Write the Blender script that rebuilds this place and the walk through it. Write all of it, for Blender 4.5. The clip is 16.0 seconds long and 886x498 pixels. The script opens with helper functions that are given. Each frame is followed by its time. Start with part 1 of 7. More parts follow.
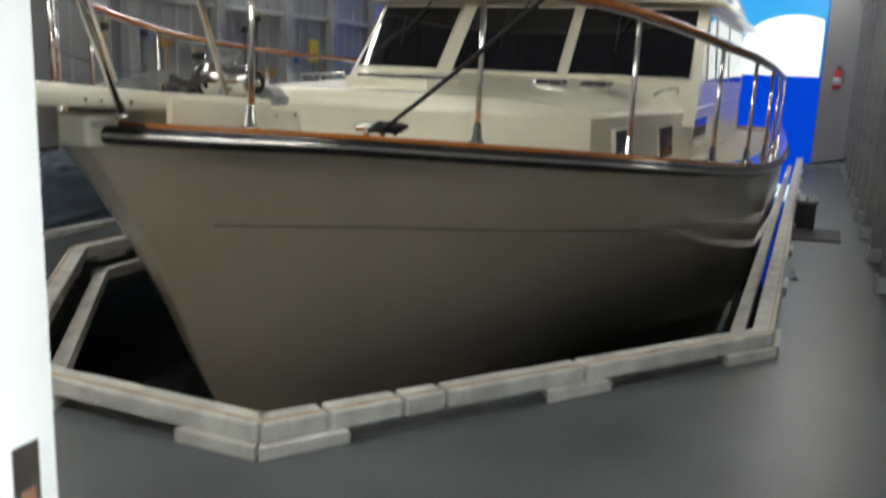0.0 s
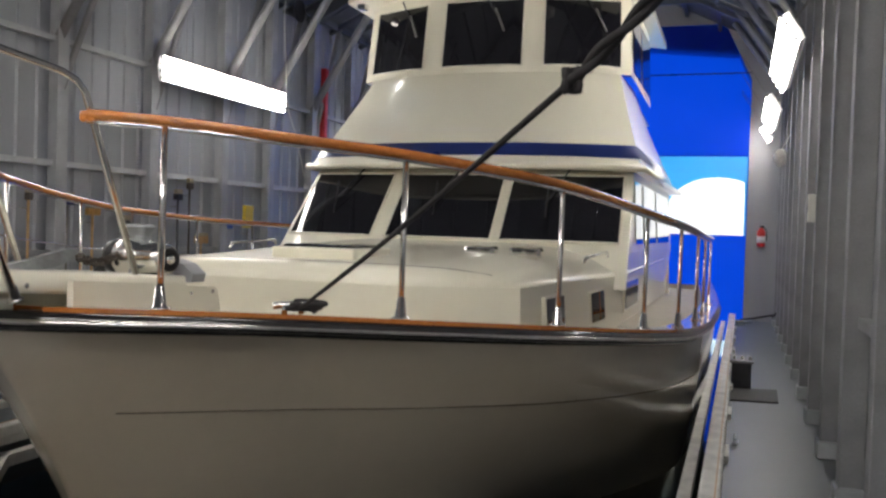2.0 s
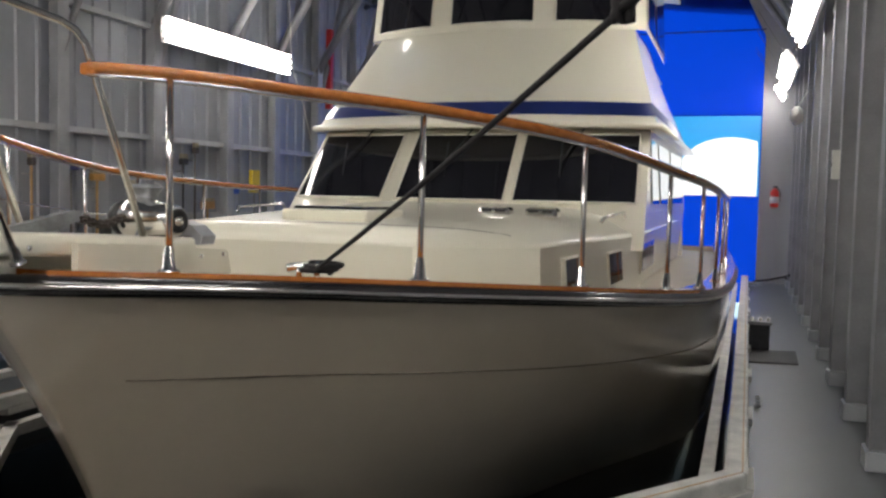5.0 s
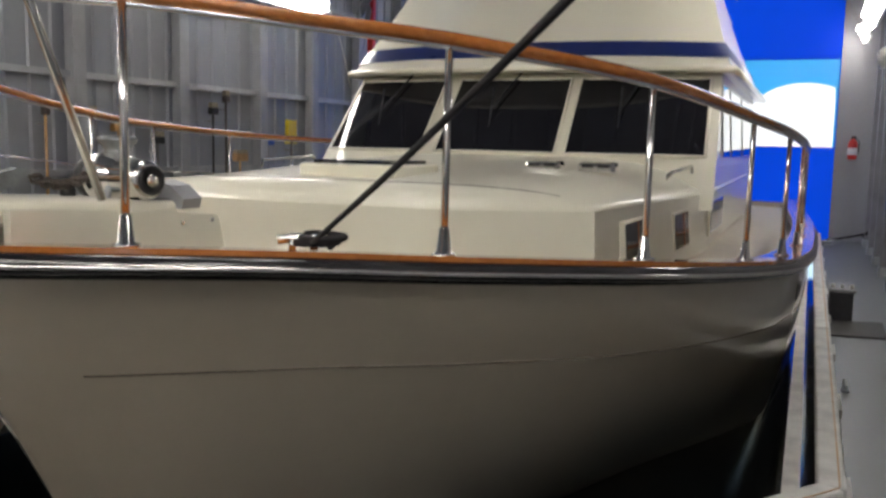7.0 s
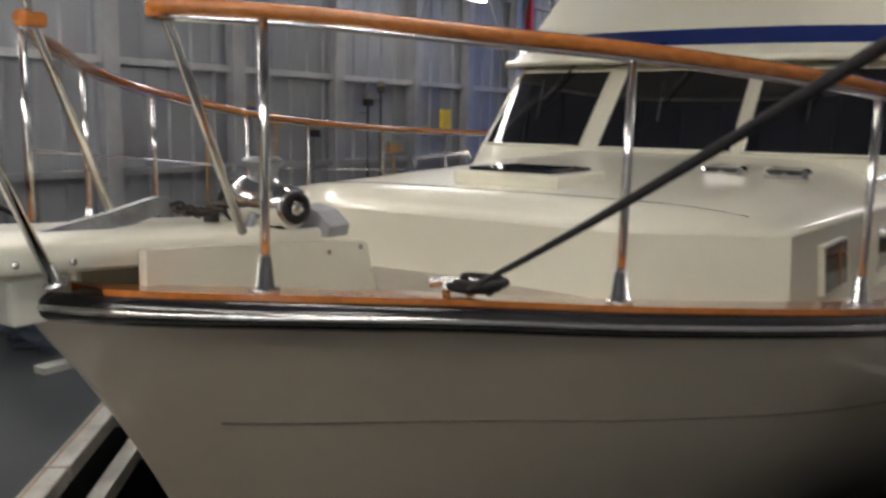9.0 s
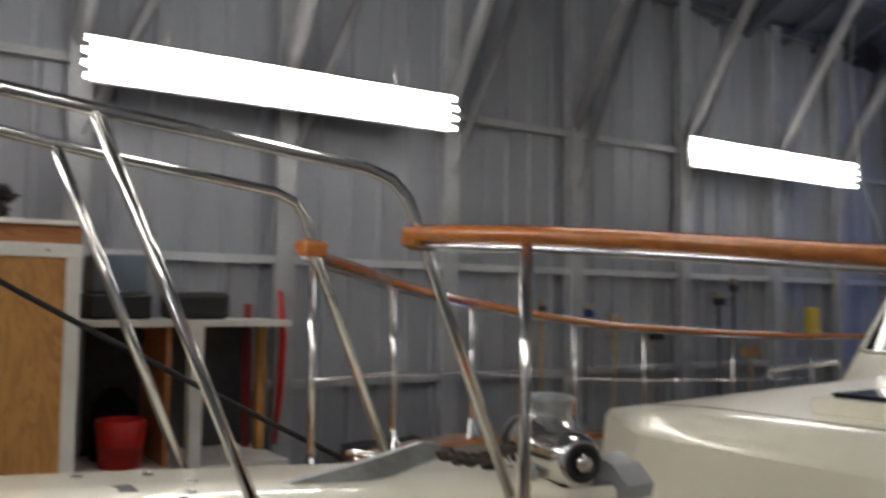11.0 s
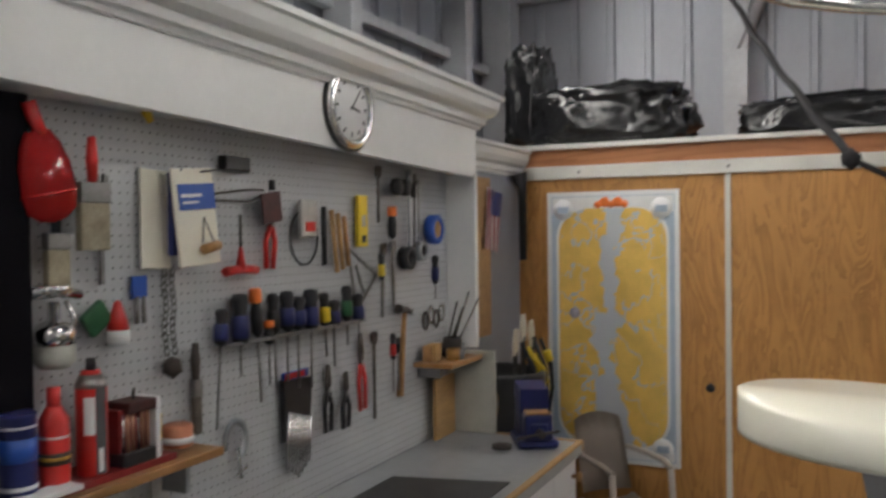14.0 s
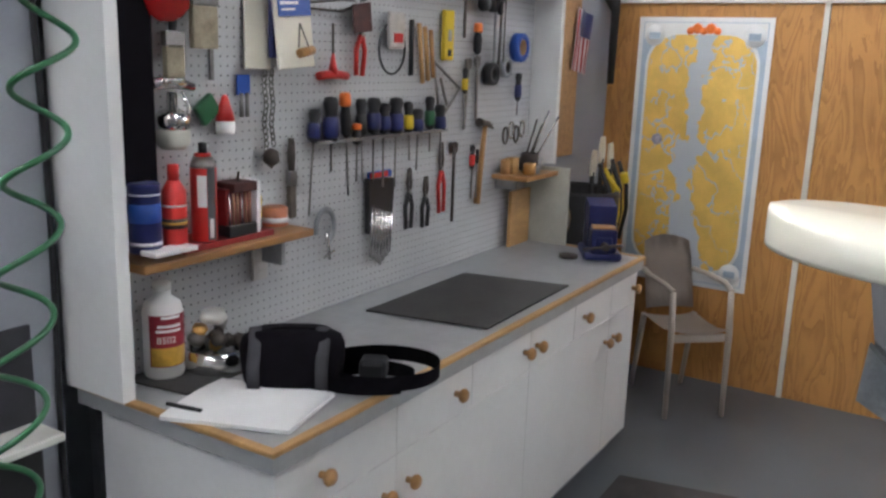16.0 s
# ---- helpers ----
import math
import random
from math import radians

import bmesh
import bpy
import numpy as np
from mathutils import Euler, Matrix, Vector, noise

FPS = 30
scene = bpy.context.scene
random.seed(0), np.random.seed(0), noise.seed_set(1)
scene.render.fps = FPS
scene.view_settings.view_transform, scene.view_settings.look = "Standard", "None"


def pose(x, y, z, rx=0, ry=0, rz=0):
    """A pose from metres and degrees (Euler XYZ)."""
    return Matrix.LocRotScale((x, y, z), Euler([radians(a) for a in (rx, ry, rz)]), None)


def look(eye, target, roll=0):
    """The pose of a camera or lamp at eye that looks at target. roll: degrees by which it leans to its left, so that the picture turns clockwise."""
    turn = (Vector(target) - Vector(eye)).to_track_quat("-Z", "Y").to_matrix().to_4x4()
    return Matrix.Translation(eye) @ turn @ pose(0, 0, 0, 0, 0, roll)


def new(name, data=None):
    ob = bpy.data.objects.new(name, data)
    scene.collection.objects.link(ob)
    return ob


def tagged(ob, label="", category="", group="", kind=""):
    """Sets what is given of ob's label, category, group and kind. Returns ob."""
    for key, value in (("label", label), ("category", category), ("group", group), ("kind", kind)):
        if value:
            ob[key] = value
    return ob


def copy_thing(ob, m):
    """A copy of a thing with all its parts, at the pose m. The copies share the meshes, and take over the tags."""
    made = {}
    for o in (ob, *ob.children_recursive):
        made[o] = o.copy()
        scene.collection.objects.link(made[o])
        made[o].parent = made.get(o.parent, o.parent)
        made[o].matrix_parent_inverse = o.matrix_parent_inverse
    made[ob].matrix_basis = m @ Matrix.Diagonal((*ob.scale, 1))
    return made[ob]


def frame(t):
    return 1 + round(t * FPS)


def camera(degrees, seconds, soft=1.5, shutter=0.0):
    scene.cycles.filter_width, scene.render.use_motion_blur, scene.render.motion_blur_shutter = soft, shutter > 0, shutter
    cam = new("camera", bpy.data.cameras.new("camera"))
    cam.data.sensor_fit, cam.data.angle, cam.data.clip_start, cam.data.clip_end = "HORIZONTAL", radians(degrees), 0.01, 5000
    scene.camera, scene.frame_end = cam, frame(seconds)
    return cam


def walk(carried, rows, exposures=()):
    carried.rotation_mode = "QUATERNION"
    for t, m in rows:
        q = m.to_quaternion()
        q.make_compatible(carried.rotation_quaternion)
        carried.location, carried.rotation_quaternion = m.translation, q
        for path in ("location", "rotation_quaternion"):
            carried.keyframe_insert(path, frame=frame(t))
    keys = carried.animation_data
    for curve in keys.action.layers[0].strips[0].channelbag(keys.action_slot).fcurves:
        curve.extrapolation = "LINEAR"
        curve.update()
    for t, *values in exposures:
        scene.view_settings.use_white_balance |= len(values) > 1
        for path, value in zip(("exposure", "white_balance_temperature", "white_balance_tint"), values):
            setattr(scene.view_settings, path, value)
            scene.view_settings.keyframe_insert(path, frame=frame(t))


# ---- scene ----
cam = camera(54.7, 16.0, soft=2.5, shutter=0.5)
PATH = [
    (0, (0.006, 0.076, 1.492), (-0.748, 1.882, 1.08), 2.4),
    (0.5, (-0.012, 0.15, 1.527), (-0.748, 1.994, 1.288), 2.0),
    (1, (-0.004, 0.203, 1.548), (-0.696, 2.072, 1.388), 1.8),
    (1.5, (0.021, 0.238, 1.558), (-0.639, 2.122, 1.45), 1.4),
    (2, (0.022, 0.272, 1.573), (-0.636, 2.16, 1.526), 1.8),
    (2.5, (0.011, 0.294, 1.599), (-0.657, 2.18, 1.595), 1.6),
    (3, (0.006, 0.304, 1.616), (-0.617, 2.203, 1.691), 1.7),
    (3.5, (0.032, 0.307, 1.596), (-0.614, 2.199, 1.663), 1.4),
    (4, (0.032, 0.317, 1.57), (-0.65, 2.197, 1.56), 1.3),
    (4.2, (0.014, 0.328, 1.561), (-0.669, 2.208, 1.517), 1.3),
    (6.3, (-0.261, 0.802, 1.512), (-0.915, 2.684, 1.333), 1.2),
    (6.5, (-0.273, 0.901, 1.515), (-0.981, 2.762, 1.328), 1.3),
    (7, (-0.272, 1.159, 1.546), (-1.049, 2.986, 1.302), 1.2),
    (7.5, (-0.305, 1.261, 1.593), (-1.095, 3.053, 1.185), 1.8),
    (8, (-0.385, 1.28, 1.662), (-1.224, 3.047, 1.245), 1.2),
    (8.2, (-0.416, 1.312, 1.667), (-1.289, 3.065, 1.262), 0.9),
    (10.3, (-0.663, 1.847, 1.792), (-2.093, 3.245, 1.743), 0.4),
    (10.5, (-0.691, 1.888, 1.802), (-2.164, 3.241, 1.798), -0.3),
    (11, (-0.723, 2.037, 1.832), (-2.398, 3.122, 1.955), 0.7),
    (11.5, (-0.795, 2.123, 1.839), (-2.605, 2.943, 2.062), 0.6),
    (12, (-0.895, 2.104, 1.818), (-2.781, 2.72, 2.068), 0.4),
    (12.5, (-0.965, 2.14, 1.825), (-2.941, 2.345, 2.054), -0.4),
    (13, (-0.946, 2.21, 1.805), (-2.914, 1.91, 2.002), -0.5),
    (13.5, (-0.909, 2.242, 1.76), (-2.792, 1.577, 1.852), -0.7),
    (14, (-0.92, 2.18, 1.749), (-2.73, 1.33, 1.712), -0.7),
    (14.5, (-0.84, 2.251, 1.744), (-2.586, 1.291, 1.573), -0.5),
    (15, (-0.786, 2.341, 1.757), (-2.494, 1.326, 1.524), 0.5),
    (15.5, (-0.747, 2.387, 1.745), (-2.425, 1.361, 1.384), 1.6),
    (16, (-0.746, 2.365, 1.728), (-2.406, 1.342, 1.284), 2.0),
]
EXPOSURES = [(0, 1.12, 6500, 3), (0.5, 1.28, 6500, 8), (3.5, 1.24, 6500, 10), (8, 1.2, 6500, 10), (10.5, 0.95, 6500, 10), (11, 0.75, 6450, 10), (12.5, 0.5, 6450, 10), (13, 0.5, 6500, 10), (13.5, 0.9, 6400, 10), (14.5, 1.25, 6300, 10), (15.5, 1.55, 6000, 11), (16, 1.78, 5900, 11)]
walk(cam, [(t, look(eye, target, roll)) for t, eye, target, roll in PATH], EXPOSURES)

# ---- world and light ----
world = bpy.data.worlds.new("world")
scene.world = world
world.use_nodes = True
_sky = world.node_tree.nodes.new("ShaderNodeTexSky")
_sky.sky_type, _sky.sun_disc, _sky.sun_elevation, _sky.sun_rotation = "NISHITA", False, radians(40), radians(200)
_bg = world.node_tree.nodes["Background"]
world.node_tree.links.new(_sky.outputs[0], _bg.inputs[0])
_bg.inputs[1].default_value = 0.15
sun = new("sun", bpy.data.lights.new("sun", "SUN"))
sun.data.energy, sun.data.angle, sun.data.color = 2.8, radians(0.6), (1.0, 0.95, 0.88)
sun.matrix_world = look((-3, 40, 30), (-2, 17.6, 3))
TUBE_POWER = 10.5
# added lamp in the doorway, narrowed to brighten the frame, standing in for daylight
door_light = new("door_frame_fill", bpy.data.lights.new("door_frame_fill", "AREA"))
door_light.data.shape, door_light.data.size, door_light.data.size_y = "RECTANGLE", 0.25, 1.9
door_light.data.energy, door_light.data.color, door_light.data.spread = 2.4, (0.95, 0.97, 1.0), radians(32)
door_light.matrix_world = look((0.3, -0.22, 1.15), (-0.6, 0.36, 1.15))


# ---- materials ----
def mat(name, col, rough=0.5, metal=0.0, var=0.12, scale=6.0, bump=0.05, fine=90.0, coat=0.0, spec=0.5, stretch=(1, 1, 1), second=None):
    """A surface with two scales of variation: broad stains and a fine grain that also gives relief."""
    m = bpy.data.materials.new(name)
    m.use_nodes = True
    nt = m.node_tree
    b = nt.nodes["Principled BSDF"]
    b.inputs["Roughness"].default_value, b.inputs["Metallic"].default_value = rough, metal
    b.inputs["Coat Weight"].default_value, b.inputs["Specular IOR Level"].default_value = coat, spec
    b.inputs["Coat Roughness"].default_value = 0.06
    tc, mp = nt.nodes.new("ShaderNodeTexCoord"), nt.nodes.new("ShaderNodeMapping")
    mp.inputs["Scale"].default_value = stretch
    nt.links.new(tc.outputs["Object"], mp.inputs[0])
    n1, n2 = nt.nodes.new("ShaderNodeTexNoise"), nt.nodes.new("ShaderNodeTexNoise")
    n1.inputs["Scale"].default_value, n2.inputs["Scale"].default_value = scale, fine
    n1.inputs["Detail"].default_value, n2.inputs["Detail"].default_value = 5, 3
    for n in (n1, n2):
        nt.links.new(mp.outputs[0], n.inputs["Vector"])
    mix = nt.nodes.new("ShaderNodeMix")
    mix.data_type = "RGBA"
    ramp = nt.nodes.new("ShaderNodeMapRange")
    ramp.inputs["From Min"].default_value, ramp.inputs["From Max"].default_value = 0.35, 0.65
    nt.links.new(n1.outputs["Fac"], ramp.inputs["Value"])
    nt.links.new(ramp.outputs[0], mix.inputs[0])
    c2 = second or tuple(c * (1 - var) for c in col)
    c1 = tuple(min(1, c * (1 + var * 0.4)) for c in col) if not second else col
    mix.inputs[6].default_value, mix.inputs[7].default_value = (*c2, 1), (*c1, 1)
    mul = nt.nodes.new("ShaderNodeMix")
    mul.data_type, mul.blend_type = "RGBA", "MULTIPLY"
    mul.inputs[0].default_value = min(1, var * 2.5)
    r2 = nt.nodes.new("ShaderNodeMapRange")
    r2.inputs["To Min"].default_value, r2.inputs["To Max"].default_value = 0.65, 1.2
    nt.links.new(n2.outputs["Fac"], r2.inputs["Value"])
    nt.links.new(mix.outputs[2], mul.inputs[6])
    nt.links.new(r2.outputs[0], mul.inputs[7])
    nt.links.new(mul.outputs[2], b.inputs["Base Color"])
    rr = nt.nodes.new("ShaderNodeMapRange")
    rr.inputs["To Min"].default_value, rr.inputs["To Max"].default_value = max(0, rough - (0.02 if coat else 0.08)), min(1, rough + (0.03 if coat else 0.1))
    nt.links.new(n1.outputs["Fac"], rr.inputs["Value"])
    nt.links.new(rr.outputs[0], b.inputs["Roughness"])
    if bump:
        bp = nt.nodes.new("ShaderNodeBump")
        bp.inputs["Strength"].default_value, bp.inputs["Distance"].default_value = bump, 0.004
        nt.links.new(n2.outputs["Fac"], bp.inputs["Height"])
        nt.links.new(bp.outputs[0], b.inputs["Normal"])
    return m


def plywood(name, dark, light, axis_stretch):
    """Rotary-cut plywood: stretched, distorted grain bands."""
    m = mat(name, light, 0.5, 0, 0.15, 3.0, 0.08, 60)
    nt = m.node_tree
    b = nt.nodes["Principled BSDF"]
    tc, mp = nt.nodes.new("ShaderNodeTexCoord"), nt.nodes.new("ShaderNodeMapping")
    mp.inputs["Scale"].default_value = axis_stretch
    nt.links.new(tc.outputs["Object"], mp.inputs[0])
    nz = nt.nodes.new("ShaderNodeTexNoise")
    nz.inputs["Scale"].default_value, nz.inputs["Detail"].default_value, nz.inputs["Distortion"].default_value = 1.6, 5, 1.1
    nt.links.new(mp.outputs[0], nz.inputs["Vector"])
    mul = nt.nodes.new("ShaderNodeMath")
    mul.operation = "MULTIPLY"
    mul.inputs[1].default_value = 8.0
    nt.links.new(nz.outputs["Fac"], mul.inputs[0])
    fr = nt.nodes.new("ShaderNodeMath")
    fr.operation = "FRACT"
    nt.links.new(mul.outputs[0], fr.inputs[0])
    cr = nt.nodes.new("ShaderNodeValToRGB")
    cr.color_ramp.elements[0].color, cr.color_ramp.elements[1].color = (*dark, 1), (*light, 1)
    cr.color_ramp.elements[0].position, cr.color_ramp.elements[1].position = 0.0, 0.62
    nt.links.new(fr.outputs[0], cr.inputs[0])
    mx = nt.nodes.new("ShaderNodeMix")
    mx.data_type, mx.blend_type = "RGBA", "MIX"
    mx.inputs[0].default_value = 0.45
    src = b.inputs["Base Color"].links[0].from_socket
    nt.links.new(src, mx.inputs[6])
    nt.links.new(cr.outputs[0], mx.inputs[7])
    nt.links.new(mx.outputs[2], b.inputs["Base Color"])
    return m


def sheet_cloth(name, col, trans, through_share=0.6):
    """A woven tarpaulin that lets daylight through."""
    m = bpy.data.materials.new(name)
    m.use_nodes = True
    nt = m.node_tree
    b, out = nt.nodes["Principled BSDF"], nt.nodes["Material Output"]
    b.inputs["Base Color"].default_value, b.inputs["Roughness"].default_value = (*col, 1), 0.55
    tr = nt.nodes.new("ShaderNodeBsdfTranslucent")
    nz = nt.nodes.new("ShaderNodeTexNoise")
    nz.inputs["Scale"].default_value, nz.inputs["Detail"].default_value = 1.2, 6
    mx = nt.nodes.new("ShaderNodeMix")
    mx.data_type = "RGBA"
    mx.inputs[6].default_value, mx.inputs[7].default_value = (*[c * 0.8 for c in trans], 1), (*trans, 1)
    nt.links.new(nz.outputs["Fac"], mx.inputs[0])
    nt.links.new(mx.outputs[2], tr.inputs["Color"])
    ms = nt.nodes.new("ShaderNodeMixShader")
    ms.inputs[0].default_value = through_share
    nt.links.new(b.outputs[0], ms.inputs[1])
    nt.links.new(tr.outputs[0], ms.inputs[2])
    nt.links.new(ms.outputs[0], out.inputs["Surface"])
    return m


def glow(name, col, strength):
    m = bpy.data.materials.new(name)
    m.use_nodes = True
    b = m.node_tree.nodes["Principled BSDF"]
    b.inputs["Base Color"].default_value = (0.8, 0.8, 0.8, 1)
    b.inputs["Emission Color"].default_value, b.inputs["Emission Strength"].default_value = (*col, 1), strength
    return m


def pegboard_mat(name):
    """Painted hardboard with a grid of drilled holes, 25 mm apart."""
    m = mat(name, (0.52, 0.53, 0.54), 0.5, 0, 0.08, 4, 0.03)
    nt = m.node_tree
    b = nt.nodes["Principled BSDF"]
    tc, sp = nt.nodes.new("ShaderNodeTexCoord"), nt.nodes.new("ShaderNodeSeparateXYZ")
    nt.links.new(tc.outputs["Object"], sp.inputs[0])
    sq = []
    for k in ("X", "Z"):
        md = nt.nodes.new("ShaderNodeMath")
        md.operation = "PINGPONG"
        md.inputs[1].default_value = 0.0127
        nt.links.new(sp.outputs[k], md.inputs[0])
        pw = nt.nodes.new("ShaderNodeMath")
        pw.operation = "MULTIPLY"
        nt.links.new(md.outputs[0], pw.inputs[0])
        nt.links.new(md.outputs[0], pw.inputs[1])
        sq.append(pw)
    ad = nt.nodes.new("ShaderNodeMath")
    nt.links.new(sq[0].outputs[0], ad.inputs[0])
    nt.links.new(sq[1].outputs[0], ad.inputs[1])
    lt = nt.nodes.new("ShaderNodeMath")
    lt.operation = "LESS_THAN"
    lt.inputs[1].default_value = 0.003 ** 2
    nt.links.new(ad.outputs[0], lt.inputs[0])
    mx = nt.nodes.new("ShaderNodeMix")
    mx.data_type = "RGBA"
    nt.links.new(b.inputs["Base Color"].links[0].from_socket, mx.inputs[6])
    mx.inputs[7].default_value = (0.11, 0.11, 0.11, 1)
    nt.links.new(lt.outputs[0], mx.inputs[0])
    nt.links.new(mx.outputs[2], b.inputs["Base Color"])
    return m


def chart_mat(name):
    """A sea chart: ochre land cut by pale blue-grey channels."""
    m = mat(name, (0.84, 0.56, 0.13), 0.45, 0, 0.12, 9, 0.01)
    nt = m.node_tree
    b = nt.nodes["Principled BSDF"]
    tc, sp = nt.nodes.new("ShaderNodeTexCoord"), nt.nodes.new("ShaderNodeSeparateXYZ")
    nt.links.new(tc.outputs["Object"], sp.inputs[0])
    n1, n2 = nt.nodes.new("ShaderNodeTexNoise"), nt.nodes.new("ShaderNodeTexNoise")
    for n, s in ((n1, 2.6), (n2, 15.0)):
        n.inputs["Scale"].default_value, n.inputs["Detail"].default_value = s, 6
        nt.links.new(tc.outputs["Object"], n.inputs["Vector"])

    def math_node(op, a, bb):
        n = nt.nodes.new("ShaderNodeMath")
        n.operation = op
        for i, v in enumerate((a, bb)):
            if isinstance(v, (int, float)):
                n.inputs[i].default_value = v
            else:
                nt.links.new(v, n.inputs[i])
        return n.outputs[0]

    n3 = nt.nodes.new("ShaderNodeTexNoise")
    n3.inputs["Scale"].default_value, n3.inputs["Detail"].default_value = 7.0, 5
    nt.links.new(tc.outputs["Object"], n3.inputs["Vector"])
    bend = math_node("MULTIPLY", math_node("SUBTRACT", n1.outputs["Fac"], 0.5), 0.3)
    fringe = math_node("MULTIPLY", math_node("SUBTRACT", n2.outputs["Fac"], 0.5), 0.16)
    off = math_node("ABSOLUTE", math_node("ADD", math_node("ADD", sp.outputs["Y"], bend), 0.02), 0)
    width = math_node("ADD", 0.045, math_node("MULTIPLY", math_node("MAXIMUM", math_node("SUBTRACT", -0.2, sp.outputs["Z"]), 0), 0.3))
    main = math_node("LESS_THAN", off, math_node("ADD", width, fringe))
    # crooked side rivers, dying out away from the channel
    reach = math_node("MAXIMUM", math_node("SUBTRACT", 0.022, math_node("MULTIPLY", off, 0.06)), 0.0)
    rivers = math_node("LESS_THAN", math_node("ABSOLUTE", math_node("SUBTRACT", n3.outputs["Fac"], 0.53), 0), reach)
    sea = math_node("MAXIMUM", main, rivers)
    mx = nt.nodes.new("ShaderNodeMix")
    mx.data_type = "RGBA"
    nt.links.new(b.inputs["Base Color"].links[0].from_socket, mx.inputs[6])
    mx.inputs[7].default_value = (0.53, 0.56, 0.61, 1)
    nt.links.new(sea, mx.inputs[0])
    nt.links.new(mx.outputs[2], b.inputs["Base Color"])
    return m


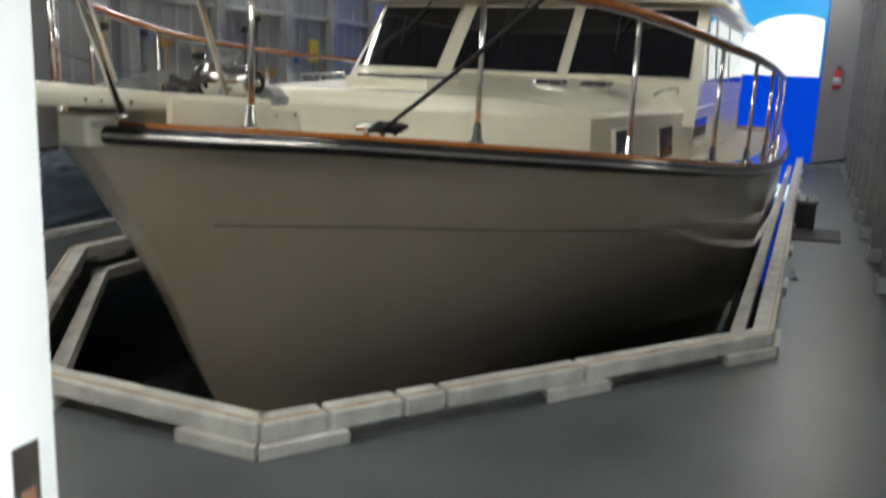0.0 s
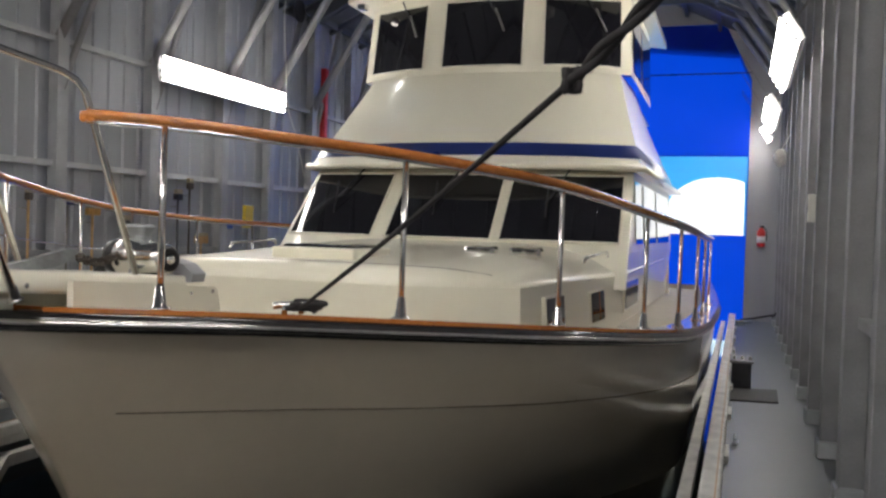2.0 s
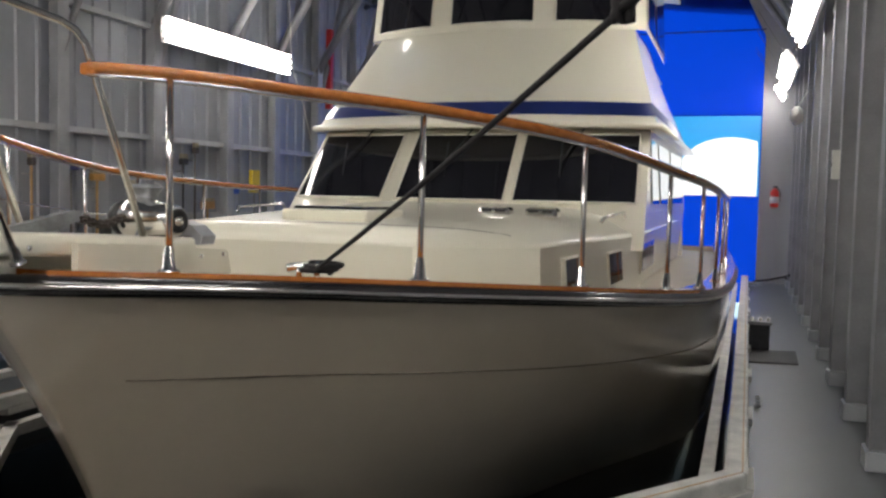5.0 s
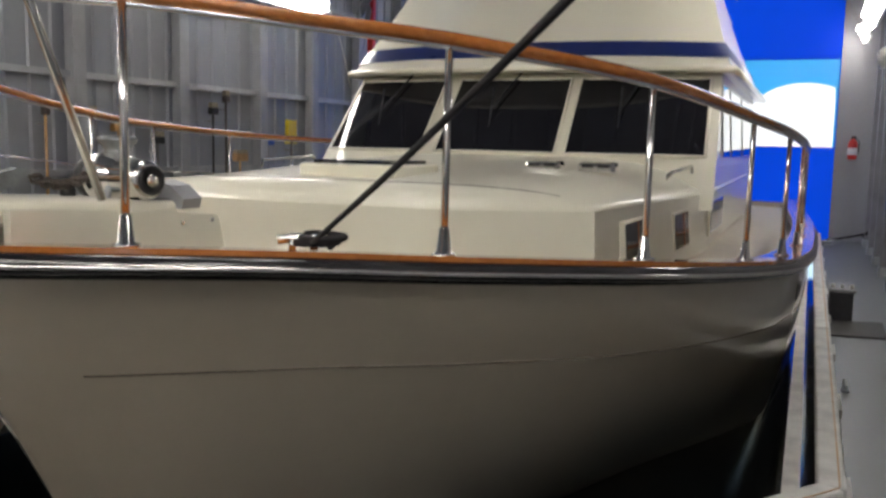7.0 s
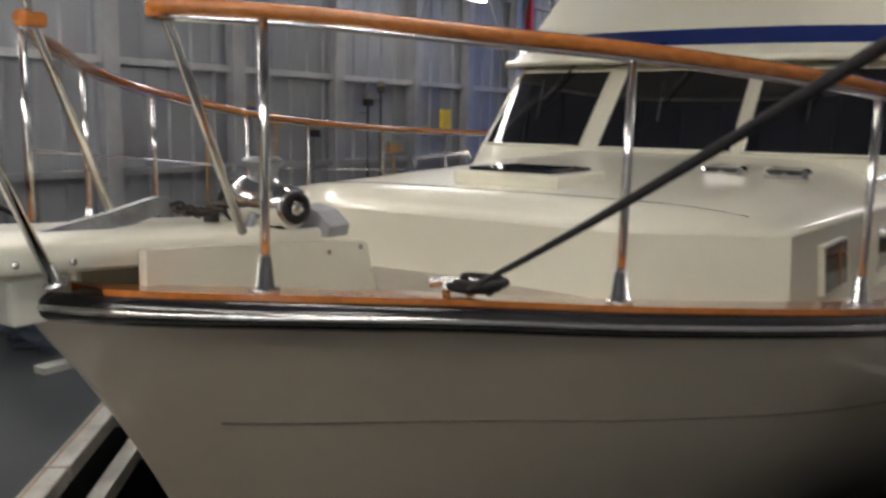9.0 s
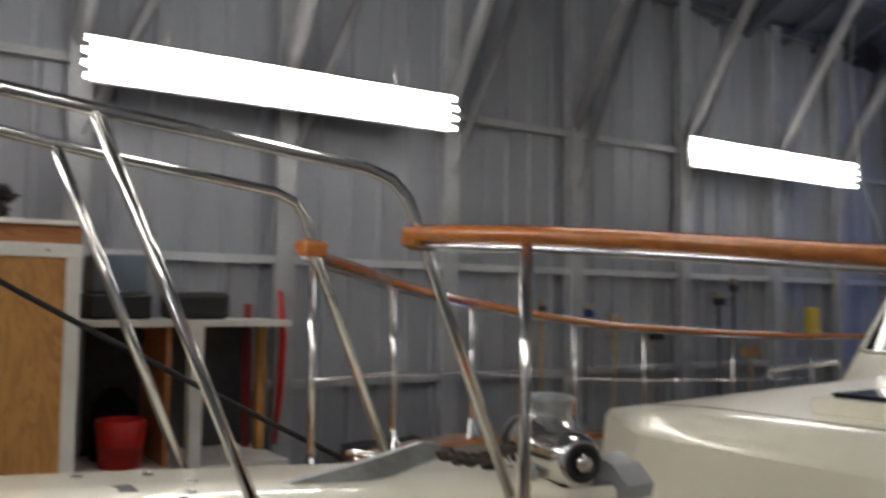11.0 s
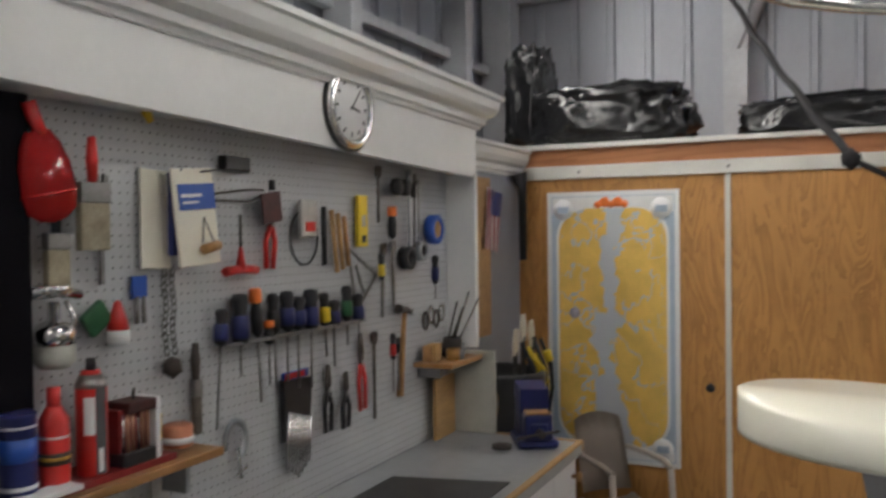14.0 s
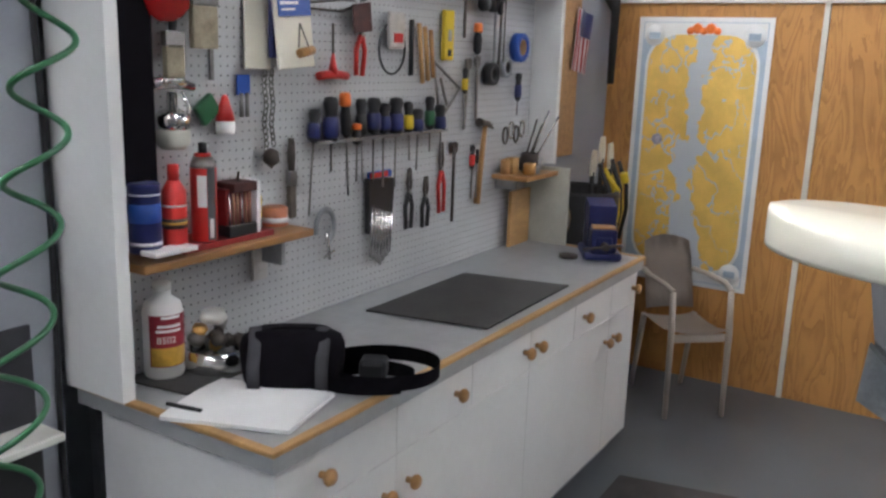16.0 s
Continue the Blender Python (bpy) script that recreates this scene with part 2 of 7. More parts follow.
M = dict(
    floor=mat("dock_paint", (0.115, 0.127, 0.138), 0.38, 0, 0.22, 1.3, 0.15, 140, spec=0.45),
    kerb=mat("kerb_paint", (0.7, 0.69, 0.65), 0.6, 0, 0.2, 7, 0.2, 60),
    water=mat("water", (0.006, 0.008, 0.009), 0.08, 0, 0.1, 3, 0.6, 3),
    siding=mat("siding", (0.32, 0.335, 0.37), 0.45, 0.15, 0.09, 0.8, 0.05, 50, stretch=(1, 1, 0.35)),
    siding_dark=mat("siding_dark", (0.34, 0.34, 0.36), 0.5, 0.1, 0.1, 1.5, 0.05, 50, stretch=(1, 1, 0.35)),
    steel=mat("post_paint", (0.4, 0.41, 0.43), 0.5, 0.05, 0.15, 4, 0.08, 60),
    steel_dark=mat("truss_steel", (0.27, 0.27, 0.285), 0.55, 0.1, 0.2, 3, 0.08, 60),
    girt=mat("girt_paint", (0.52, 0.54, 0.56), 0.5, 0, 0.15, 4, 0.08),
    roof=mat("roof_sheet", (0.1, 0.11, 0.135), 0.5, 0.3, 0.2, 1, 0.05, 40),
    tarp=sheet_cloth("blue_tarp", (0.005, 0.05, 0.75), (0.006, 0.25, 0.8), 0.75),
    tarp_clear=sheet_cloth("clear_tarp", (0.4, 0.7, 0.9), (0.16, 0.62, 0.9), 0.8),
    vinyl=sheet_cloth("glare_vinyl", (0.9, 0.92, 0.95), (1.0, 0.99, 0.97), 0.95),
    skylight=sheet_cloth("skylight_sheet", (0.3, 0.4, 0.5), (0.1, 0.19, 0.36), 0.6),
    # hull: cream gelcoat with part of its shade put into the colour
    hull=mat("gelcoat_hull_shaded", (0.52, 0.45, 0.35), 0.3, 0, 0.05, 0.6, 0.006, 12, coat=1.0),
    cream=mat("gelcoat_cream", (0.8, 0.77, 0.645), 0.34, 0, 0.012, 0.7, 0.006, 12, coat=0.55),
    deck=mat("deck_nonskid", (0.4, 0.36, 0.29), 0.6, 0, 0.08, 5, 0.3, 220),
    teak=mat("varnished_teak", (0.55, 0.19, 0.04), 0.2, 0, 0.3, 5, 0.04, 60, coat=0.9, second=(0.45, 0.145, 0.03), stretch=(9, 1, 9)),
    rub=mat("rub_rail", (0.018, 0.016, 0.018), 0.18, 0, 0.2, 6, 0.02, coat=0.6),
    chrome=mat("stainless", (0.72, 0.71, 0.69), 0.13, 1.0, 0.06, 8, 0.01, 120),
    galv=mat("galvanised", (0.36, 0.38, 0.4), 0.42, 0.8, 0.25, 12, 0.1, 90),
    glass=mat("tinted_glass", (0.012, 0.012, 0.016), 0.04, 0, 0.05, 3, 0.0, coat=0.3),
    stripe=mat("stripe_blue", (0.012, 0.025, 0.13), 0.3, 0, 0.1, 4, 0.01),
    crease=mat("crease_line", (0.16, 0.13, 0.1), 0.8, 0, 0.1, 5, 0.0),
    black=mat("black_plastic", (0.015, 0.015, 0.017), 0.4, 0, 0.2, 20, 0.05),
    rubber=mat("rubber_mat", (0.055, 0.053, 0.052), 0.62, 0, 0.35, 9, 0.4, 300),
    rope=mat("rope_black", (0.02, 0.018, 0.02), 0.85, 0, 0.3, 30, 0.8, 260),
    bin_bag=mat("bin_bag", (0.012, 0.012, 0.013), 0.22, 0, 0.2, 14, 1.0, 22),
    white=mat("white_paint", (0.78, 0.78, 0.77), 0.42, 0, 0.05, 3, 0.04, 50),
    trim=mat("trim_paint", (0.7, 0.69, 0.64), 0.5, 0, 0.08, 5, 0.05),
    wallgrey=mat("wall_grey", (0.34, 0.36, 0.4), 0.55, 0, 0.08, 3, 0.05),
    laminate=mat("laminate_grey", (0.36, 0.37, 0.38), 0.35, 0, 0.1, 18, 0.02, 200),
    ply=plywood("plywood", (0.2, 0.075, 0.018), (0.54, 0.265, 0.075), (5.0, 5.0, 1.0)),
    plyband=plywood("plywood_band", (0.2, 0.06, 0.02), (0.42, 0.17, 0.06), (1, 0.4, 3)),
    wood=mat("oak_edge", (0.55, 0.33, 0.13), 0.45, 0, 0.25, 10, 0.08, 80, stretch=(0.2, 1, 1)),
    knob=mat("knob_wood", (0.45, 0.24, 0.09), 0.35, 0, 0.25, 30, 0.05),
    peg=pegboard_mat("pegboard"),
    chart=chart_mat("sea_chart"),
    chart_edge=mat("chart_margin", (0.43, 0.52, 0.62), 0.5, 0, 0.08, 10, 0.01),
    rose=mat("compass_print", (0.4, 0.36, 0.48), 0.5, 0, 0.4, 60, 0.0),
    paper=mat("paper", (0.8, 0.8, 0.8), 0.6, 0, 0.04, 10, 0.03),
    cork=mat("cork_board", (0.5, 0.3, 0.14), 0.8, 0, 0.2, 40, 0.3, 200),
    taupe=mat("taupe_plastic", (0.47, 0.41, 0.35), 0.45, 0, 0.06, 6, 0.03),
    red=mat("red_plastic", (0.62, 0.03, 0.025), 0.35, 0, 0.12, 12, 0.03),
    gloss_red=mat("gloss_red_plastic", (0.6, 0.02, 0.02), 0.14, 0, 0.08, 12, 0.02, coat=0.6),
    card=mat("card_stock", (0.78, 0.74, 0.62), 0.5, 0, 0.06, 8, 0.03),
    oldred=mat("rusty_dark_red", (0.07, 0.02, 0.018), 0.6, 0, 0.3, 30, 0.1),
    stripe_red=mat("faded_red_cloth", (0.42, 0.06, 0.06), 0.8, 0, 0.1, 20, 0.05),
    shelfwood=mat("varnished_shelf", (0.34, 0.17, 0.06), 0.35, 0, 0.35, 9, 0.08, 80, stretch=(0.2, 1, 1)),
    steelcan=mat("painted_can_grey", (0.1, 0.1, 0.105), 0.35, 0.0, 0.1, 12, 0.02),
    copper=mat("dull_copper", (0.5, 0.26, 0.17), 0.4, 0.6, 0.2, 30, 0.02),
    orange_tin=mat("faded_orange_tin", (0.55, 0.2, 0.1), 0.4, 0, 0.2, 30, 0.02),
    darkred=mat("dark_red", (0.25, 0.02, 0.02), 0.4, 0, 0.2, 12, 0.03),
    orange=mat("orange_plastic", (0.9, 0.2, 0.03), 0.4, 0, 0.1, 12, 0.03),
    yellow=mat("yellow_plastic", (0.8, 0.58, 0.03), 0.4, 0, 0.1, 12, 0.03),
    blue=mat("blue_plastic", (0.02, 0.09, 0.42), 0.4, 0, 0.15, 12, 0.03),
    navy=mat("navy_enamel", (0.018, 0.024, 0.12), 0.3, 0, 0.2, 14, 0.08),
    green=mat("green_cloth", (0.004, 0.15, 0.085), 0.75, 0, 0.12, 8, 0.2, 160),
    hose=mat("hose_green", (0.03, 0.14, 0.055), 0.3, 0, 0.15, 10, 0.02, coat=0.3),
    bristle=mat("bristle", (0.4, 0.35, 0.25), 0.9, 0, 0.3, 25, 0.6, 200),
    darkbristle=mat("dark_bristle", (0.12, 0.1, 0.08), 0.9, 0, 0.3, 25, 0.6, 200),
    tool=mat("tool_steel", (0.28, 0.27, 0.26), 0.35, 0.85, 0.25, 20, 0.05),
    oldtool=mat("old_iron", (0.1, 0.085, 0.075), 0.55, 0.6, 0.3, 25, 0.15),
    brass=mat("brass", (0.6, 0.35, 0.13), 0.3, 1.0, 0.15, 12, 0.03),
    pink=mat("pink_cloth", (0.62, 0.32, 0.32), 0.85, 0, 0.1, 10, 0.2),
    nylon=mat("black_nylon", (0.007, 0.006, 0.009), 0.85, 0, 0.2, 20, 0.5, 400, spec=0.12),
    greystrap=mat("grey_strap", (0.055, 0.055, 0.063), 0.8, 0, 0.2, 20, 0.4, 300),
    maroon=mat("maroon_label", (0.28, 0.015, 0.03), 0.4, 0, 0.1, 10, 0.01),
    gold=mat("gold_label", (0.7, 0.42, 0.06), 0.4, 0, 0.3, 25, 0.01),
    clearbag=mat("plastic_film", (0.55, 0.53, 0.5), 0.25, 0, 0.1, 20, 0.4, 40),
    limestone=mat("stone_slab", (0.5, 0.5, 0.44), 0.7, 0, 0.12, 8, 0.2),
    tube=glow("lit_tube", (1.0, 0.95, 0.88), TUBE_POWER),
    enamel=mat("lamp_enamel", (0.8, 0.8, 0.8), 0.35, 0, 0.04, 5, 0.01),
    crate=mat("crate_blue", (0.13, 0.17, 0.23), 0.5, 0, 0.1, 6, 0.04),
)


# ---- mesh helpers ----
def bm_new():
    return bmesh.new()


def box(bm, x0, y0, z0, x1, y1, z1, bevel=0.0, m=None):
    r = bmesh.ops.create_cube(bm, size=1)
    c = Matrix.Translation(((x0 + x1) / 2, (y0 + y1) / 2, (z0 + z1) / 2)) @ Matrix.Diagonal((abs(x1 - x0), abs(y1 - y0), abs(z1 - z0), 1))
    bmesh.ops.transform(bm, matrix=(m @ c if m else c), verts=r["verts"])
    if bevel:
        es = list({e for v in r["verts"] for e in v.link_edges})
        bmesh.ops.bevel(bm, geom=es, offset=bevel, segments=2, affect="EDGES", profile=0.5)
    return bm


def boxed(x0, y0, z0, x1, y1, z1, bevel=0.0, m=None):
    return box(bm_new(), x0, y0, z0, x1, y1, z1, bevel, m)


def sweep(bm, pts, r, seg=8, radii=None, closed=False, flat=1.0):
    """A round bar along a line of points."""
    pts = [Vector(p) for p in pts]
    rings, n, up = [], len(pts), None
    for i, p in enumerate(pts):
        a = pts[(i - 1) % n] if closed or i else pts[0]
        b = pts[(i + 1) % n] if closed or i < n - 1 else pts[-1]
        d = (b - a).normalized()
        if up is None:
            up = Vector((0, 0, 1)) if abs(d.z) < 0.9 else Vector((0, 1, 0))
        s = d.cross(up).normalized()
        up = s.cross(d).normalized()
        rr = radii[i] if radii else r
        rings.append([bm.verts.new(p + s * math.cos(2 * math.pi * k / seg) * rr + up * math.sin(2 * math.pi * k / seg) * rr * flat) for k in range(seg)])
    for i in range(n if closed else n - 1):
        a, b = rings[i], rings[(i + 1) % n]
        for k in range(seg):
            f = bm.faces.new((a[k], a[(k + 1) % seg], b[(k + 1) % seg], b[k]))
            f.smooth = True
    if not closed:
        bm.faces.new(rings[0][::-1])
        bm.faces.new(rings[-1])
    return bm


def rod(p, q, r, seg=8, bm=None):
    return sweep(bm or bm_new(), [p, q], r, seg)


def lathe(profile, seg=20, m=None, bm=None):
    """A turned body: (radius, height) pairs from the bottom up."""
    bm = bm or bm_new()
    rings = []
    for r, z in profile:
        if r < 1e-5:
            rings.append([bm.verts.new((0, 0, z))] * seg)
        else:
            rings.append([bm.verts.new((r * math.cos(2 * math.pi * k / seg), r * math.sin(2 * math.pi * k / seg), z)) for k in range(seg)])
    made = {v for ring in rings for v in ring}
    for a, b in zip(rings, rings[1:]):
        for k in range(seg):
            vs = []
            for v in (a[k], a[(k + 1) % seg], b[(k + 1) % seg], b[k]):
                if v not in vs:
                    vs.append(v)
            if len(vs) > 2:
                f = bm.faces.new(vs)
                f.smooth = True
    if profile[0][0] > 1e-5:
        bm.faces.new(rings[0][::-1])
    if profile[-1][0] > 1e-5:
        bm.faces.new(rings[-1])
    if m:
        bmesh.ops.transform(bm, matrix=m, verts=list(made))
    return bm


def prism(poly, z0, z1, bm=None, m=None):
    """A flat outline raised between two heights."""
    bm = bm or bm_new()
    lo, hi = [bm.verts.new((x, y, z0)) for x, y in poly], [bm.verts.new((x, y, z1)) for x, y in poly]
    n = len(poly)
    bm.faces.new(lo[::-1])
    bm.faces.new(hi)
    for k in range(n):
        bm.faces.new((lo[k], lo[(k + 1) % n], hi[(k + 1) % n], hi[k]))
    if m:
        bmesh.ops.transform(bm, matrix=m, verts=lo + hi)
    bmesh.ops.recalc_face_normals(bm, faces=bm.faces[:])
    return bm


def grid_mesh(rows, bm=None, smooth=True):
    bm = bm or bm_new()
    vs = [[bm.verts.new(p) for p in r] for r in rows]
    for a, b in zip(vs, vs[1:]):
        for k in range(len(a) - 1):
            f = bm.faces.new((a[k], a[k + 1], b[k + 1], b[k]))
            f.smooth = smooth
    return bm


def part(name, bm, material, parent=None, label=""):
    me = bpy.data.meshes.new(name)
    bmesh.ops.recalc_face_normals(bm, faces=bm.faces[:])
    bm.to_mesh(me)
    bm.free()
    me.materials.append(M[material] if isinstance(material, str) else material)
    ob = new(name, me)
    if parent:
        ob.parent = parent
    if label:
        ob["label"] = label
    return ob


def thing(name, label, category, group="", at=None, kind=""):
    ob = new(name)
    ob.empty_display_size = 0.05
    if at is not None:
        ob.matrix_basis = at
    return tagged(ob, label, category, group, kind)


def solid(name, bm, material, label, category, group="", kind="", at=None):
    ob = part(name, bm, material)
    if at is not None:
        ob.matrix_basis = at
    return tagged(ob, label, category, group, kind)


def structure(name, bm, material, label="", category=""):
    return tagged(part(name, bm, material), label, category, kind="structure")


def curve_through(xs, ys):
    """A smooth function through given stations (monotone cubic)."""
    xs, ys = np.array(xs, float), np.array(ys, float)
    d = np.diff(ys) / np.diff(xs)
    m = np.concatenate([[d[0]], np.where(d[:-1] * d[1:] > 0, 2 * d[:-1] * d[1:] / (d[:-1] + d[1:] + 1e-12), 0), [d[-1]]])

    def f(x):
        i = int(np.clip(np.searchsorted(xs, x) - 1, 0, len(xs) - 2))
        h = xs[i + 1] - xs[i]
        t = min(max((x - xs[i]) / h, 0), 1)
        return float((2 * t**3 - 3 * t**2 + 1) * ys[i] + (t**3 - 2 * t**2 + t) * h * m[i] + (3 * t**2 - 2 * t**3) * ys[i + 1] + (t**3 - t**2) * h * m[i + 1])
    return f


# ---- the building ----
WEST, EAST, NORTH, SOUTH = -6.85, 0.78, 17.6, -0.2
EAVE, RIDGE, RIDGE_X = 5.0, 6.9, -3.0
# slip outline: bow-shaped head, straight sides
SLIP = [(-0.06, 17.6), (-0.06, 5.02), (-1.8, 2.65), (-3.2, 2.65), (-4.77, 4.6), (-4.77, 6.2), (-5.4, 7.0), (-5.4, 17.6)]


def build_floor():
    head = [(EAST, SOUTH), (EAST, 17.6), (-0.06, 17.6), (-0.06, 5.02), (-1.8, 2.65), (-1.8, SOUTH)]
    mid = [(-1.8, SOUTH), (-1.8, 2.65), (-3.2, 2.65), (-3.2, SOUTH)]
    west = [(-3.2, SOUTH), (-3.2, 2.65), (-4.77, 4.6), (-4.77, 6.2), (-5.4, 7.0), (-5.4, 17.6), (WEST, 17.6), (WEST, SOUTH)]
    bm = bm_new()
    for poly in (head, mid, west):
        prism(poly, -0.3, 0, bm)
    bmesh.ops.remove_doubles(bm, verts=bm.verts[:], dist=1e-4)
    structure("floor", bm, "floor", "dark blue-grey painted plywood dock floor", "floor")
    structure("water", boxed(WEST - 1, SOUTH, -1.6, EAST + 1, NORTH + 30, -0.55), "water", "black still water in the slip", "water")


def ribbed(along, fixed, lo, hi, z0, z1, into, pitch=0.26):
    """Ribbed metal sheet; along is 'x' or 'y'; into gives the side on which the ribs stand."""
    pts, s = [], lo
    while s < hi - 0.01:
        for d, o in ((0, 0), (0.10, 0), (0.115, 0.022), (0.15, 0.022), (0.165, 0)):
            if s + d < hi:
                pts.append((s + d, fixed + into * o))
        s += pitch
    pts.append((hi, fixed))
    rows = []
    for z in (z0, z1):
        rows.append([(a, b, z) if along == "x" else (b, a, z) for a, b in pts])
    bm = grid_mesh(rows, smooth=False)
    back = fixed - into * 0.05
    if along == "x":
        box(bm, lo, min(back, fixed - into * 0.004), z0, hi, max(back, fixed - into * 0.004), z1)
    else:
        box(bm, min(back, fixed - into * 0.004), lo, z0, max(back, fixed - into * 0.004), hi, z1)
    return bm


def roof_z(x):
    k = (x - WEST) / (RIDGE_X - WEST) if x < RIDGE_X else (EAST - x) / (EAST - RIDGE_X)
    return EAVE + (RIDGE - EAVE) * k


def build_shell():
    structure("wall_west", ribbed("y", WEST, SOUTH, NORTH + 0.1, -0.5, EAVE + 0.05, 1), "siding", "galvanised ribbed steel siding of a boathouse wall", "wall")
    structure("wall_east", ribbed("y", EAST, SOUTH, NORTH + 0.1, -0.5, EAVE + 0.05, -1), "siding_dark", "grey ribbed steel siding behind posts", "wall")
    bm = ribbed("x", SOUTH, WEST, -0.62, -0.5, EAVE + 0.6, 1)
    box(bm, -0.62, SOUTH - 0.05, 2.14, 0.5, SOUTH - 0.004, EAVE + 0.6)
    box(bm, 0.5, SOUTH - 0.05, -0.3, EAST, SOUTH - 0.004, EAVE + 0.6)
    prism([(WEST, EAVE + 0.6), (EAST, EAVE + 0.6), (RIDGE_X, RIDGE)], SOUTH - 0.05, SOUTH - 0.004, bm, Matrix(((1, 0, 0, 0), (0, 0, 1, 0), (0, 1, 0, 0), (0, 0, 0, 1))))
    structure("wall_south", bm, "siding", "blue-grey ribbed steel end wall", "wall")
    # inner painted partition beside the door
    bm = boxed(-1.94, 0.43, 0, -0.62, 0.545, 2.62)
    box(bm, 0.5, 0.43, 0, EAST - 0.04, 0.545, 2.62)
    box(bm, -0.62, 0.43, 2.14, 0.5, 0.545, 2.62)
    structure("partition", bm, "wallgrey", "blue-grey painted partition", "wall")
    # roof sheets with purlins, trusses and rafters
    bm = bm_new()
    for a, b in ((WEST - 0.05, RIDGE_X), (RIDGE_X, EAST + 0.05)):
        za, zb = roof_z(a), roof_z(b)
        # solid at both ends and along eaves and ridge, open where the skylight sheets lie
        west = ((SOUTH - 0.05, 9.4, 0, 1), (9.4, 16.2, 0, 0.2), (9.4, 16.2, 0.88, 1), (16.2, NORTH + 0.3, 0, 1))
        for y0, y1, lo, hi in west if a < RIDGE_X - 0.01 else ((SOUTH - 0.05, NORTH + 0.3, 0, 1),):
            for dz in (0, 0.06):
                grid_mesh([[(a + (b - a) * f, yy, za + (zb - za) * f + dz) for f in (lo, hi)] for yy in (y0, y1)], bm, False)
    y = 1.3
    while y < NORTH:
        for a, b in ((WEST, RIDGE_X), (RIDGE_X, EAST)):
            za, zb = roof_z(a) - 0.09, roof_z(b) - 0.09
            d = Vector((b - a, 0, zb - za))
            m = Matrix.Translation(((a + b) / 2, y, (za + zb) / 2)) @ Matrix.Rotation(-math.atan2(d.z, d.x), 4, "Y")
            box(bm, -d.length / 2, -0.05, -0.09, d.length / 2, 0.05, 0.07, m=m)
        # bottom chord and web
        box(bm, WEST + 0.9, y - 0.04, 5.62, EAST - 0.9, y + 0.04, 5.74)
        for x0, x1 in ((-5.5, -4.5), (-3.5, -4.5), (-3.5, -2.4), (-1.4, -2.4)):
            sweep(bm, [(x0, y, 5.68), (x1, y, roof_z(x1) - 0.1)], 0.04, 4)
        y += 2.9
    for k in range(1, 7):
        for side in (-1, 1):
            x = RIDGE_X + side * k * 0.62
            if WEST < x < EAST:
                box(bm, x - 0.03, SOUTH, roof_z(x) - 0.13, x + 0.03, NORTH, roof_z(x) - 0.02)
    # close-set rafters under the skylight sheets
    for k in range(12):
        y = 9.5 + 0.6 * k
        for a, b in ((WEST, RIDGE_X), (RIDGE_X, EAST)):
            sweep(bm, [(a, y, roof_z(a) - 0.1), (b, y, roof_z(b) - 0.1)], 0.05, 4)
    for side, a in (("west", WEST),):
        f0, f1 = a + (RIDGE_X - a) * 0.2, a + (RIDGE_X - a) * 0.88
        rows = [[(x, y, roof_z(x) + 0.02) for x in (f0, f1)] for y in (9.4, 16.2)]
        tagged(part("ceiling_skylight_" + side, grid_mesh(rows, None, False), "skylight"), "pale blue translucent roof sheets", "skylight", kind="structure")
    tagged(part("ceiling", bm, "roof"), "dark steel roof sheets on trusses and purlins", "ceiling", kind="structure")


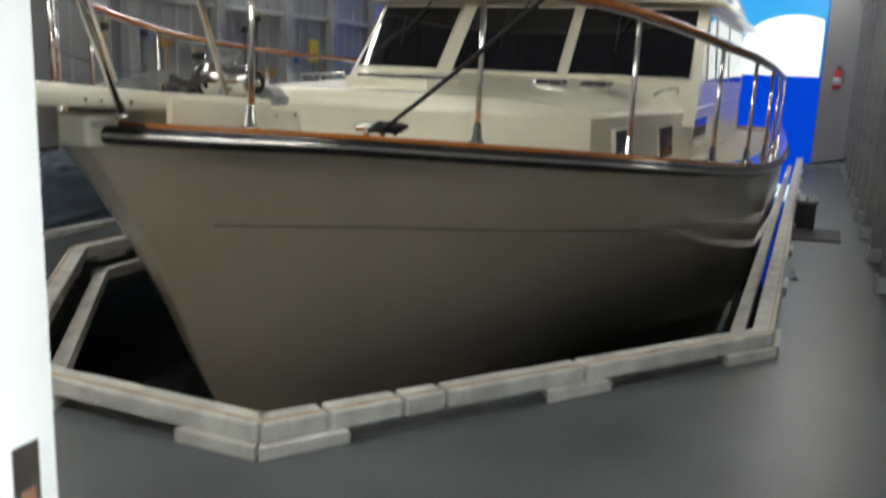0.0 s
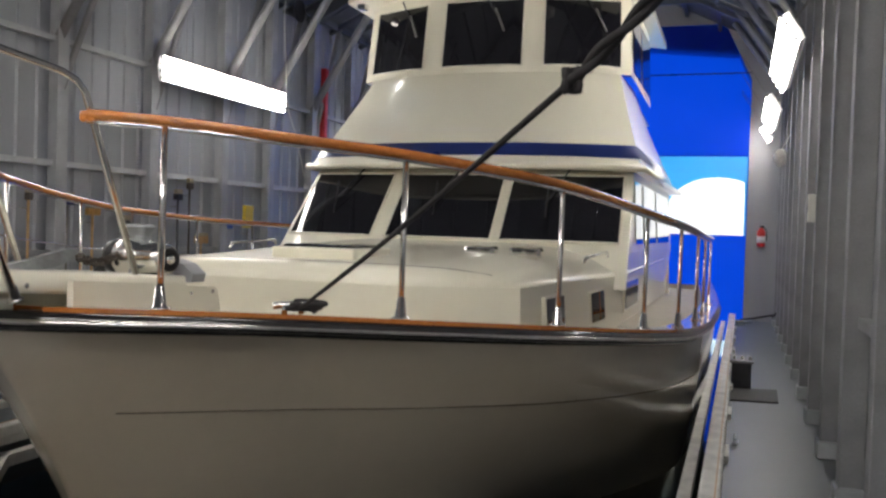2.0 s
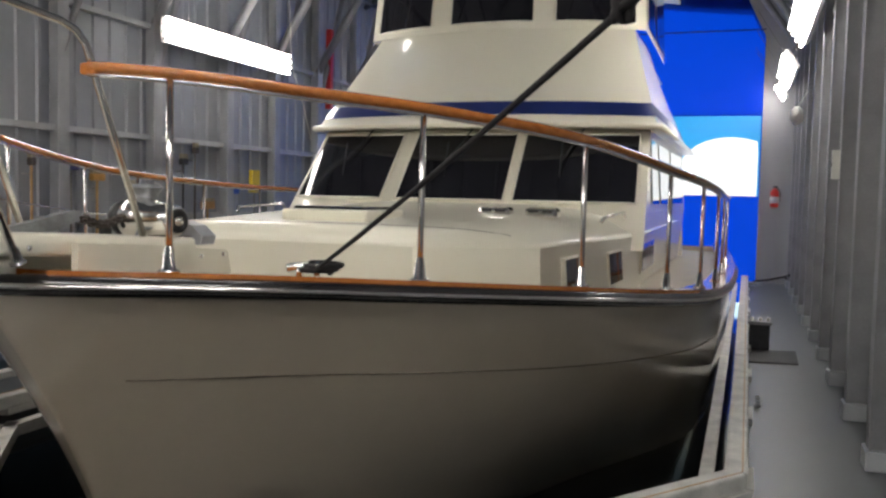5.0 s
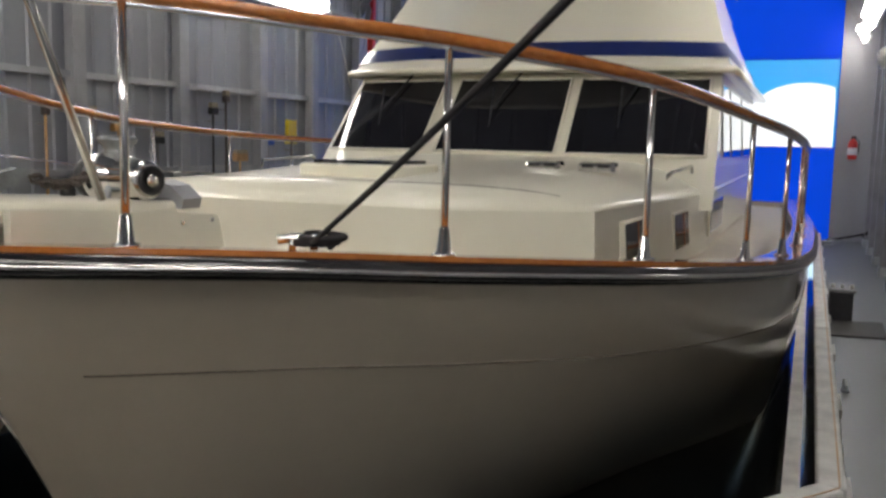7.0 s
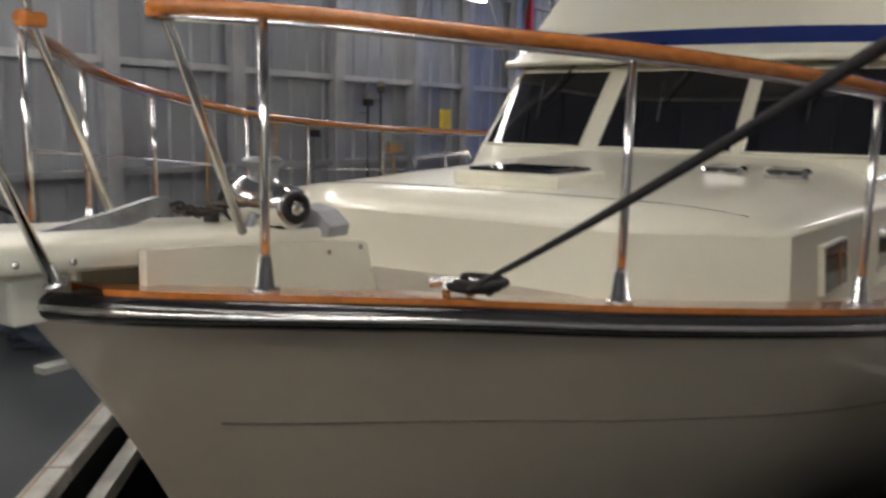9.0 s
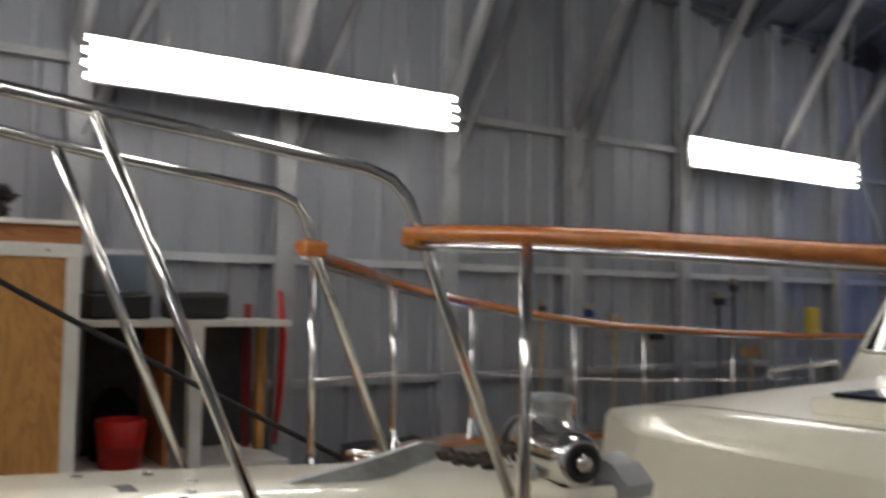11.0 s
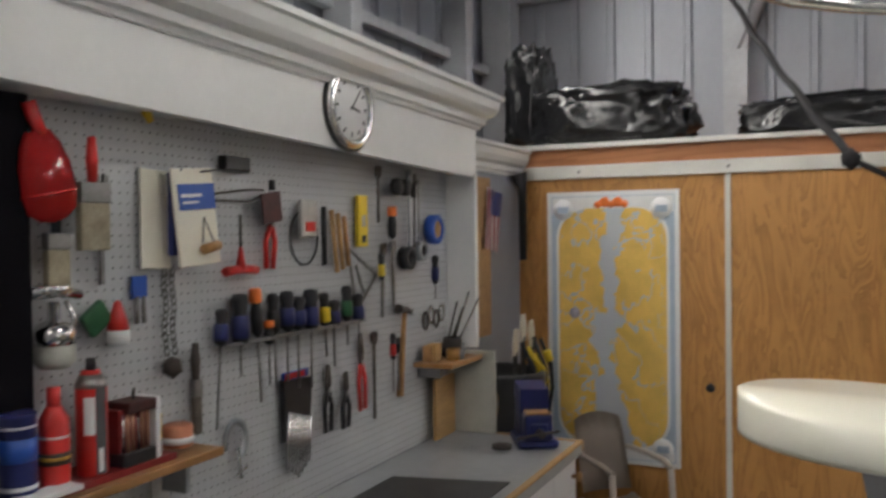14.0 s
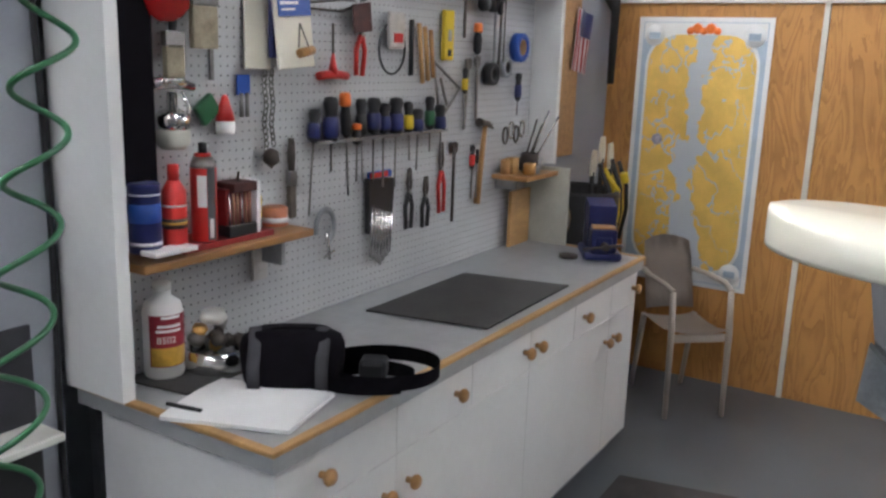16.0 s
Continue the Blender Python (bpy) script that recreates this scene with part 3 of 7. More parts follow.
def build_posts():
    """Upright channels along both long walls, with rails and raking braces."""
    ys = [0.05 + 1.47 * i for i in range(13)]
    ys_w = [1.55, 3.05, 4.51, 5.98, 7.38, 8.86, 10.36, 11.58, 12.9, 14.3, 15.7, 17.1]

    def post(x, y, into, material, name):
        t = thing(name, "grey painted steel channel post with a raking brace" if into > 0 else "grey steel wall post on a pale footing", "post", "wall posts", pose(x, y, 0))
        bm = boxed(0, -0.05, -0.2, into * 0.13, 0.05, EAVE)
        box(bm, into * 0.13, -0.075, -0.2, into * 0.14, 0.075, EAVE)
        part("column", bm, material, t)
        if into > 0:
            part("brace", sweep(bm_new(), [(into * 0.08, 0, 3.45), (into * 1.5, 0.05, 5.7)], 0.07, 4), "steel_dark", t)
            part("side_brace", sweep(bm_new(), [(into * 0.1, 0.02, 2.9), (into * 0.1, 0.95, 5.1)], 0.05, 4), "steel_dark", t)
        else:
            part("footing", boxed(-0.16, -0.1, 0, 0.0, 0.1, 0.12, 0.01), "steel", t, "grey painted footing block")
            part("brace", sweep(bm_new(), [(-0.08, 0, 4.2), (-1.0, 0, 5.5)], 0.06, 4), material, t)
        return t

    a = post(WEST + 0.03, ys_w[0], 1, "steel", "wall_post")
    for y in ys_w[1:]:
        copy_thing(a, pose(WEST + 0.03, y, 0))
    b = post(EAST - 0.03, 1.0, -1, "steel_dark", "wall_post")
    b.name = "east_wall_post"
    y = 2.2
    while y < 17.5:
        copy_thing(b, pose(EAST - 0.03, y, 0))
        y += 1.22
    for z, mt in ((1.2, "steel"), (2.13, "girt"), (3.42, "steel")):
        ob = solid("wall_girt", boxed(WEST + 0.02, 2.9 if z < 2.2 else SOUTH, z - 0.03, WEST + 0.1, NORTH, z + 0.03), mt, "long pale horizontal wall rail between posts", "wall rail", "wall rails")
    for z, y0 in ((1.1, 4.66), (3.6, SOUTH)):
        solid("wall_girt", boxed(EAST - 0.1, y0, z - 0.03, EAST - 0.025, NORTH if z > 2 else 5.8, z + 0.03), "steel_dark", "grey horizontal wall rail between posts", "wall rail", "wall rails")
    for z in (2.9, 3.45):
        solid("wall_girt", boxed(WEST + 0.15, SOUTH + 0.03, z - 0.03, -0.7, SOUTH + 0.09, z + 0.03), "steel", "grey horizontal rail on the end wall", "wall rail", "wall rails")
    for x in (-6.0, -4.6, -3.2, -1.8):
        solid("end_wall_post", boxed(x - 0.05, SOUTH + 0.025, 0, x + 0.05, SOUTH + 0.2, 5.5, 0.006), "steel", "grey painted steel post on the end wall", "post", "wall posts")
    solid("corner_post", boxed(WEST + 0.04, SOUTH + 0.03, 0, WEST + 0.24, SOUTH + 0.25, 5.2, 0.01), "steel", "grey steel corner post", "post", "wall posts")


def build_north():
    """Blue tarpaulin curtain with a clear panel, and the plain end beside it."""
    frame_m = Matrix(((1, 0, 0, 0), (0, 0, 1, NORTH), (0, 1, 0, 0), (0, 0, 0, 1)))
    x0, x1, wx0, wx1, z0, z1 = -6.0, 0.09, -4.2, 0.07, 1.62, 3.13
    top = 5.67
    t = thing("tarp_curtain", "bright blue translucent tarpaulin curtain with a clear panel closing the slip", "tarpaulin")
    bm = bm_new()
    prism([(x0, -0.4), (x1, -0.4), (x1, z0), (x0, z0)], 0.0, 0.006, bm, frame_m)
    prism([(x0, z0), (wx0, z0), (wx0, z1), (x0, z1)], 0.0, 0.006, bm, frame_m)
    prism([(wx1, z0), (x1, z0), (x1, z1), (wx1, z1)], 0.0, 0.006, bm, frame_m)
    prism([(x0, z1), (x1, z1), (x1, 4.6), (-0.42, top), (-5.5, top), (x0, 4.6)], 0.0, 0.006, bm, frame_m)
    part("curtain", bm, "tarp", t)
    arch = [(-1.42, z0)] + [(-0.45 - 0.95 * math.cos(radians(k)), 1.95 + 0.78 * math.sin(radians(k)) ** 0.8) for k in range(10, 121, 10)] + [(0.04, 2.42), (0.04, z0)]
    part("clear_panel", prism([(wx0, z0), *arch, (wx1, z0), (wx1, z1), (wx0, z1)], 0.001, 0.005, None, frame_m), "tarp_clear", t, "pale blue translucent vinyl panel")
    # glare from outside put in as a whiter arched sheet
    part("glare_arch", prism(arch, 0.002, 0.004, None, frame_m), "vinyl", t, "whiter arched sheet standing in for glare through the panel")
    for z in (4.72, 3.15, 1.61):
        part("seam", boxed(x0, NORTH - 0.012, z - 0.012, x1, NORTH - 0.001, z + 0.012), "stripe" if z > 4 else "tarp", t)
    bm = bm_new()
    prism([(x1, -0.5), (EAST, -0.5), (EAST, EAVE), (-0.42, top), (x1, 4.6)], 0.0, 0.1, bm, frame_m)
    prism([(WEST, -0.5), (x0, -0.5), (x0, 4.6), (-5.5, top), (WEST, EAVE)], 0.0, 0.1, bm, frame_m)
    prism([(WEST, EAVE), (-5.5, top), (-0.42, top), (EAST, EAVE), (RIDGE_X, RIDGE + 0.05)], 0.0, 0.1, bm, frame_m)
    structure("wall_north", bm, "siding_dark", "grey metal end wall round the curtain", "wall")


def build_door():
    """White timber frame of the entrance door."""
    t = tagged(new("door_1"), "white painted timber door frame, door swung away", "door frame", kind="structure")
    part("jamb", boxed(-0.62, SOUTH - 0.06, 0, -0.535, 0.56, 2.1), "white", t)
    part("jamb", boxed(0.415, SOUTH - 0.06, 0, 0.5, 0.56, 2.1), "white", t)
    part("head", boxed(-0.62, SOUTH - 0.06, 2.1, 0.5, 0.56, 2.14), "white", t)
    part("door_stop", boxed(-0.536, 0.2, 0, -0.526, 0.44, 2.1, 0.002), "white", t)
    sp = part("strike_plate", boxed(-0.5355, 0.518, 1.07, -0.533, 0.542, 1.188), "oldtool", t, "dark worn strike plate")
    part("latch_hole", boxed(-0.534, 0.523, 1.09, -0.532, 0.536, 1.15, 0.0005), "copper", sp, "coppery worn latch recess")
    for side, x in ((0, -0.70), (1, 0.50)):
        part("casing", boxed(x, 0.545, 0, x + 0.08, 0.562, 2.22, 0.003), "white", t)
    # plain porch behind the entrance
    bm = boxed(-1.6, -2.4, -0.7, 1.6, SOUTH - 0.06, -0.004)
    structure("porch_floor", bm, "floor", "dark painted porch floor", "floor")
    structure("ground", boxed(-60, -60, -0.9, 60, SOUTH - 2.0, -0.6), "floor", "dark quayside ground outside the door", "ground")


def strip_lamp(at, half=1.45, group="strip lamps", upright=True):
    """A long batten with four bare lit tubes and white reflector channels between them."""
    t = thing("strip_light", "long white fluorescent strip light with four lit tubes", "ceiling light", group, at)
    part("housing", boxed(-half + 0.06, -0.03, -0.145, half - 0.06, 0.03, 0.145, 0.006), "enamel", t)
    for e in (-1, 1):
        part("end_plate", boxed(e * (half - 0.05), -0.034, -0.1, e * (half - 0.06), 0.03, 0.1, 0.002), "enamel", t)
    for k, z in enumerate((-0.12, -0.04, 0.04, 0.12)):
        d = 0.012 if k in (0, 3) else -0.006
        tb = part("tube", sweep(bm_new(), [(-half + d, -0.058, z), (half - d, -0.058, z)], 0.019, 8), "tube", t, "lit fluorescent tube")
        for e in (-1, 1):
            part("tube_cap", rod((e * (half - d), -0.058, z), (e * (half - d + 0.018), -0.058, z), 0.0195, 8), "galv", tb, "metal tube cap")
    for x in (-half * 0.62, half * 0.62):
        part("hanger", rod((x, 0.0, 0.14), (x, 0.0, 0.9), 0.004, 6) if upright else rod((x, 0.03, 0.0), (x, 0.45, 0.0), 0.004, 6), "tool", t)
    return t


def build_lamps():
    a = strip_lamp(pose(-6.42, 4.40, 3.335, 0, 0, 90), 1.40)
    for y in (9.95, 15.6):
        copy_thing(a, pose(-6.42, y, 3.335, 0, 0, 90))
    # the lamp at x -1.2 is unseen, added to light the bow
    for x in (-4.55, -1.2):
        t = copy_thing(a, pose(x, 0.42, 3.36, 0, 0, 180))
        for d in (-0.9, 0.9):
            part("wall_arm", rod((d, 0.02, 0.1), (d, 0.6, 0.1), 0.012, 6), "tool", t)
    # the short one at y 1.5 is unseen, added to brighten the bench end
    for y, half in ((1.5, 0.62), (10.1, 1.45), (14.55, 1.25), (17.1, 0.3)):
        t = strip_lamp(pose(0.4, y, 3.52, 32, 0, -90), half)
        for d in (-0.6, 0.6):
            part("wall_arm", rod((d * half, 0.02, 0.1), (d * half, 0.3, 0.22), 0.012, 6), "tool", t)
    # lamps under the roof trusses; the long near one is unseen, added bench light
    for x, y, z in ((-2.3, 4.2, 5.25), (-5.25, 10.3, 5.0)):
        strip_lamp(pose(x, y, z, 90, 0, 0 if y < 5 else 90), 1.45 if y < 5 else 0.11, upright=False)


def build_kerbs():
    """White timber bull rails on blocks round the slip."""
    def rail(p, q, blocks, gaps=(), start=0.0, end=0.0):
        p, q = Vector((*p, 0)), Vector((*q, 0))
        d = (q - p)
        L = d.length
        m = Matrix.Translation(p) @ Matrix.Rotation(math.atan2(d.y, d.x), 4, "Z")
        t = thing("bull_rail", "white painted timber kerb on blocks along the slip edge", "dock kerb", "dock kerbs", m)
        cuts = [start] + [g for g in gaps] + [L - end]
        for a, b in zip(cuts, cuts[1:]):
            part("beam", boxed(a + (0.006 if a == start else 0.013), -0.02, 0.05, b - 0.009, 0.10, 0.135, 0.012), "kerb", t)
            part("strip", boxed(a + 0.01, 0.004, 0.136, b - 0.01, 0.012, 0.139), "wood", t)
        for s in blocks:
            part("block", prism([(s - 0.19, -0.05), (s + 0.19, -0.05), (s + 0.14, 0.08), (s - 0.14, 0.08)], 0, 0.052), "kerb", t)
        part("fender_board", boxed(start, 0.16, -0.1, L - end, 0.24, -0.02), "kerb", t, "weathered white vertical fender board")
        return t
    rail((-0.06, 5.02), (-0.06, 17.5), [0.2 + 1.5 * i for i in range(8)], [3.6, 7.2, 10.8])
    rail((-1.8, 2.65), (-0.06, 5.02), [0.17, 1.55, 2.75], [0.28, 0.62, 0.83, 1.6])
    rail((-3.2, 2.65), (-1.8, 2.65), [0.2, 1.22], [])
    rail((-4.77, 4.6), (-3.2, 2.65), [0.3, 2.2], [1.3])
    rail((-4.77, 6.2), (-4.77, 4.6), [0.3, 1.3], [])
    rail((-5.4, 17.5), (-5.4, 7.0), [1 + 1.6 * i for i in range(6)], [3.5, 7.0])


def write(name, text, size, m, material, parent):
    """Letters in the built-in font, as a thin mesh."""
    cu = bpy.data.curves.new(name, "FONT")
    cu.body, cu.size, cu.extrude = text, size, 0.0006
    src = new(name + "_source", cu)
    bpy.context.view_layer.update()
    me = bpy.data.meshes.new_from_object(src.evaluated_get(bpy.context.evaluated_depsgraph_get()))
    bpy.data.objects.remove(src)
    me.materials.clear()
    me.materials.append(M[material])
    me.transform(m)
    ob = new(name, me)
    ob.parent = parent
    return ob


# ---- the yacht ----
CX = -2.85
HB = curve_through([2.85, 2.93, 3.05, 3.265, 3.68, 4.03, 4.88, 5.95, 6.73, 8, 10, 15], [0.0, 0.2, 0.4, 0.66, 1.07, 1.44, 2.02, 2.36, 2.52, 2.6, 2.62, 2.4])
SHEER = curve_through([2.85, 3.26, 4.03, 4.88, 5.95, 6.73, 9, 12, 15], [1.22, 1.2, 1.14, 1.065, 0.965, 0.91, 0.83, 0.8, 0.84])
STEM = curve_through([-0.9, -0.04, 0.16, 0.58, 0.89, 1.13, 1.3], [4.05, 3.57, 3.48, 3.26, 3.06, 2.88, 2.78])
# share of the half-breadth lost at the waterline, from stem to transom
INSET = curve_through([0, 0.05, 0.13, 0.27, 0.43, 0.6, 1], [0.585, 0.53, 0.45, 0.32, 0.09, 0.05, 0.08])
DECK_DROP = 0.14


def hull_point(u, v, side):
    """u runs from stem to transom, v from the sheer down to the keel side."""
    yd = 2.85 + 12.15 * u
    zs = SHEER(yd) - 0.06
    z = zs + (-0.85 - zs) * v
    y = STEM(z) + (15.0 - STEM(z)) * u + (2.85 - STEM(zs)) * (1 - u)
    flare = INSET(u) * (v / 0.83) ** (0.95 + 0.75 * min(1, u / 0.3)) + 0.1 * max(0, v - 0.83)
    return Vector((CX + side * HB(yd) * (1 - flare), y, z))


def edge_line(off, dz, y0=2.85, y1=15.0, n=70, side=1):
    pts = []
    for i in range(n + 1):
        s = (i / n) ** 1.7
        y = y0 + (y1 - y0) * s
        h = max(HB(y) + off, 0.0)
        pts.append(Vector((CX + side * h, y, SHEER(y) + dz)))
    return pts


def build_yacht():
    yacht = thing("motor_yacht", "cream trawler-style motor yacht with varnished teak rails, moored bow-in", "boat")
    us = [(i / 60) ** 1.7 for i in range(61)]
    bm = bm_new()
    for side in (-1, 1):
        grid_mesh([[hull_point(u, v / 18, side) for u in us] for v in range(19)], bm)
    ring = [[hull_point(1, v / 18, -1), hull_point(1, v / 18, 1)] for v in range(19)]
    grid_mesh(ring, bm, False)
    bmesh.ops.remove_doubles(bm, verts=bm.verts[:], dist=0.002)
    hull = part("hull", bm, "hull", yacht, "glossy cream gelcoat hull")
    for side in (-1, 1):
        # dark bead that puts the shadow of a faint moulded crease into colour
        rib = [hull_point(u, 0.215 + 0.04 * u, side) + Vector((side * 0.001, -0.001, 0)) for u in us[5:46]]
        part("crease_shadow", sweep(bm_new(), rib, 0.004, 6), "crease", hull, "thin dark line drawn for the shadow of a moulded crease")
    # black rub rail and teak cap
    for side in (-1, 1):
        pts = edge_line(0.015, -0.06, side=side)
        part("rub_rail", sweep(bm_new(), pts, 0.043, 10), "rub", yacht, "glossy black rub rail")
        part("rub_strip", sweep(bm_new(), [p + Vector((side * 0.036, -0.022, 0)) for p in pts], 0.012, 6), "chrome", yacht, "stainless rub strip")
        rows = []
        for i, p in enumerate(edge_line(0.03, 0, 2.95, 15, side=side)):
            q = edge_line(-0.17, 0, 2.95, 15, side=side)[i]
            rows.append([p + Vector((0, 0, -0.03)), p, q, q + Vector((0, 0, -0.03))])
        part("cap_rail", grid_mesh(rows, None, False), "teak", yacht, "varnished teak cap rail")
    # deck inside the bulwark
    rows = []
    for i in range(60):
        y = 2.97 + (15 - 2.97) * (i / 59) ** 1.4
        h = max(HB(y) - 0.15, 0.02)
        z = SHEER(y) - DECK_DROP
        rows.append([(CX - h, y, z + 0.12), (CX - h, y, z), (CX, y, z + 0.03), (CX + h, y, z), (CX + h, y, z + 0.12)])
    part("deck", grid_mesh(rows, None, False), "deck", yacht, "cream non-skid side deck")

    # trunk cabin ahead of the windscreen
    TC = -2.76
    plan = [(0.85, 5.0), (1.5, 5.42), (1.61, 7.0), (1.70, 8.5)]
    outline = [(TC + x, y) for x, y in plan] + [(TC - x, y) for x, y in plan[::-1]]
    bm = bm_new()
    top, mid, low = [], [], []
    for x, y in outline:
        zt = 1.255 - 0.012 * (y - 5.4)
        inn = Vector((TC - x, 7.2 - y, 0)).normalized() * 0.03
        low.append(bm.verts.new((x - inn.x * 1.6, y - inn.y * 1.6, 0.72)))
        mid.append(bm.verts.new((x, y, zt - 0.035)))
        top.append(bm.verts.new((x + inn.x, y + inn.y, zt)))
    n = len(outline)
    for a, b_ in ((low, mid), (mid, top)):
        for k in range(n):
            f = bm.faces.new((a[k], a[(k + 1) % n], b_[(k + 1) % n], b_[k]))
    r4, l4 = top[:4], top[4:][::-1]
    lines = []
    for a, c in zip(r4, l4):
        row = [a]
        for k in range(1, 12):
            s = k / 12
            p = a.co.lerp(c.co, s)
            crown = 0.07 + 0.057 * (p.y - 5.4)
            row.append(bm.verts.new(p + Vector((0, 0, max(0.02, crown) * (1 - abs(2 * s - 1) ** 5)))))
        lines.append(row + [c])
    for ra, rb in zip(lines, lines[1:]):
        for k in range(12):
            bm.faces.new((ra[k], rb[k], rb[k + 1], ra[k + 1]))
    for a, c in ((lines[0], 0),):
        low_mid = a[1:-1]
        bm.faces.new((a[0], *low_mid, a[-1]))
    bmesh.ops.bevel(bm, geom=[e for e in bm.edges if e.calc_face_angle(0) > 0.3], offset=0.025, segments=3, affect="EDGES")
    for f in bm.faces:
        f.smooth = f.calc_area() < 0.08 or f.normal.z > 0.9
    trunk = part("trunk_cabin", bm, "cream", yacht, "cream moulded trunk cabin")
    for y, w, z, h in ((6.1, 0.44, 1.015, 0.22), (7.42, 0.46, 0.97, 0.24)):
        for side in (-1, 1):
            x = -2.76 + side * (1.572 + (y - 6.1) * 0.062)
            lean = Matrix.Translation((x, y, z)) @ Matrix.Rotation(radians(-side * 5), 4, "Y") @ Matrix.Rotation(radians(-side * 3.8), 4, "Z")
            pl = part("portlight", boxed(-0.02, -w / 2 - 0.012, -h / 2 - 0.012, 0.02, w / 2 + 0.012, h / 2 + 0.012, 0.004, m=lean), "cream", trunk, "thin cream portlight frame")
            part("pane", boxed(min(0, side * 0.023), -w / 2, -h / 2, max(0, side * 0.023), w / 2, h / 2, m=lean), "glass", pl, "dark portlight glass")
            part("mullion", boxed(min(0, side * 0.026), w * 0.12, -h / 2, max(0, side * 0.026), w * 0.12 + 0.02, h / 2, m=lean), "teak", pl)
    seam = [(TC + 1.3 * k / 10, 5.48, 1.2555 + 0.073 * (1 - abs(0.13 * k / 1.47) ** 5)) for k in range(-10, 11)]
    part("moulded_seam", sweep(bm_new(), seam, 0.0035, 6), "crease", trunk, "thin dark moulded seam")
    hatch = part("deck_hatch", boxed(-3.15, 5.65, 1.33, -2.5, 6.3, 1.415, 0.015), "cream", yacht, "cream framed deck hatch with dark lid")
    part("lid", boxed(-3.09, 5.71, 1.41, -2.56, 6.24, 1.435, 0.012), "glass", hatch, "smoked acrylic lid")
    for x in (-2.0, -1.62):
        v = part("deck_vent", boxed(x - 0.13, 6.95, 1.35, x + 0.13, 7.12, 1.445, 0.03), "chrome", yacht, "low chrome deck vent")
        for k in (-1, 1):
            part("slot", boxed(x + k * 0.055 - 0.04, 6.945, 1.405, x + k * 0.055 + 0.04, 6.951, 1.428), "black", v)
    for side in (-1, 1):
        part("grab_rail", sweep(bm_new(), [(CX + side * 1.66, 7.2, 1.33), (CX + side * 1.69, 7.25, 1.38), (CX + side * 1.72, 8.1, 1.41), (CX + side * 1.72, 8.15, 1.36)], 0.014, 8), "chrome", yacht, "stainless grab rail")

    # pilothouse: raked front, three wide panes
    YB, YT, ZB, ZT = 8.30, 9.05, 1.40, 2.24
    HBm, HTm = 1.86, 1.80

    def front(a, b):
        """a from -1 to 1 across, b from 0 to 1 up; slightly bowed."""
        half = HBm + (HTm - HBm) * b
        return Vector((CX + a * half, YB + (YT - YB) * b + 0.15 * a * a + 0.08 * abs(a) ** 14, ZB + (ZT - ZB) * b))
    house = part("pilothouse", grid_mesh([[front(k / 20 - 1, b) for k in range(41)] for b in (-0.4, 0, 0.5, 1)]), "cream", yacht, "cream pilothouse with raked dark windscreen")
    bm = bm_new()
    for side in (-1, 1):
        rows = [[front(side, 0), (CX + side * HBm, 13.6, ZB)], [front(side, 1), (CX + side * HTm, 13.6, ZT)]]
        grid_mesh(rows, bm, False)
        grid_mesh([[(CX + side * 1.78, 8.4, 0.7), (CX + side * 1.8, 13.6, 0.7)], [front(side, 0), (CX + side * HBm, 13.6, ZB)]], bm, False)
    grid_mesh([[(CX - HBm, 13.6, 0.7), (CX + HBm, 13.6, 0.7)], [(CX - HTm, 13.6, ZT), (CX + HTm, 13.6, ZT)]], bm, False)
    part("house_side", bm, "cream", house)

    def pane(fn, a0, a1, b0, b1, parent, name="window"):
        n = Vector((0, -1, 0.75)).normalized() * 0.012
        rows = [[fn(a0 + (a1 - a0) * i / 16, b) + n for i in range(17)] for b in (b0, b1)]
        w = part(name, grid_mesh(rows), "glass", parent, "dark tinted pane")
        corner = rows[0] + rows[1][::-1]
        part("frame", sweep(bm_new(), corner, 0.014, 6, closed=True), "cream", w)
        return w
    for a0, a1 in ((-0.968, -0.41), (-0.325, 0.285), (0.33, 0.955)):
        pane(front, a0, a1, 0.09, 0.9, house)
    for y0, y1 in ((9.1, 9.75), (9.95, 11.2), (11.4, 13.2)):
        for side in (-1, 1):
            w = part("side_window", grid_mesh([[(CX + side * (HBm + 0.006), y0, 1.48), (CX + side * (HBm + 0.006), y1, 1.48)], [(CX + side * (HTm + 0.02), max(y0, 9.2), 2.12), (CX + side * (HTm + 0.02), y1, 2.12)]], None, False), "glass", house, "dark side window")
    for side in (-1, 1):
        x = CX + side * 1.81
        pl = part("low_window", boxed(min(x, x + side * 0.02), 8.62, 0.82, max(x, x + side * 0.02), 9.72, 1.14, 0.006), "cream", house, "thin cream frame of a low side window")
        part("pane", boxed(min(x, x + side * 0.024), 8.66, 0.85, max(x, x + side * 0.024), 9.68, 1.11), "glass", pl, "dark low side pane")
        part("moulding", sweep(bm_new(), [(x + side * 0.02, 8.5, 1.19), (x + side * 0.03, 8.7, 1.205), (x + side * 0.03, 12.5, 1.24)], 0.018, 8), "cream", house, "rounded cream moulding")
    # windscreen wipers
    for a in (-0.62, 0.02, 0.66):
        p, q = front(a, 0.98), front(a - 0.1, 0.55)
        n = Vector((0, -0.03, 0.03))
        w = part("wiper", sweep(bm_new(), [p + n, q + n], 0.009, 6), "black", yacht, "black wiper arm")
        part("blade", sweep(bm_new(), [q + n * 0.8 + Vector((0, -0.0, 0.18)), q + n * 0.8 + Vector((0, -0.12, -0.17))], 0.008, 6), "black", w)

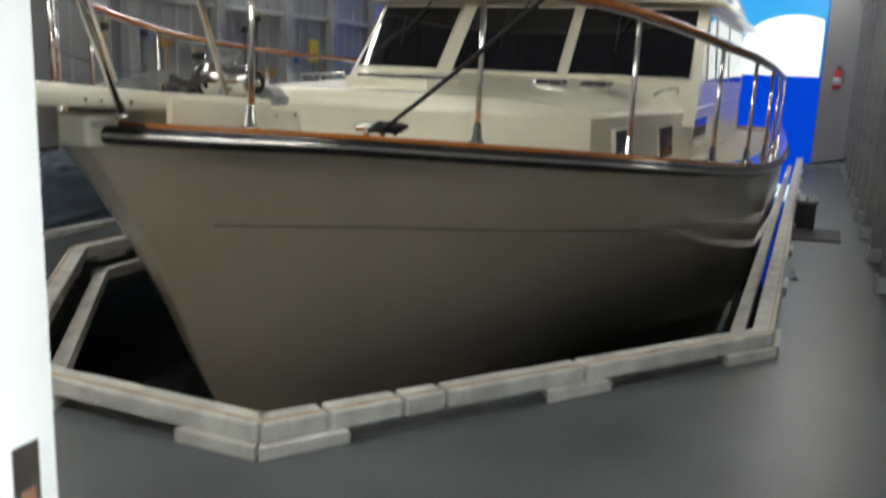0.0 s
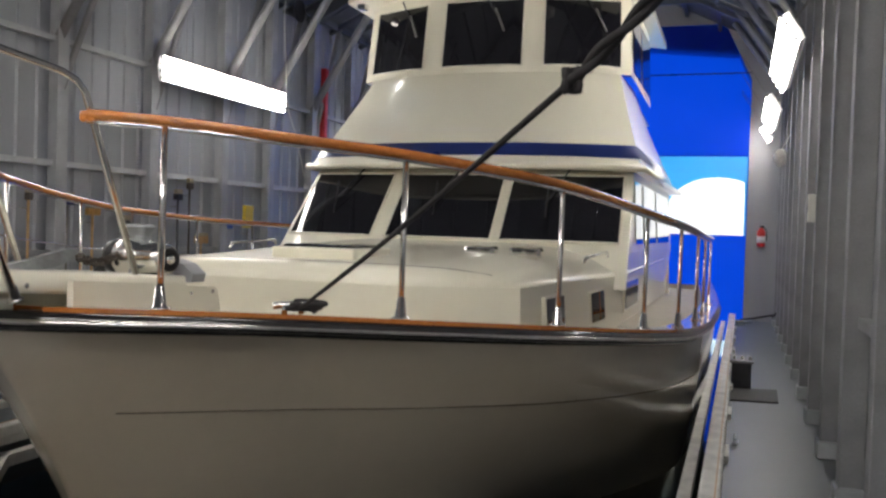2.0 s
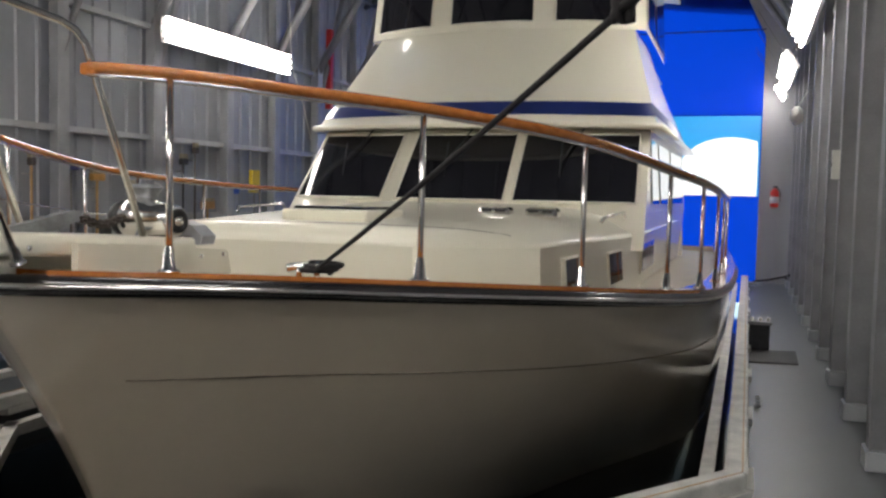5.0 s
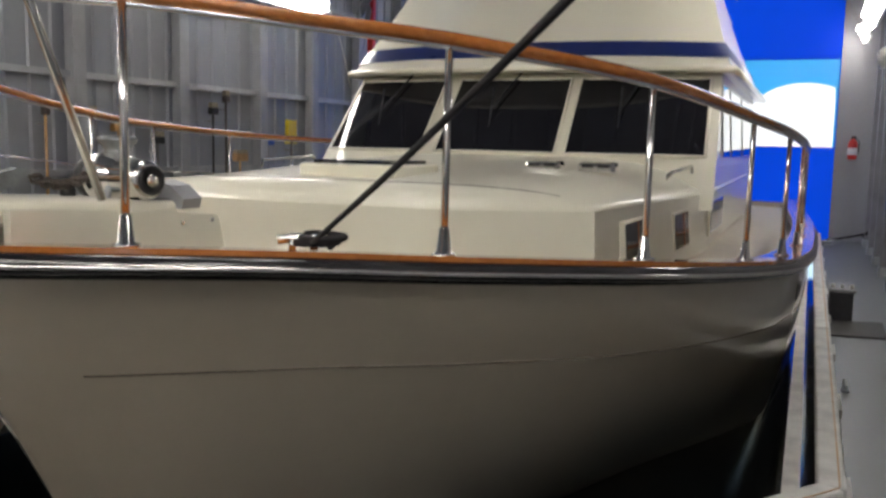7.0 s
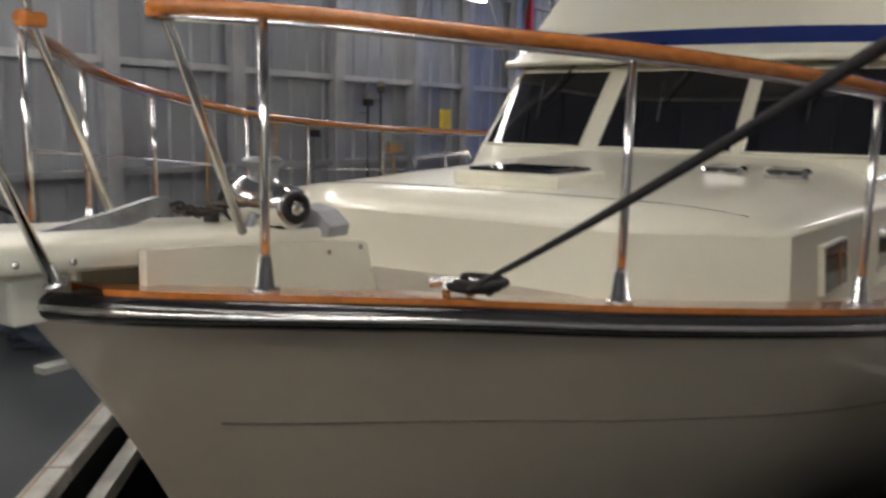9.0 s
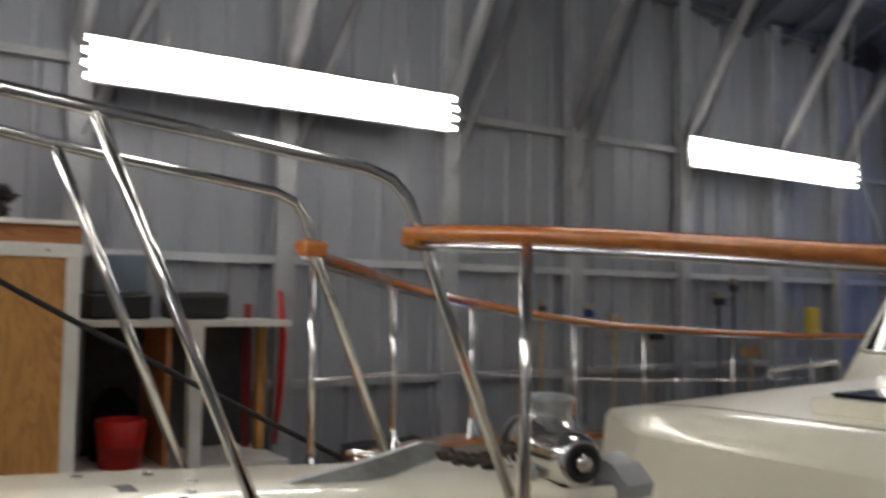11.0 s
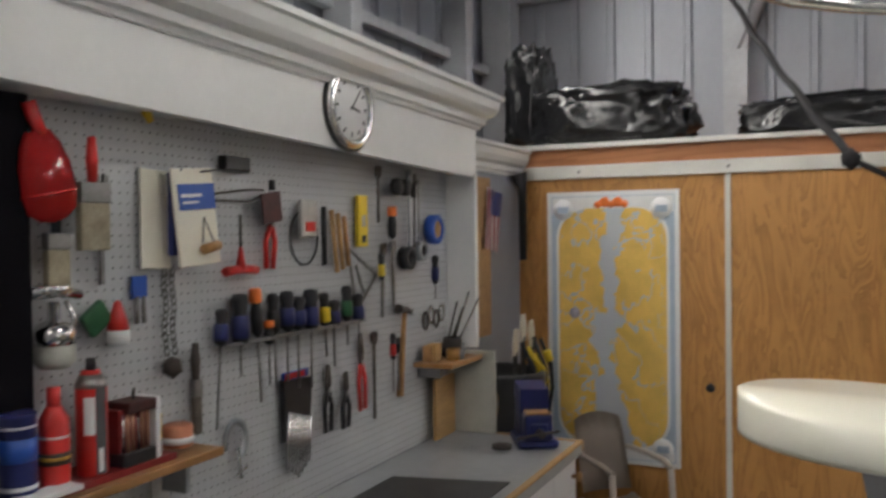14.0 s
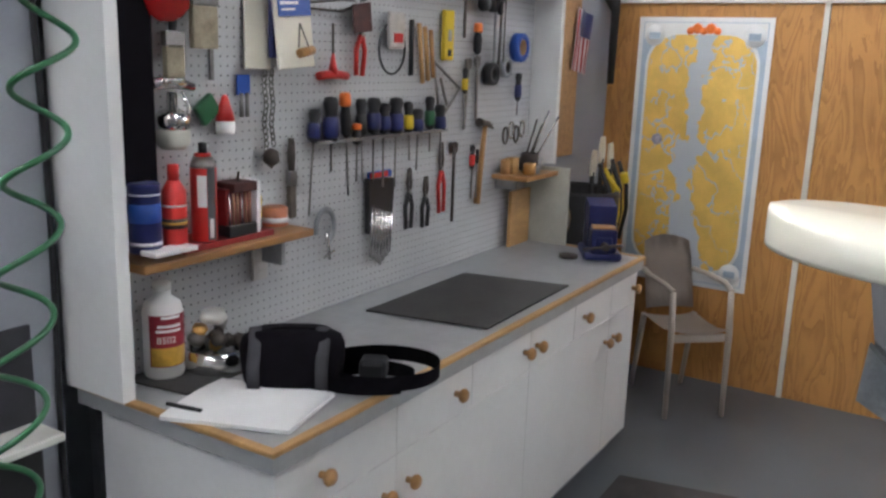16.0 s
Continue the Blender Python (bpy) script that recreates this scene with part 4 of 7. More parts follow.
    # brow and flybridge
    def fly(a, b, grow=0.0):
        """Flared bridge front: a across, b from 0 (brow) to 1 (coaming)."""
        half = (1.9 + (1.5 - 1.9) * b ** 0.9) + grow
        y = 8.72 + 0.95 * b ** 1.0 + 0.42 * abs(a) ** 2.5
        return Vector((CX + a * half, y - grow, 2.22 + 1.18 * b))
    bm = grid_mesh([[fly(k / 10 - 1, b) for k in range(21)] for b in (0, 0.1, 0.25, 0.5, 0.75, 1)])
    for side in (-1, 1):
        rows = []
        for b in (0, 0.25, 0.5, 0.75, 1):
            p = fly(side, b)
            rows.append([p, Vector((p.x, 11.5, p.z)), Vector((p.x, 14.0 - 0.6 * b, 2.22 + (p.z - 2.22) * 0.75))])
        grid_mesh(rows, bm, False)
    grid_mesh([[fly(k / 10 - 1, 0) for k in range(21)], [Vector((CX + (k / 10 - 1) * 1.9, 14.4, 2.22)) for k in range(21)]], bm, False)
    grid_mesh([[fly(k / 10 - 1, 1) for k in range(21)], [Vector((CX + (k / 10 - 1) * 1.5, 13.4, 3.2)) for k in range(21)]], bm, False)
    bridge = part("flybridge", bm, "cream", yacht, "flared cream flybridge front")
    lip = [fly(k / 10 - 1, 0.02, 0.02) for k in range(21)]
    part("brow", sweep(bm_new(), [Vector((lip[0].x, 14.3, lip[0].z))] + lip + [Vector((lip[-1].x, 14.3, lip[-1].z))], 0.035, 8), "cream", bridge, "rounded cream brow")
    rows = [[fly(k / 10 - 1, b, 0.008) for k in range(21)] for b in (0.115, 0.235)]
    for r in rows:
        r.insert(0, Vector((r[0].x, 13.0, r[0].z)))
        r.append(Vector((r[-1].x, 13.0, r[-1].z)))
    part("stripe", grid_mesh(rows), "stripe", bridge, "dark blue stripe")

    # upper helm enclosure under a hardtop
    def helm(a, b):
        half = 1.63 - 0.05 * b
        return Vector((CX + a * half, 9.62 + 0.12 * b + 0.45 * abs(a) ** 2.2, 3.36 + 0.98 * b))
    enc = part("helm_enclosure", grid_mesh([[helm(k / 10 - 1, b) for k in range(21)] for b in (0, 1)]), "cream", yacht, "cream upper helm enclosure with dark panes")
    bm = bm_new()
    for side in (-1, 1):
        p, q = helm(side, 0), helm(side, 1)
        part("enclosure_side", grid_mesh([[p, (p.x, 12.2, 3.3)], [q, (q.x, 12.2, 4.25)]], None, False), "cream", enc)
    for a0, a1 in ((-0.93, -0.45), (-0.3, 0.29), (0.43, 0.94)):
        n = Vector((0, -0.012, 0.0))
        rows = [[helm(a0 + (a1 - a0) * i / 6, b) + n for i in range(7)] for b in (0.08, 0.86)]
        w = part("window", grid_mesh(rows), "glass", enc, "dark tinted pane")
        part("frame", sweep(bm_new(), rows[0] + rows[1][::-1], 0.012, 6, closed=True), "cream", w)
        c = (a0 + a1) / 2
        wp = part("wiper", sweep(bm_new(), [helm(c, 0.95) + n * 3, helm(c + 0.12, 0.62) + n * 3], 0.01, 6), "black", yacht, "black wiper arm")
        part("blade", sweep(bm_new(), [helm(c + 0.09, 0.75) + n * 3, helm(c + 0.16, 0.48) + n * 3], 0.012, 6), "tool", wp)
    for y0, y1 in ((10.25, 11.0), (11.15, 12.1)):
        for side in (-1, 1):
            part("side_window", grid_mesh([[(CX + side * 1.64, y0, 3.42), (CX + side * 1.64, y1, 3.42)], [(CX + side * 1.6, y0, 4.15), (CX + side * 1.6, y1, 4.15)]], None, False), "glass", enc, "dark side pane")

    def top(a, y, z):
        return Vector((CX + a * 1.76, y, z + 0.13 * (1 - a * a)))
    ys = [9.42, 9.7, 10.4, 12.0, 12.8]
    bm = bm_new()
    for dz in (0, 0.075):
        rows = []
        for j, y in enumerate(ys):
            rows.append([top(k / 8 - 1, y + 0.36 * abs(k / 8 - 1) ** 2.2 * (1 if j == 0 else 0.2 if j == 1 else 0), 4.27 + dz - 0.03 * max(0, y - 11)) for k in range(17)])
        grid_mesh(rows, bm)
        if dz == 0:
            low = rows
        else:
            grid_mesh([low[0], rows[0]], bm)
            grid_mesh([low[-1], rows[-1]], bm)
            grid_mesh([[r[0] for r in low], [r[0] for r in rows]], bm)
            grid_mesh([[r[-1] for r in low], [r[-1] for r in rows]], bm)
    roof = part("hardtop", bm, "cream", yacht, "cream hardtop with rounded front")
    for a in (-0.9, 0.78):
        part("nav_light", boxed(CX + a * 1.76 - 0.05, 9.6 + 0.2 * a * a, 4.2, CX + a * 1.76 + 0.05, 9.72 + 0.2 * a * a, 4.27, 0.01), "chrome", roof)
    part("searchlight", lathe([(0.0, -0.1), (0.06, -0.08), (0.08, 0.0), (0.06, 0.09), (0.0, 0.1)], 14, Matrix.Translation((CX + 0.78, 9.5, 4.2)) @ Matrix.Rotation(radians(90), 4, "Y")), "white", roof, "small white searchlight")

    # guard rail: stanchions and teak top rail on both sides
    st_y = [3.265, 4.03, 4.88, 5.97, 6.8, 7.9, 9.0, 10.4]

    def top_rail(side):
        pts = []
        for i in range(41):
            y = 3.11 + (10.6 - 3.11) * (i / 40) ** 1.3
            h = HB(y) - 0.07
            if y < 3.3:
                h = 0.32 + (HB(3.3) - 0.07 - 0.32) * (y - 3.11) / 0.19 * 1.0
            pts.append(Vector((CX + side * h, y, SHEER(y) + 0.79 - 0.012 * (y - 3.1) * (1 if y < 6 else 6 / y))))
        return pts
    for side in (-1, 1):
        part("top_rail", sweep(bm_new(), top_rail(side), 0.031, 10, flat=0.75), "teak", yacht, "varnished teak handrail")
        part("rail_tube", sweep(bm_new(), [p + Vector((0, 0, -0.03)) for p in top_rail(side)], 0.012, 6), "chrome", yacht, "stainless rail under the teak")
        for y in st_y:
            h = HB(y) - 0.08
            z, zt = SHEER(y), SHEER(y) + 0.77 - 0.012 * (y - 3.1) * (1 if y < 6 else 6 / y)
            s = part("stanchion", rod((CX + side * h, y, z), (CX + side * (h + 0.005), y, zt), 0.0145, 10), "chrome", yacht, "polished stainless stanchion")
            part("base", lathe([(0.045, 0), (0.045, 0.008), (0.028, 0.014), (0.018, 0.1), (0.0, 0.102)], 14, Matrix.Translation((CX + side * h, y, z))), "chrome", s)
    for side in (-1,):
        line = [Vector((CX + side * (HB(y) - 0.08), y, SHEER(y) + 0.36)) for y in (3.265, 4.03, 4.88, 5.97, 6.8, 7.9, 9.0)]
        part("life_line", sweep(bm_new(), line, 0.006, 5), "chrome", yacht, "thin wire guard line")

    # pulpit: moulded bowsprit platform and stainless rail
    pz = curve_through([1.9, 2.6, 3.3, 3.9], [1.415, 1.375, 1.33, 1.30])
    def half(y):
        if y < 2.3:
            return 0.262 * math.sqrt(max(0.0, 1 - ((2.3 - y) / 0.33) ** 2.3))
        return 0.262 + 0.028 * min(1, (y - 2.3) / 1.3)
    yy = [2.3 - 0.33 * math.cos(radians(3.2 * k)) ** 0.87 for k in range(1, 28)] + [2.3, 2.6, 2.8, 3.1, 3.4, 3.85]
    yy.insert(0, 1.9701)
    bm = bm_new()
    rows = []
    for y in yy:
        h, z = half(y), pz(y)
        rows.append([(CX - h * 0.94, y, z - 0.085), (CX - h, y, z - 0.072), (CX - h, y, z - 0.012), (CX - h * 0.95, y, z), (CX, y, z + 0.004), (CX + h * 0.95, y, z), (CX + h, y, z - 0.012), (CX + h, y, z - 0.072), (CX + h * 0.94, y, z - 0.085), (CX - h * 0.94, y, z - 0.085)])
    grid_mesh(rows, bm, True)
    bmesh.ops.split_edges(bm, edges=[e for e in bm.edges if len(e.link_faces) == 2 and e.calc_face_angle(0) > 0.16])
    plat = part("pulpit_platform", bm, "cream", yacht, "cream moulded bow pulpit platform")
    part("slot", boxed(CX - 0.04, 2.3, pz(2.55) - 0.02, CX + 0.04, 2.55, pz(2.55) + 0.006), "black", plat, "dark anchor slot")
    for side in (-1, 1):
        part("cheek", prism([(3.06, 1.185), (3.25, 1.17), (3.27, 0.98), (4.1, 0.98), (4.13, 1.04), (4.075, 1.225), (4.05, 1.238), (3.28, 1.303), (3.06, 1.315)], side * 0.3 - 0.016, side * 0.3 + 0.016, None, Matrix.Translation((CX, 0, 0)) @ Matrix(((0, 0, 1, 0), (1, 0, 0, 0), (0, 1, 0, 0), (0, 0, 0, 1)))), "cream", plat, "cream side board of the pulpit")
        for y in (2.62, 2.7, 2.86, 3.85, 4.03):
            part("bolt", lathe([(0.011, 0), (0.011, 0.004), (0.006, 0.008), (0, 0.008)], 8, Matrix.Translation((CX + side * (half(min(y, 3.6)) if y < 3 else 0.316), y, pz(y) - 0.055 if y < 3 else 1.215)) @ Matrix.Rotation(radians(90 * side), 4, "Y")), "chrome", plat)
    for x, y in ((-0.16, 2.45), (0.16, 2.45), (-0.16, 2.62), (0.16, 2.62), (-0.05, 2.7), (0.08, 2.66)):
        part("bolt", lathe([(0.016, 0), (0.014, 0.006), (0, 0.009)], 8, Matrix.Translation((CX + x, y, pz(y) + 0.003))), "chrome", plat)
    # bow hoop
    loop = [(0.33, 3.42, 1.33), (0.32, 3.15, 1.97), (0.31, 3.11, 2.085), (0.3, 3.07, 2.13), (0.29, 3.0, 2.155), (0.25, 2.38, 2.225), (0.23, 2.2, 2.25), (0.18, 2.07, 2.268), (0.1, 2.0, 2.28)]
    pts = [Vector((CX + x, y, z)) for x, y, z in loop] + [Vector((CX, 1.975, 2.285))] + [Vector((CX - x, y, z)) for x, y, z in loop[::-1]]
    part("pulpit_rail", sweep(bm_new(), pts, 0.0155, 10), "chrome", yacht, "bent stainless pulpit hoop")
    for side in (-1, 1):
        lg = part("pulpit_leg", rod((CX + side * 0.25, 2.385, 2.22), (CX + side * 0.292, 2.79, 1.26), 0.0145, 10), "chrome", yacht, "raked stainless pulpit leg")
        part("base", lathe([(0.03, 0), (0.03, 0.008), (0.02, 0.012), (0.018, 0.06), (0, 0.062)], 12, Matrix.Translation((CX + side * 0.285, 2.8, 1.25)) @ Matrix.Rotation(radians(22), 4, 'X')), "chrome", lg)
        part("rail_end", boxed(CX + side * 0.32 - 0.035, 3.1, 1.965, CX + side * 0.32 + 0.035, 3.18, 2.015, 0.012), "teak", yacht, "teak rail end block")
    # flagstaff with burgee
    staff = part("flagstaff", rod((CX + 0.02, 1.98, 2.28), (CX + 0.02, 1.97, 3.1), 0.013, 8), "chrome", yacht, "stainless jack staff on the pulpit")
    part("clip", boxed(CX - 0.02, 1.95, 2.43, CX + 0.05, 2.0, 2.445), "chrome", staff)
    rows = []
    for i in range(9):
        s = i / 8
        rows.append([Vector((CX + 0.02 + 0.05 * math.sin(5 * s + k * 0.8) * s, 2.07 + 0.15 * s - 0.14 * s * k / 5, 2.88 - 0.37 * s - (0.56 - 0.38 * s) * k / 5)) for k in range(6)])
    flag = part("burgee", grid_mesh(rows), "green", staff, "hanging dark green flag with pale lettering")
    write("mark", "75", 0.1, Matrix.Translation((CX + 0.085, 2.1, 2.5)) @ Matrix.Rotation(radians(35), 4, "X") @ Matrix(((0, 0, 1, 0), (1, 0, 0, 0), (0, 1, 0, 0), (0, 0, 0, 1))), "paper", flag)
    part("flag_hoist", boxed(CX + 0.0, 2.03, 2.43, CX + 0.035, 2.09, 3.0, 0.005), "stripe", flag, "dark blue hoist band")

    # windlass with chain
    axle = Matrix.Rotation(radians(-14), 4, "Z") @ Matrix.Rotation(radians(90), 4, "Y")
    at_axle = Matrix.Translation((-2.80, 3.76, 1.385)) @ axle
    wl = part("windlass", lathe([(0.0, -0.115), (0.05, -0.11), (0.085, -0.085), (0.106, -0.04), (0.11, 0.0), (0.104, 0.045), (0.088, 0.085), (0.082, 0.1), (0.08, 0.2), (0.074, 0.235), (0.06, 0.25), (0.0, 0.25)], 28, at_axle), "chrome", yacht, "polished chrome anchor windlass")
    part("collar", lathe([(0.06, -0.15), (0.085, -0.145), (0.088, -0.105), (0.06, -0.1)], 20, at_axle), "black", wl, "black rubber collar")
    part("gypsy", lathe([(0.054, 0.249), (0.056, 0.262), (0.04, 0.266), (0.036, 0.256), (0, 0.256)], 22, at_axle), "black", wl, "dark ringed drum face")
    part("hub", lathe([(0.026, 0.256), (0.024, 0.268), (0, 0.27)], 16, at_axle), "chrome", wl)
    part("capstan_hat", lathe([(0.06, 0.08), (0.05, 0.1), (0.055, 0.12), (0.075, 0.145), (0.078, 0.155), (0.06, 0.165), (0.0, 0.168)], 20, Matrix.Translation((-2.79, 3.78, 1.385))), "galv", wl, "dull bronze-grey capstan drum")
    part("base", boxed(-2.94, 3.62, 1.28, -2.58, 3.9, 1.312, 0.012), "chrome", wl)
    part("motor_cover", prism([(-2.66, 1.27), (-2.53, 1.27), (-2.52, 1.31), (-2.58, 1.36), (-2.66, 1.38)], 3.84, 3.95, None, Matrix(((1, 0, 0, 0), (0, 0, 1, 0), (0, 1, 0, 0), (0, 0, 0, 1)))), "steel", wl, "grey motor cover")
    part("lever", sweep(bm_new(), [(-2.735, 3.68, 1.37), (-2.70, 3.6, 1.27), (-2.675, 3.57, 1.18), (-2.665, 3.56, 1.12)], 0.02, 8, radii=[0.012, 0.024, 0.026, 0.014]), "galv", wl, "hanging grey release lever")
    part("foot", lathe([(0.028, 0.0), (0.03, 0.03), (0.02, 0.05), (0, 0.052)], 12, Matrix.Translation((-2.9, 3.63, 1.31))), "black", wl)
    chain = bm_new()
    for k in range(13):
        s = k / 12
        p = Vector((-2.83, 3.4 + 0.27 * s, 1.40 - 0.03 * math.sin(math.pi * min(1, s * 1.1)) - 0.01 * s))
        ang = radians(90) if k % 2 else 0
        ring = [p + Vector((0.016 * math.cos(a) * math.cos(ang), 0.027 * math.sin(a), 0.016 * math.cos(a) * math.sin(ang))) for a in [i * math.pi / 4 for i in range(8)]]
        sweep(chain, ring, 0.0075, 5, closed=True)
    part("anchor_chain", chain, "oldtool", yacht, "short galvanised anchor chain")
    anchor = part("anchor", prism([(2.84, 1.31), (2.9, 1.325), (3.15, 1.365), (3.33, 1.402), (3.39, 1.395), (3.38, 1.355), (3.24, 1.318), (3.05, 1.305), (2.84, 1.295)], -0.013, 0.013, None, Matrix.Translation((CX + 0.02, 0, 0.03)) @ Matrix(((0, 0, 1, 0), (1, 0, 0, 0), (0, 1, 0, 0), (0, 0, 0, 1)))), "galv", yacht, "grey galvanised plough anchor stowed on the pulpit")
    side_on = Matrix(((0, 0, 1, 0), (1, 0, 0, 0), (0, 1, 0, 0), (0, 0, 0, 1)))
    part("fluke", prism([(2.215, 1.0), (2.225, 1.13), (2.31, 1.05), (2.42, 0.9), (2.3, 0.955)], -0.02, 0.02, None, Matrix.Translation((CX + 0.05, 0, 0)) @ side_on), "galv", anchor, "galvanised anchor fluke")
    part("bow_roller", boxed(CX - 0.06, 2.3, 1.1, CX + 0.06, 2.7, 1.33, 0.02), "chrome", yacht, "stainless bow roller cheeks")
    part("roller_arm", prism([(2.19, 1.36), (2.3, 1.36), (2.36, 0.98), (2.26, 0.98)], -0.03, 0.03, None, Matrix.Translation((CX, 0, 0)) @ side_on), "chrome", yacht, "polished stainless arm under the pulpit")
    part("bobstay_pad", boxed(CX - 0.12, 2.77, 1.11, CX + 0.12, 2.96, 1.245, 0.02), "cream", yacht, "cream pad under the pulpit")
    # cleat and hawse fitting
    for side in (-1, 1):
        x = CX + side * 0.98
        cl = part("cleat", sweep(bm_new(), [(x - 0.085, 3.645, SHEER(3.66) + 0.032), (x - 0.05, 3.67, SHEER(3.66) + 0.04), (x + 0.05, 3.7, SHEER(3.66) + 0.04), (x + 0.085, 3.725, SHEER(3.66) + 0.032)], 0.017, 8), "chrome", yacht, "chrome mooring cleat")
        for d in (-0.035, 0.035):
            part("post", rod((x + d, 3.68 + d * 0.4, SHEER(3.66)), (x + d, 3.68 + d * 0.4, SHEER(3.66) + 0.035), 0.014, 8), "chrome", cl)
    return yacht


def build_mooring_line():
    """Black line from the bow cleat up to a wall post, doubled and knotted."""
    def strand(a, b, n, sag, twist=0.0, ph=0.0):
        a, b = Vector(a), Vector(b)
        out = []
        for i in range(n + 1):
            s = i / n
            p = a.lerp(b, s) + Vector((0, 0, -sag * math.sin(math.pi * s)))
            p += Vector((math.cos(30 * s + ph), 0, math.sin(30 * s + ph))) * twist
            out.append(p)
        return out
    cleat, knot, end = (-1.84, 3.67, 1.19), (-0.36, 2.24, 1.925), (0.62, 1.22, 2.62)
    t = thing("mooring_line", "black braided mooring line from bow cleat to wall, knotted and doubled", "rope")
    part("line", sweep(bm_new(), strand(cleat, knot, 20, 0.015), 0.0088, 8), "rope", t)
    for ph in (0, math.pi):
        part("doubled_line", sweep(bm_new(), strand(knot, end, 90, 0.03, 0.009, ph), 0.0105, 8), "rope", t)
    m = Matrix.Translation(knot)
    kn = [m @ Vector((0.018 * math.sin(a), 0.012 * math.cos(2 * a), 0.026 * math.cos(1.5 * a))) for a in [i * 0.5 for i in range(26)]]
    part("knot", sweep(bm_new(), kn, 0.0085, 8), "rope", t)
    coil = [Vector((-1.85 + 0.075 * math.cos(a) + 0.004 * a, 3.7 + 0.055 * math.sin(a), 1.186 + 0.0026 * a)) for a in [i * 0.5 for i in range(34)]]
    part("cleat_hitch", sweep(bm_new(), coil, 0.0125, 8), "rope", t)
    # second line on the far side, to the wall above the storage
    far = thing("mooring_line", "black braided mooring line from far bow cleat to wall", "rope")
    far.name = "far_mooring_line"
    part("line", sweep(bm_new(), strand((-3.76, 3.55, 1.22), (-4.15, 2.2, 1.985), 16, 0.01), 0.011, 8), "rope", far)
    part("doubled_line", sweep(bm_new(), strand((-4.15, 2.2, 1.985), (-6.72, 1.42, 3.45), 40, 0.06, 0.008), 0.016, 8), "rope", far)
    part("knot", lathe([(0, -0.04), (0.03, -0.02), (0.035, 0.01), (0, 0.04)], 10, Matrix.Translation((-4.15, 2.2, 1.985))), "rope", far)


# ---- workbench bay ----
PEG_Y, FRONT_Y, BENCH_Y = 0.62, 0.75, 1.21
BX0, BX1 = -4.29, -1.99


def knob(parent, x, z, y=BENCH_Y - 0.02):
    part("knob", lathe([(0.009, 0), (0.009, 0.014), (0.02, 0.022), (0.022, 0.03), (0.016, 0.038), (0, 0.04)], 14, Matrix.Translation((x, y, z)) @ Matrix.Rotation(radians(-90), 4, "X")), "knob", parent, "turned wooden knob")


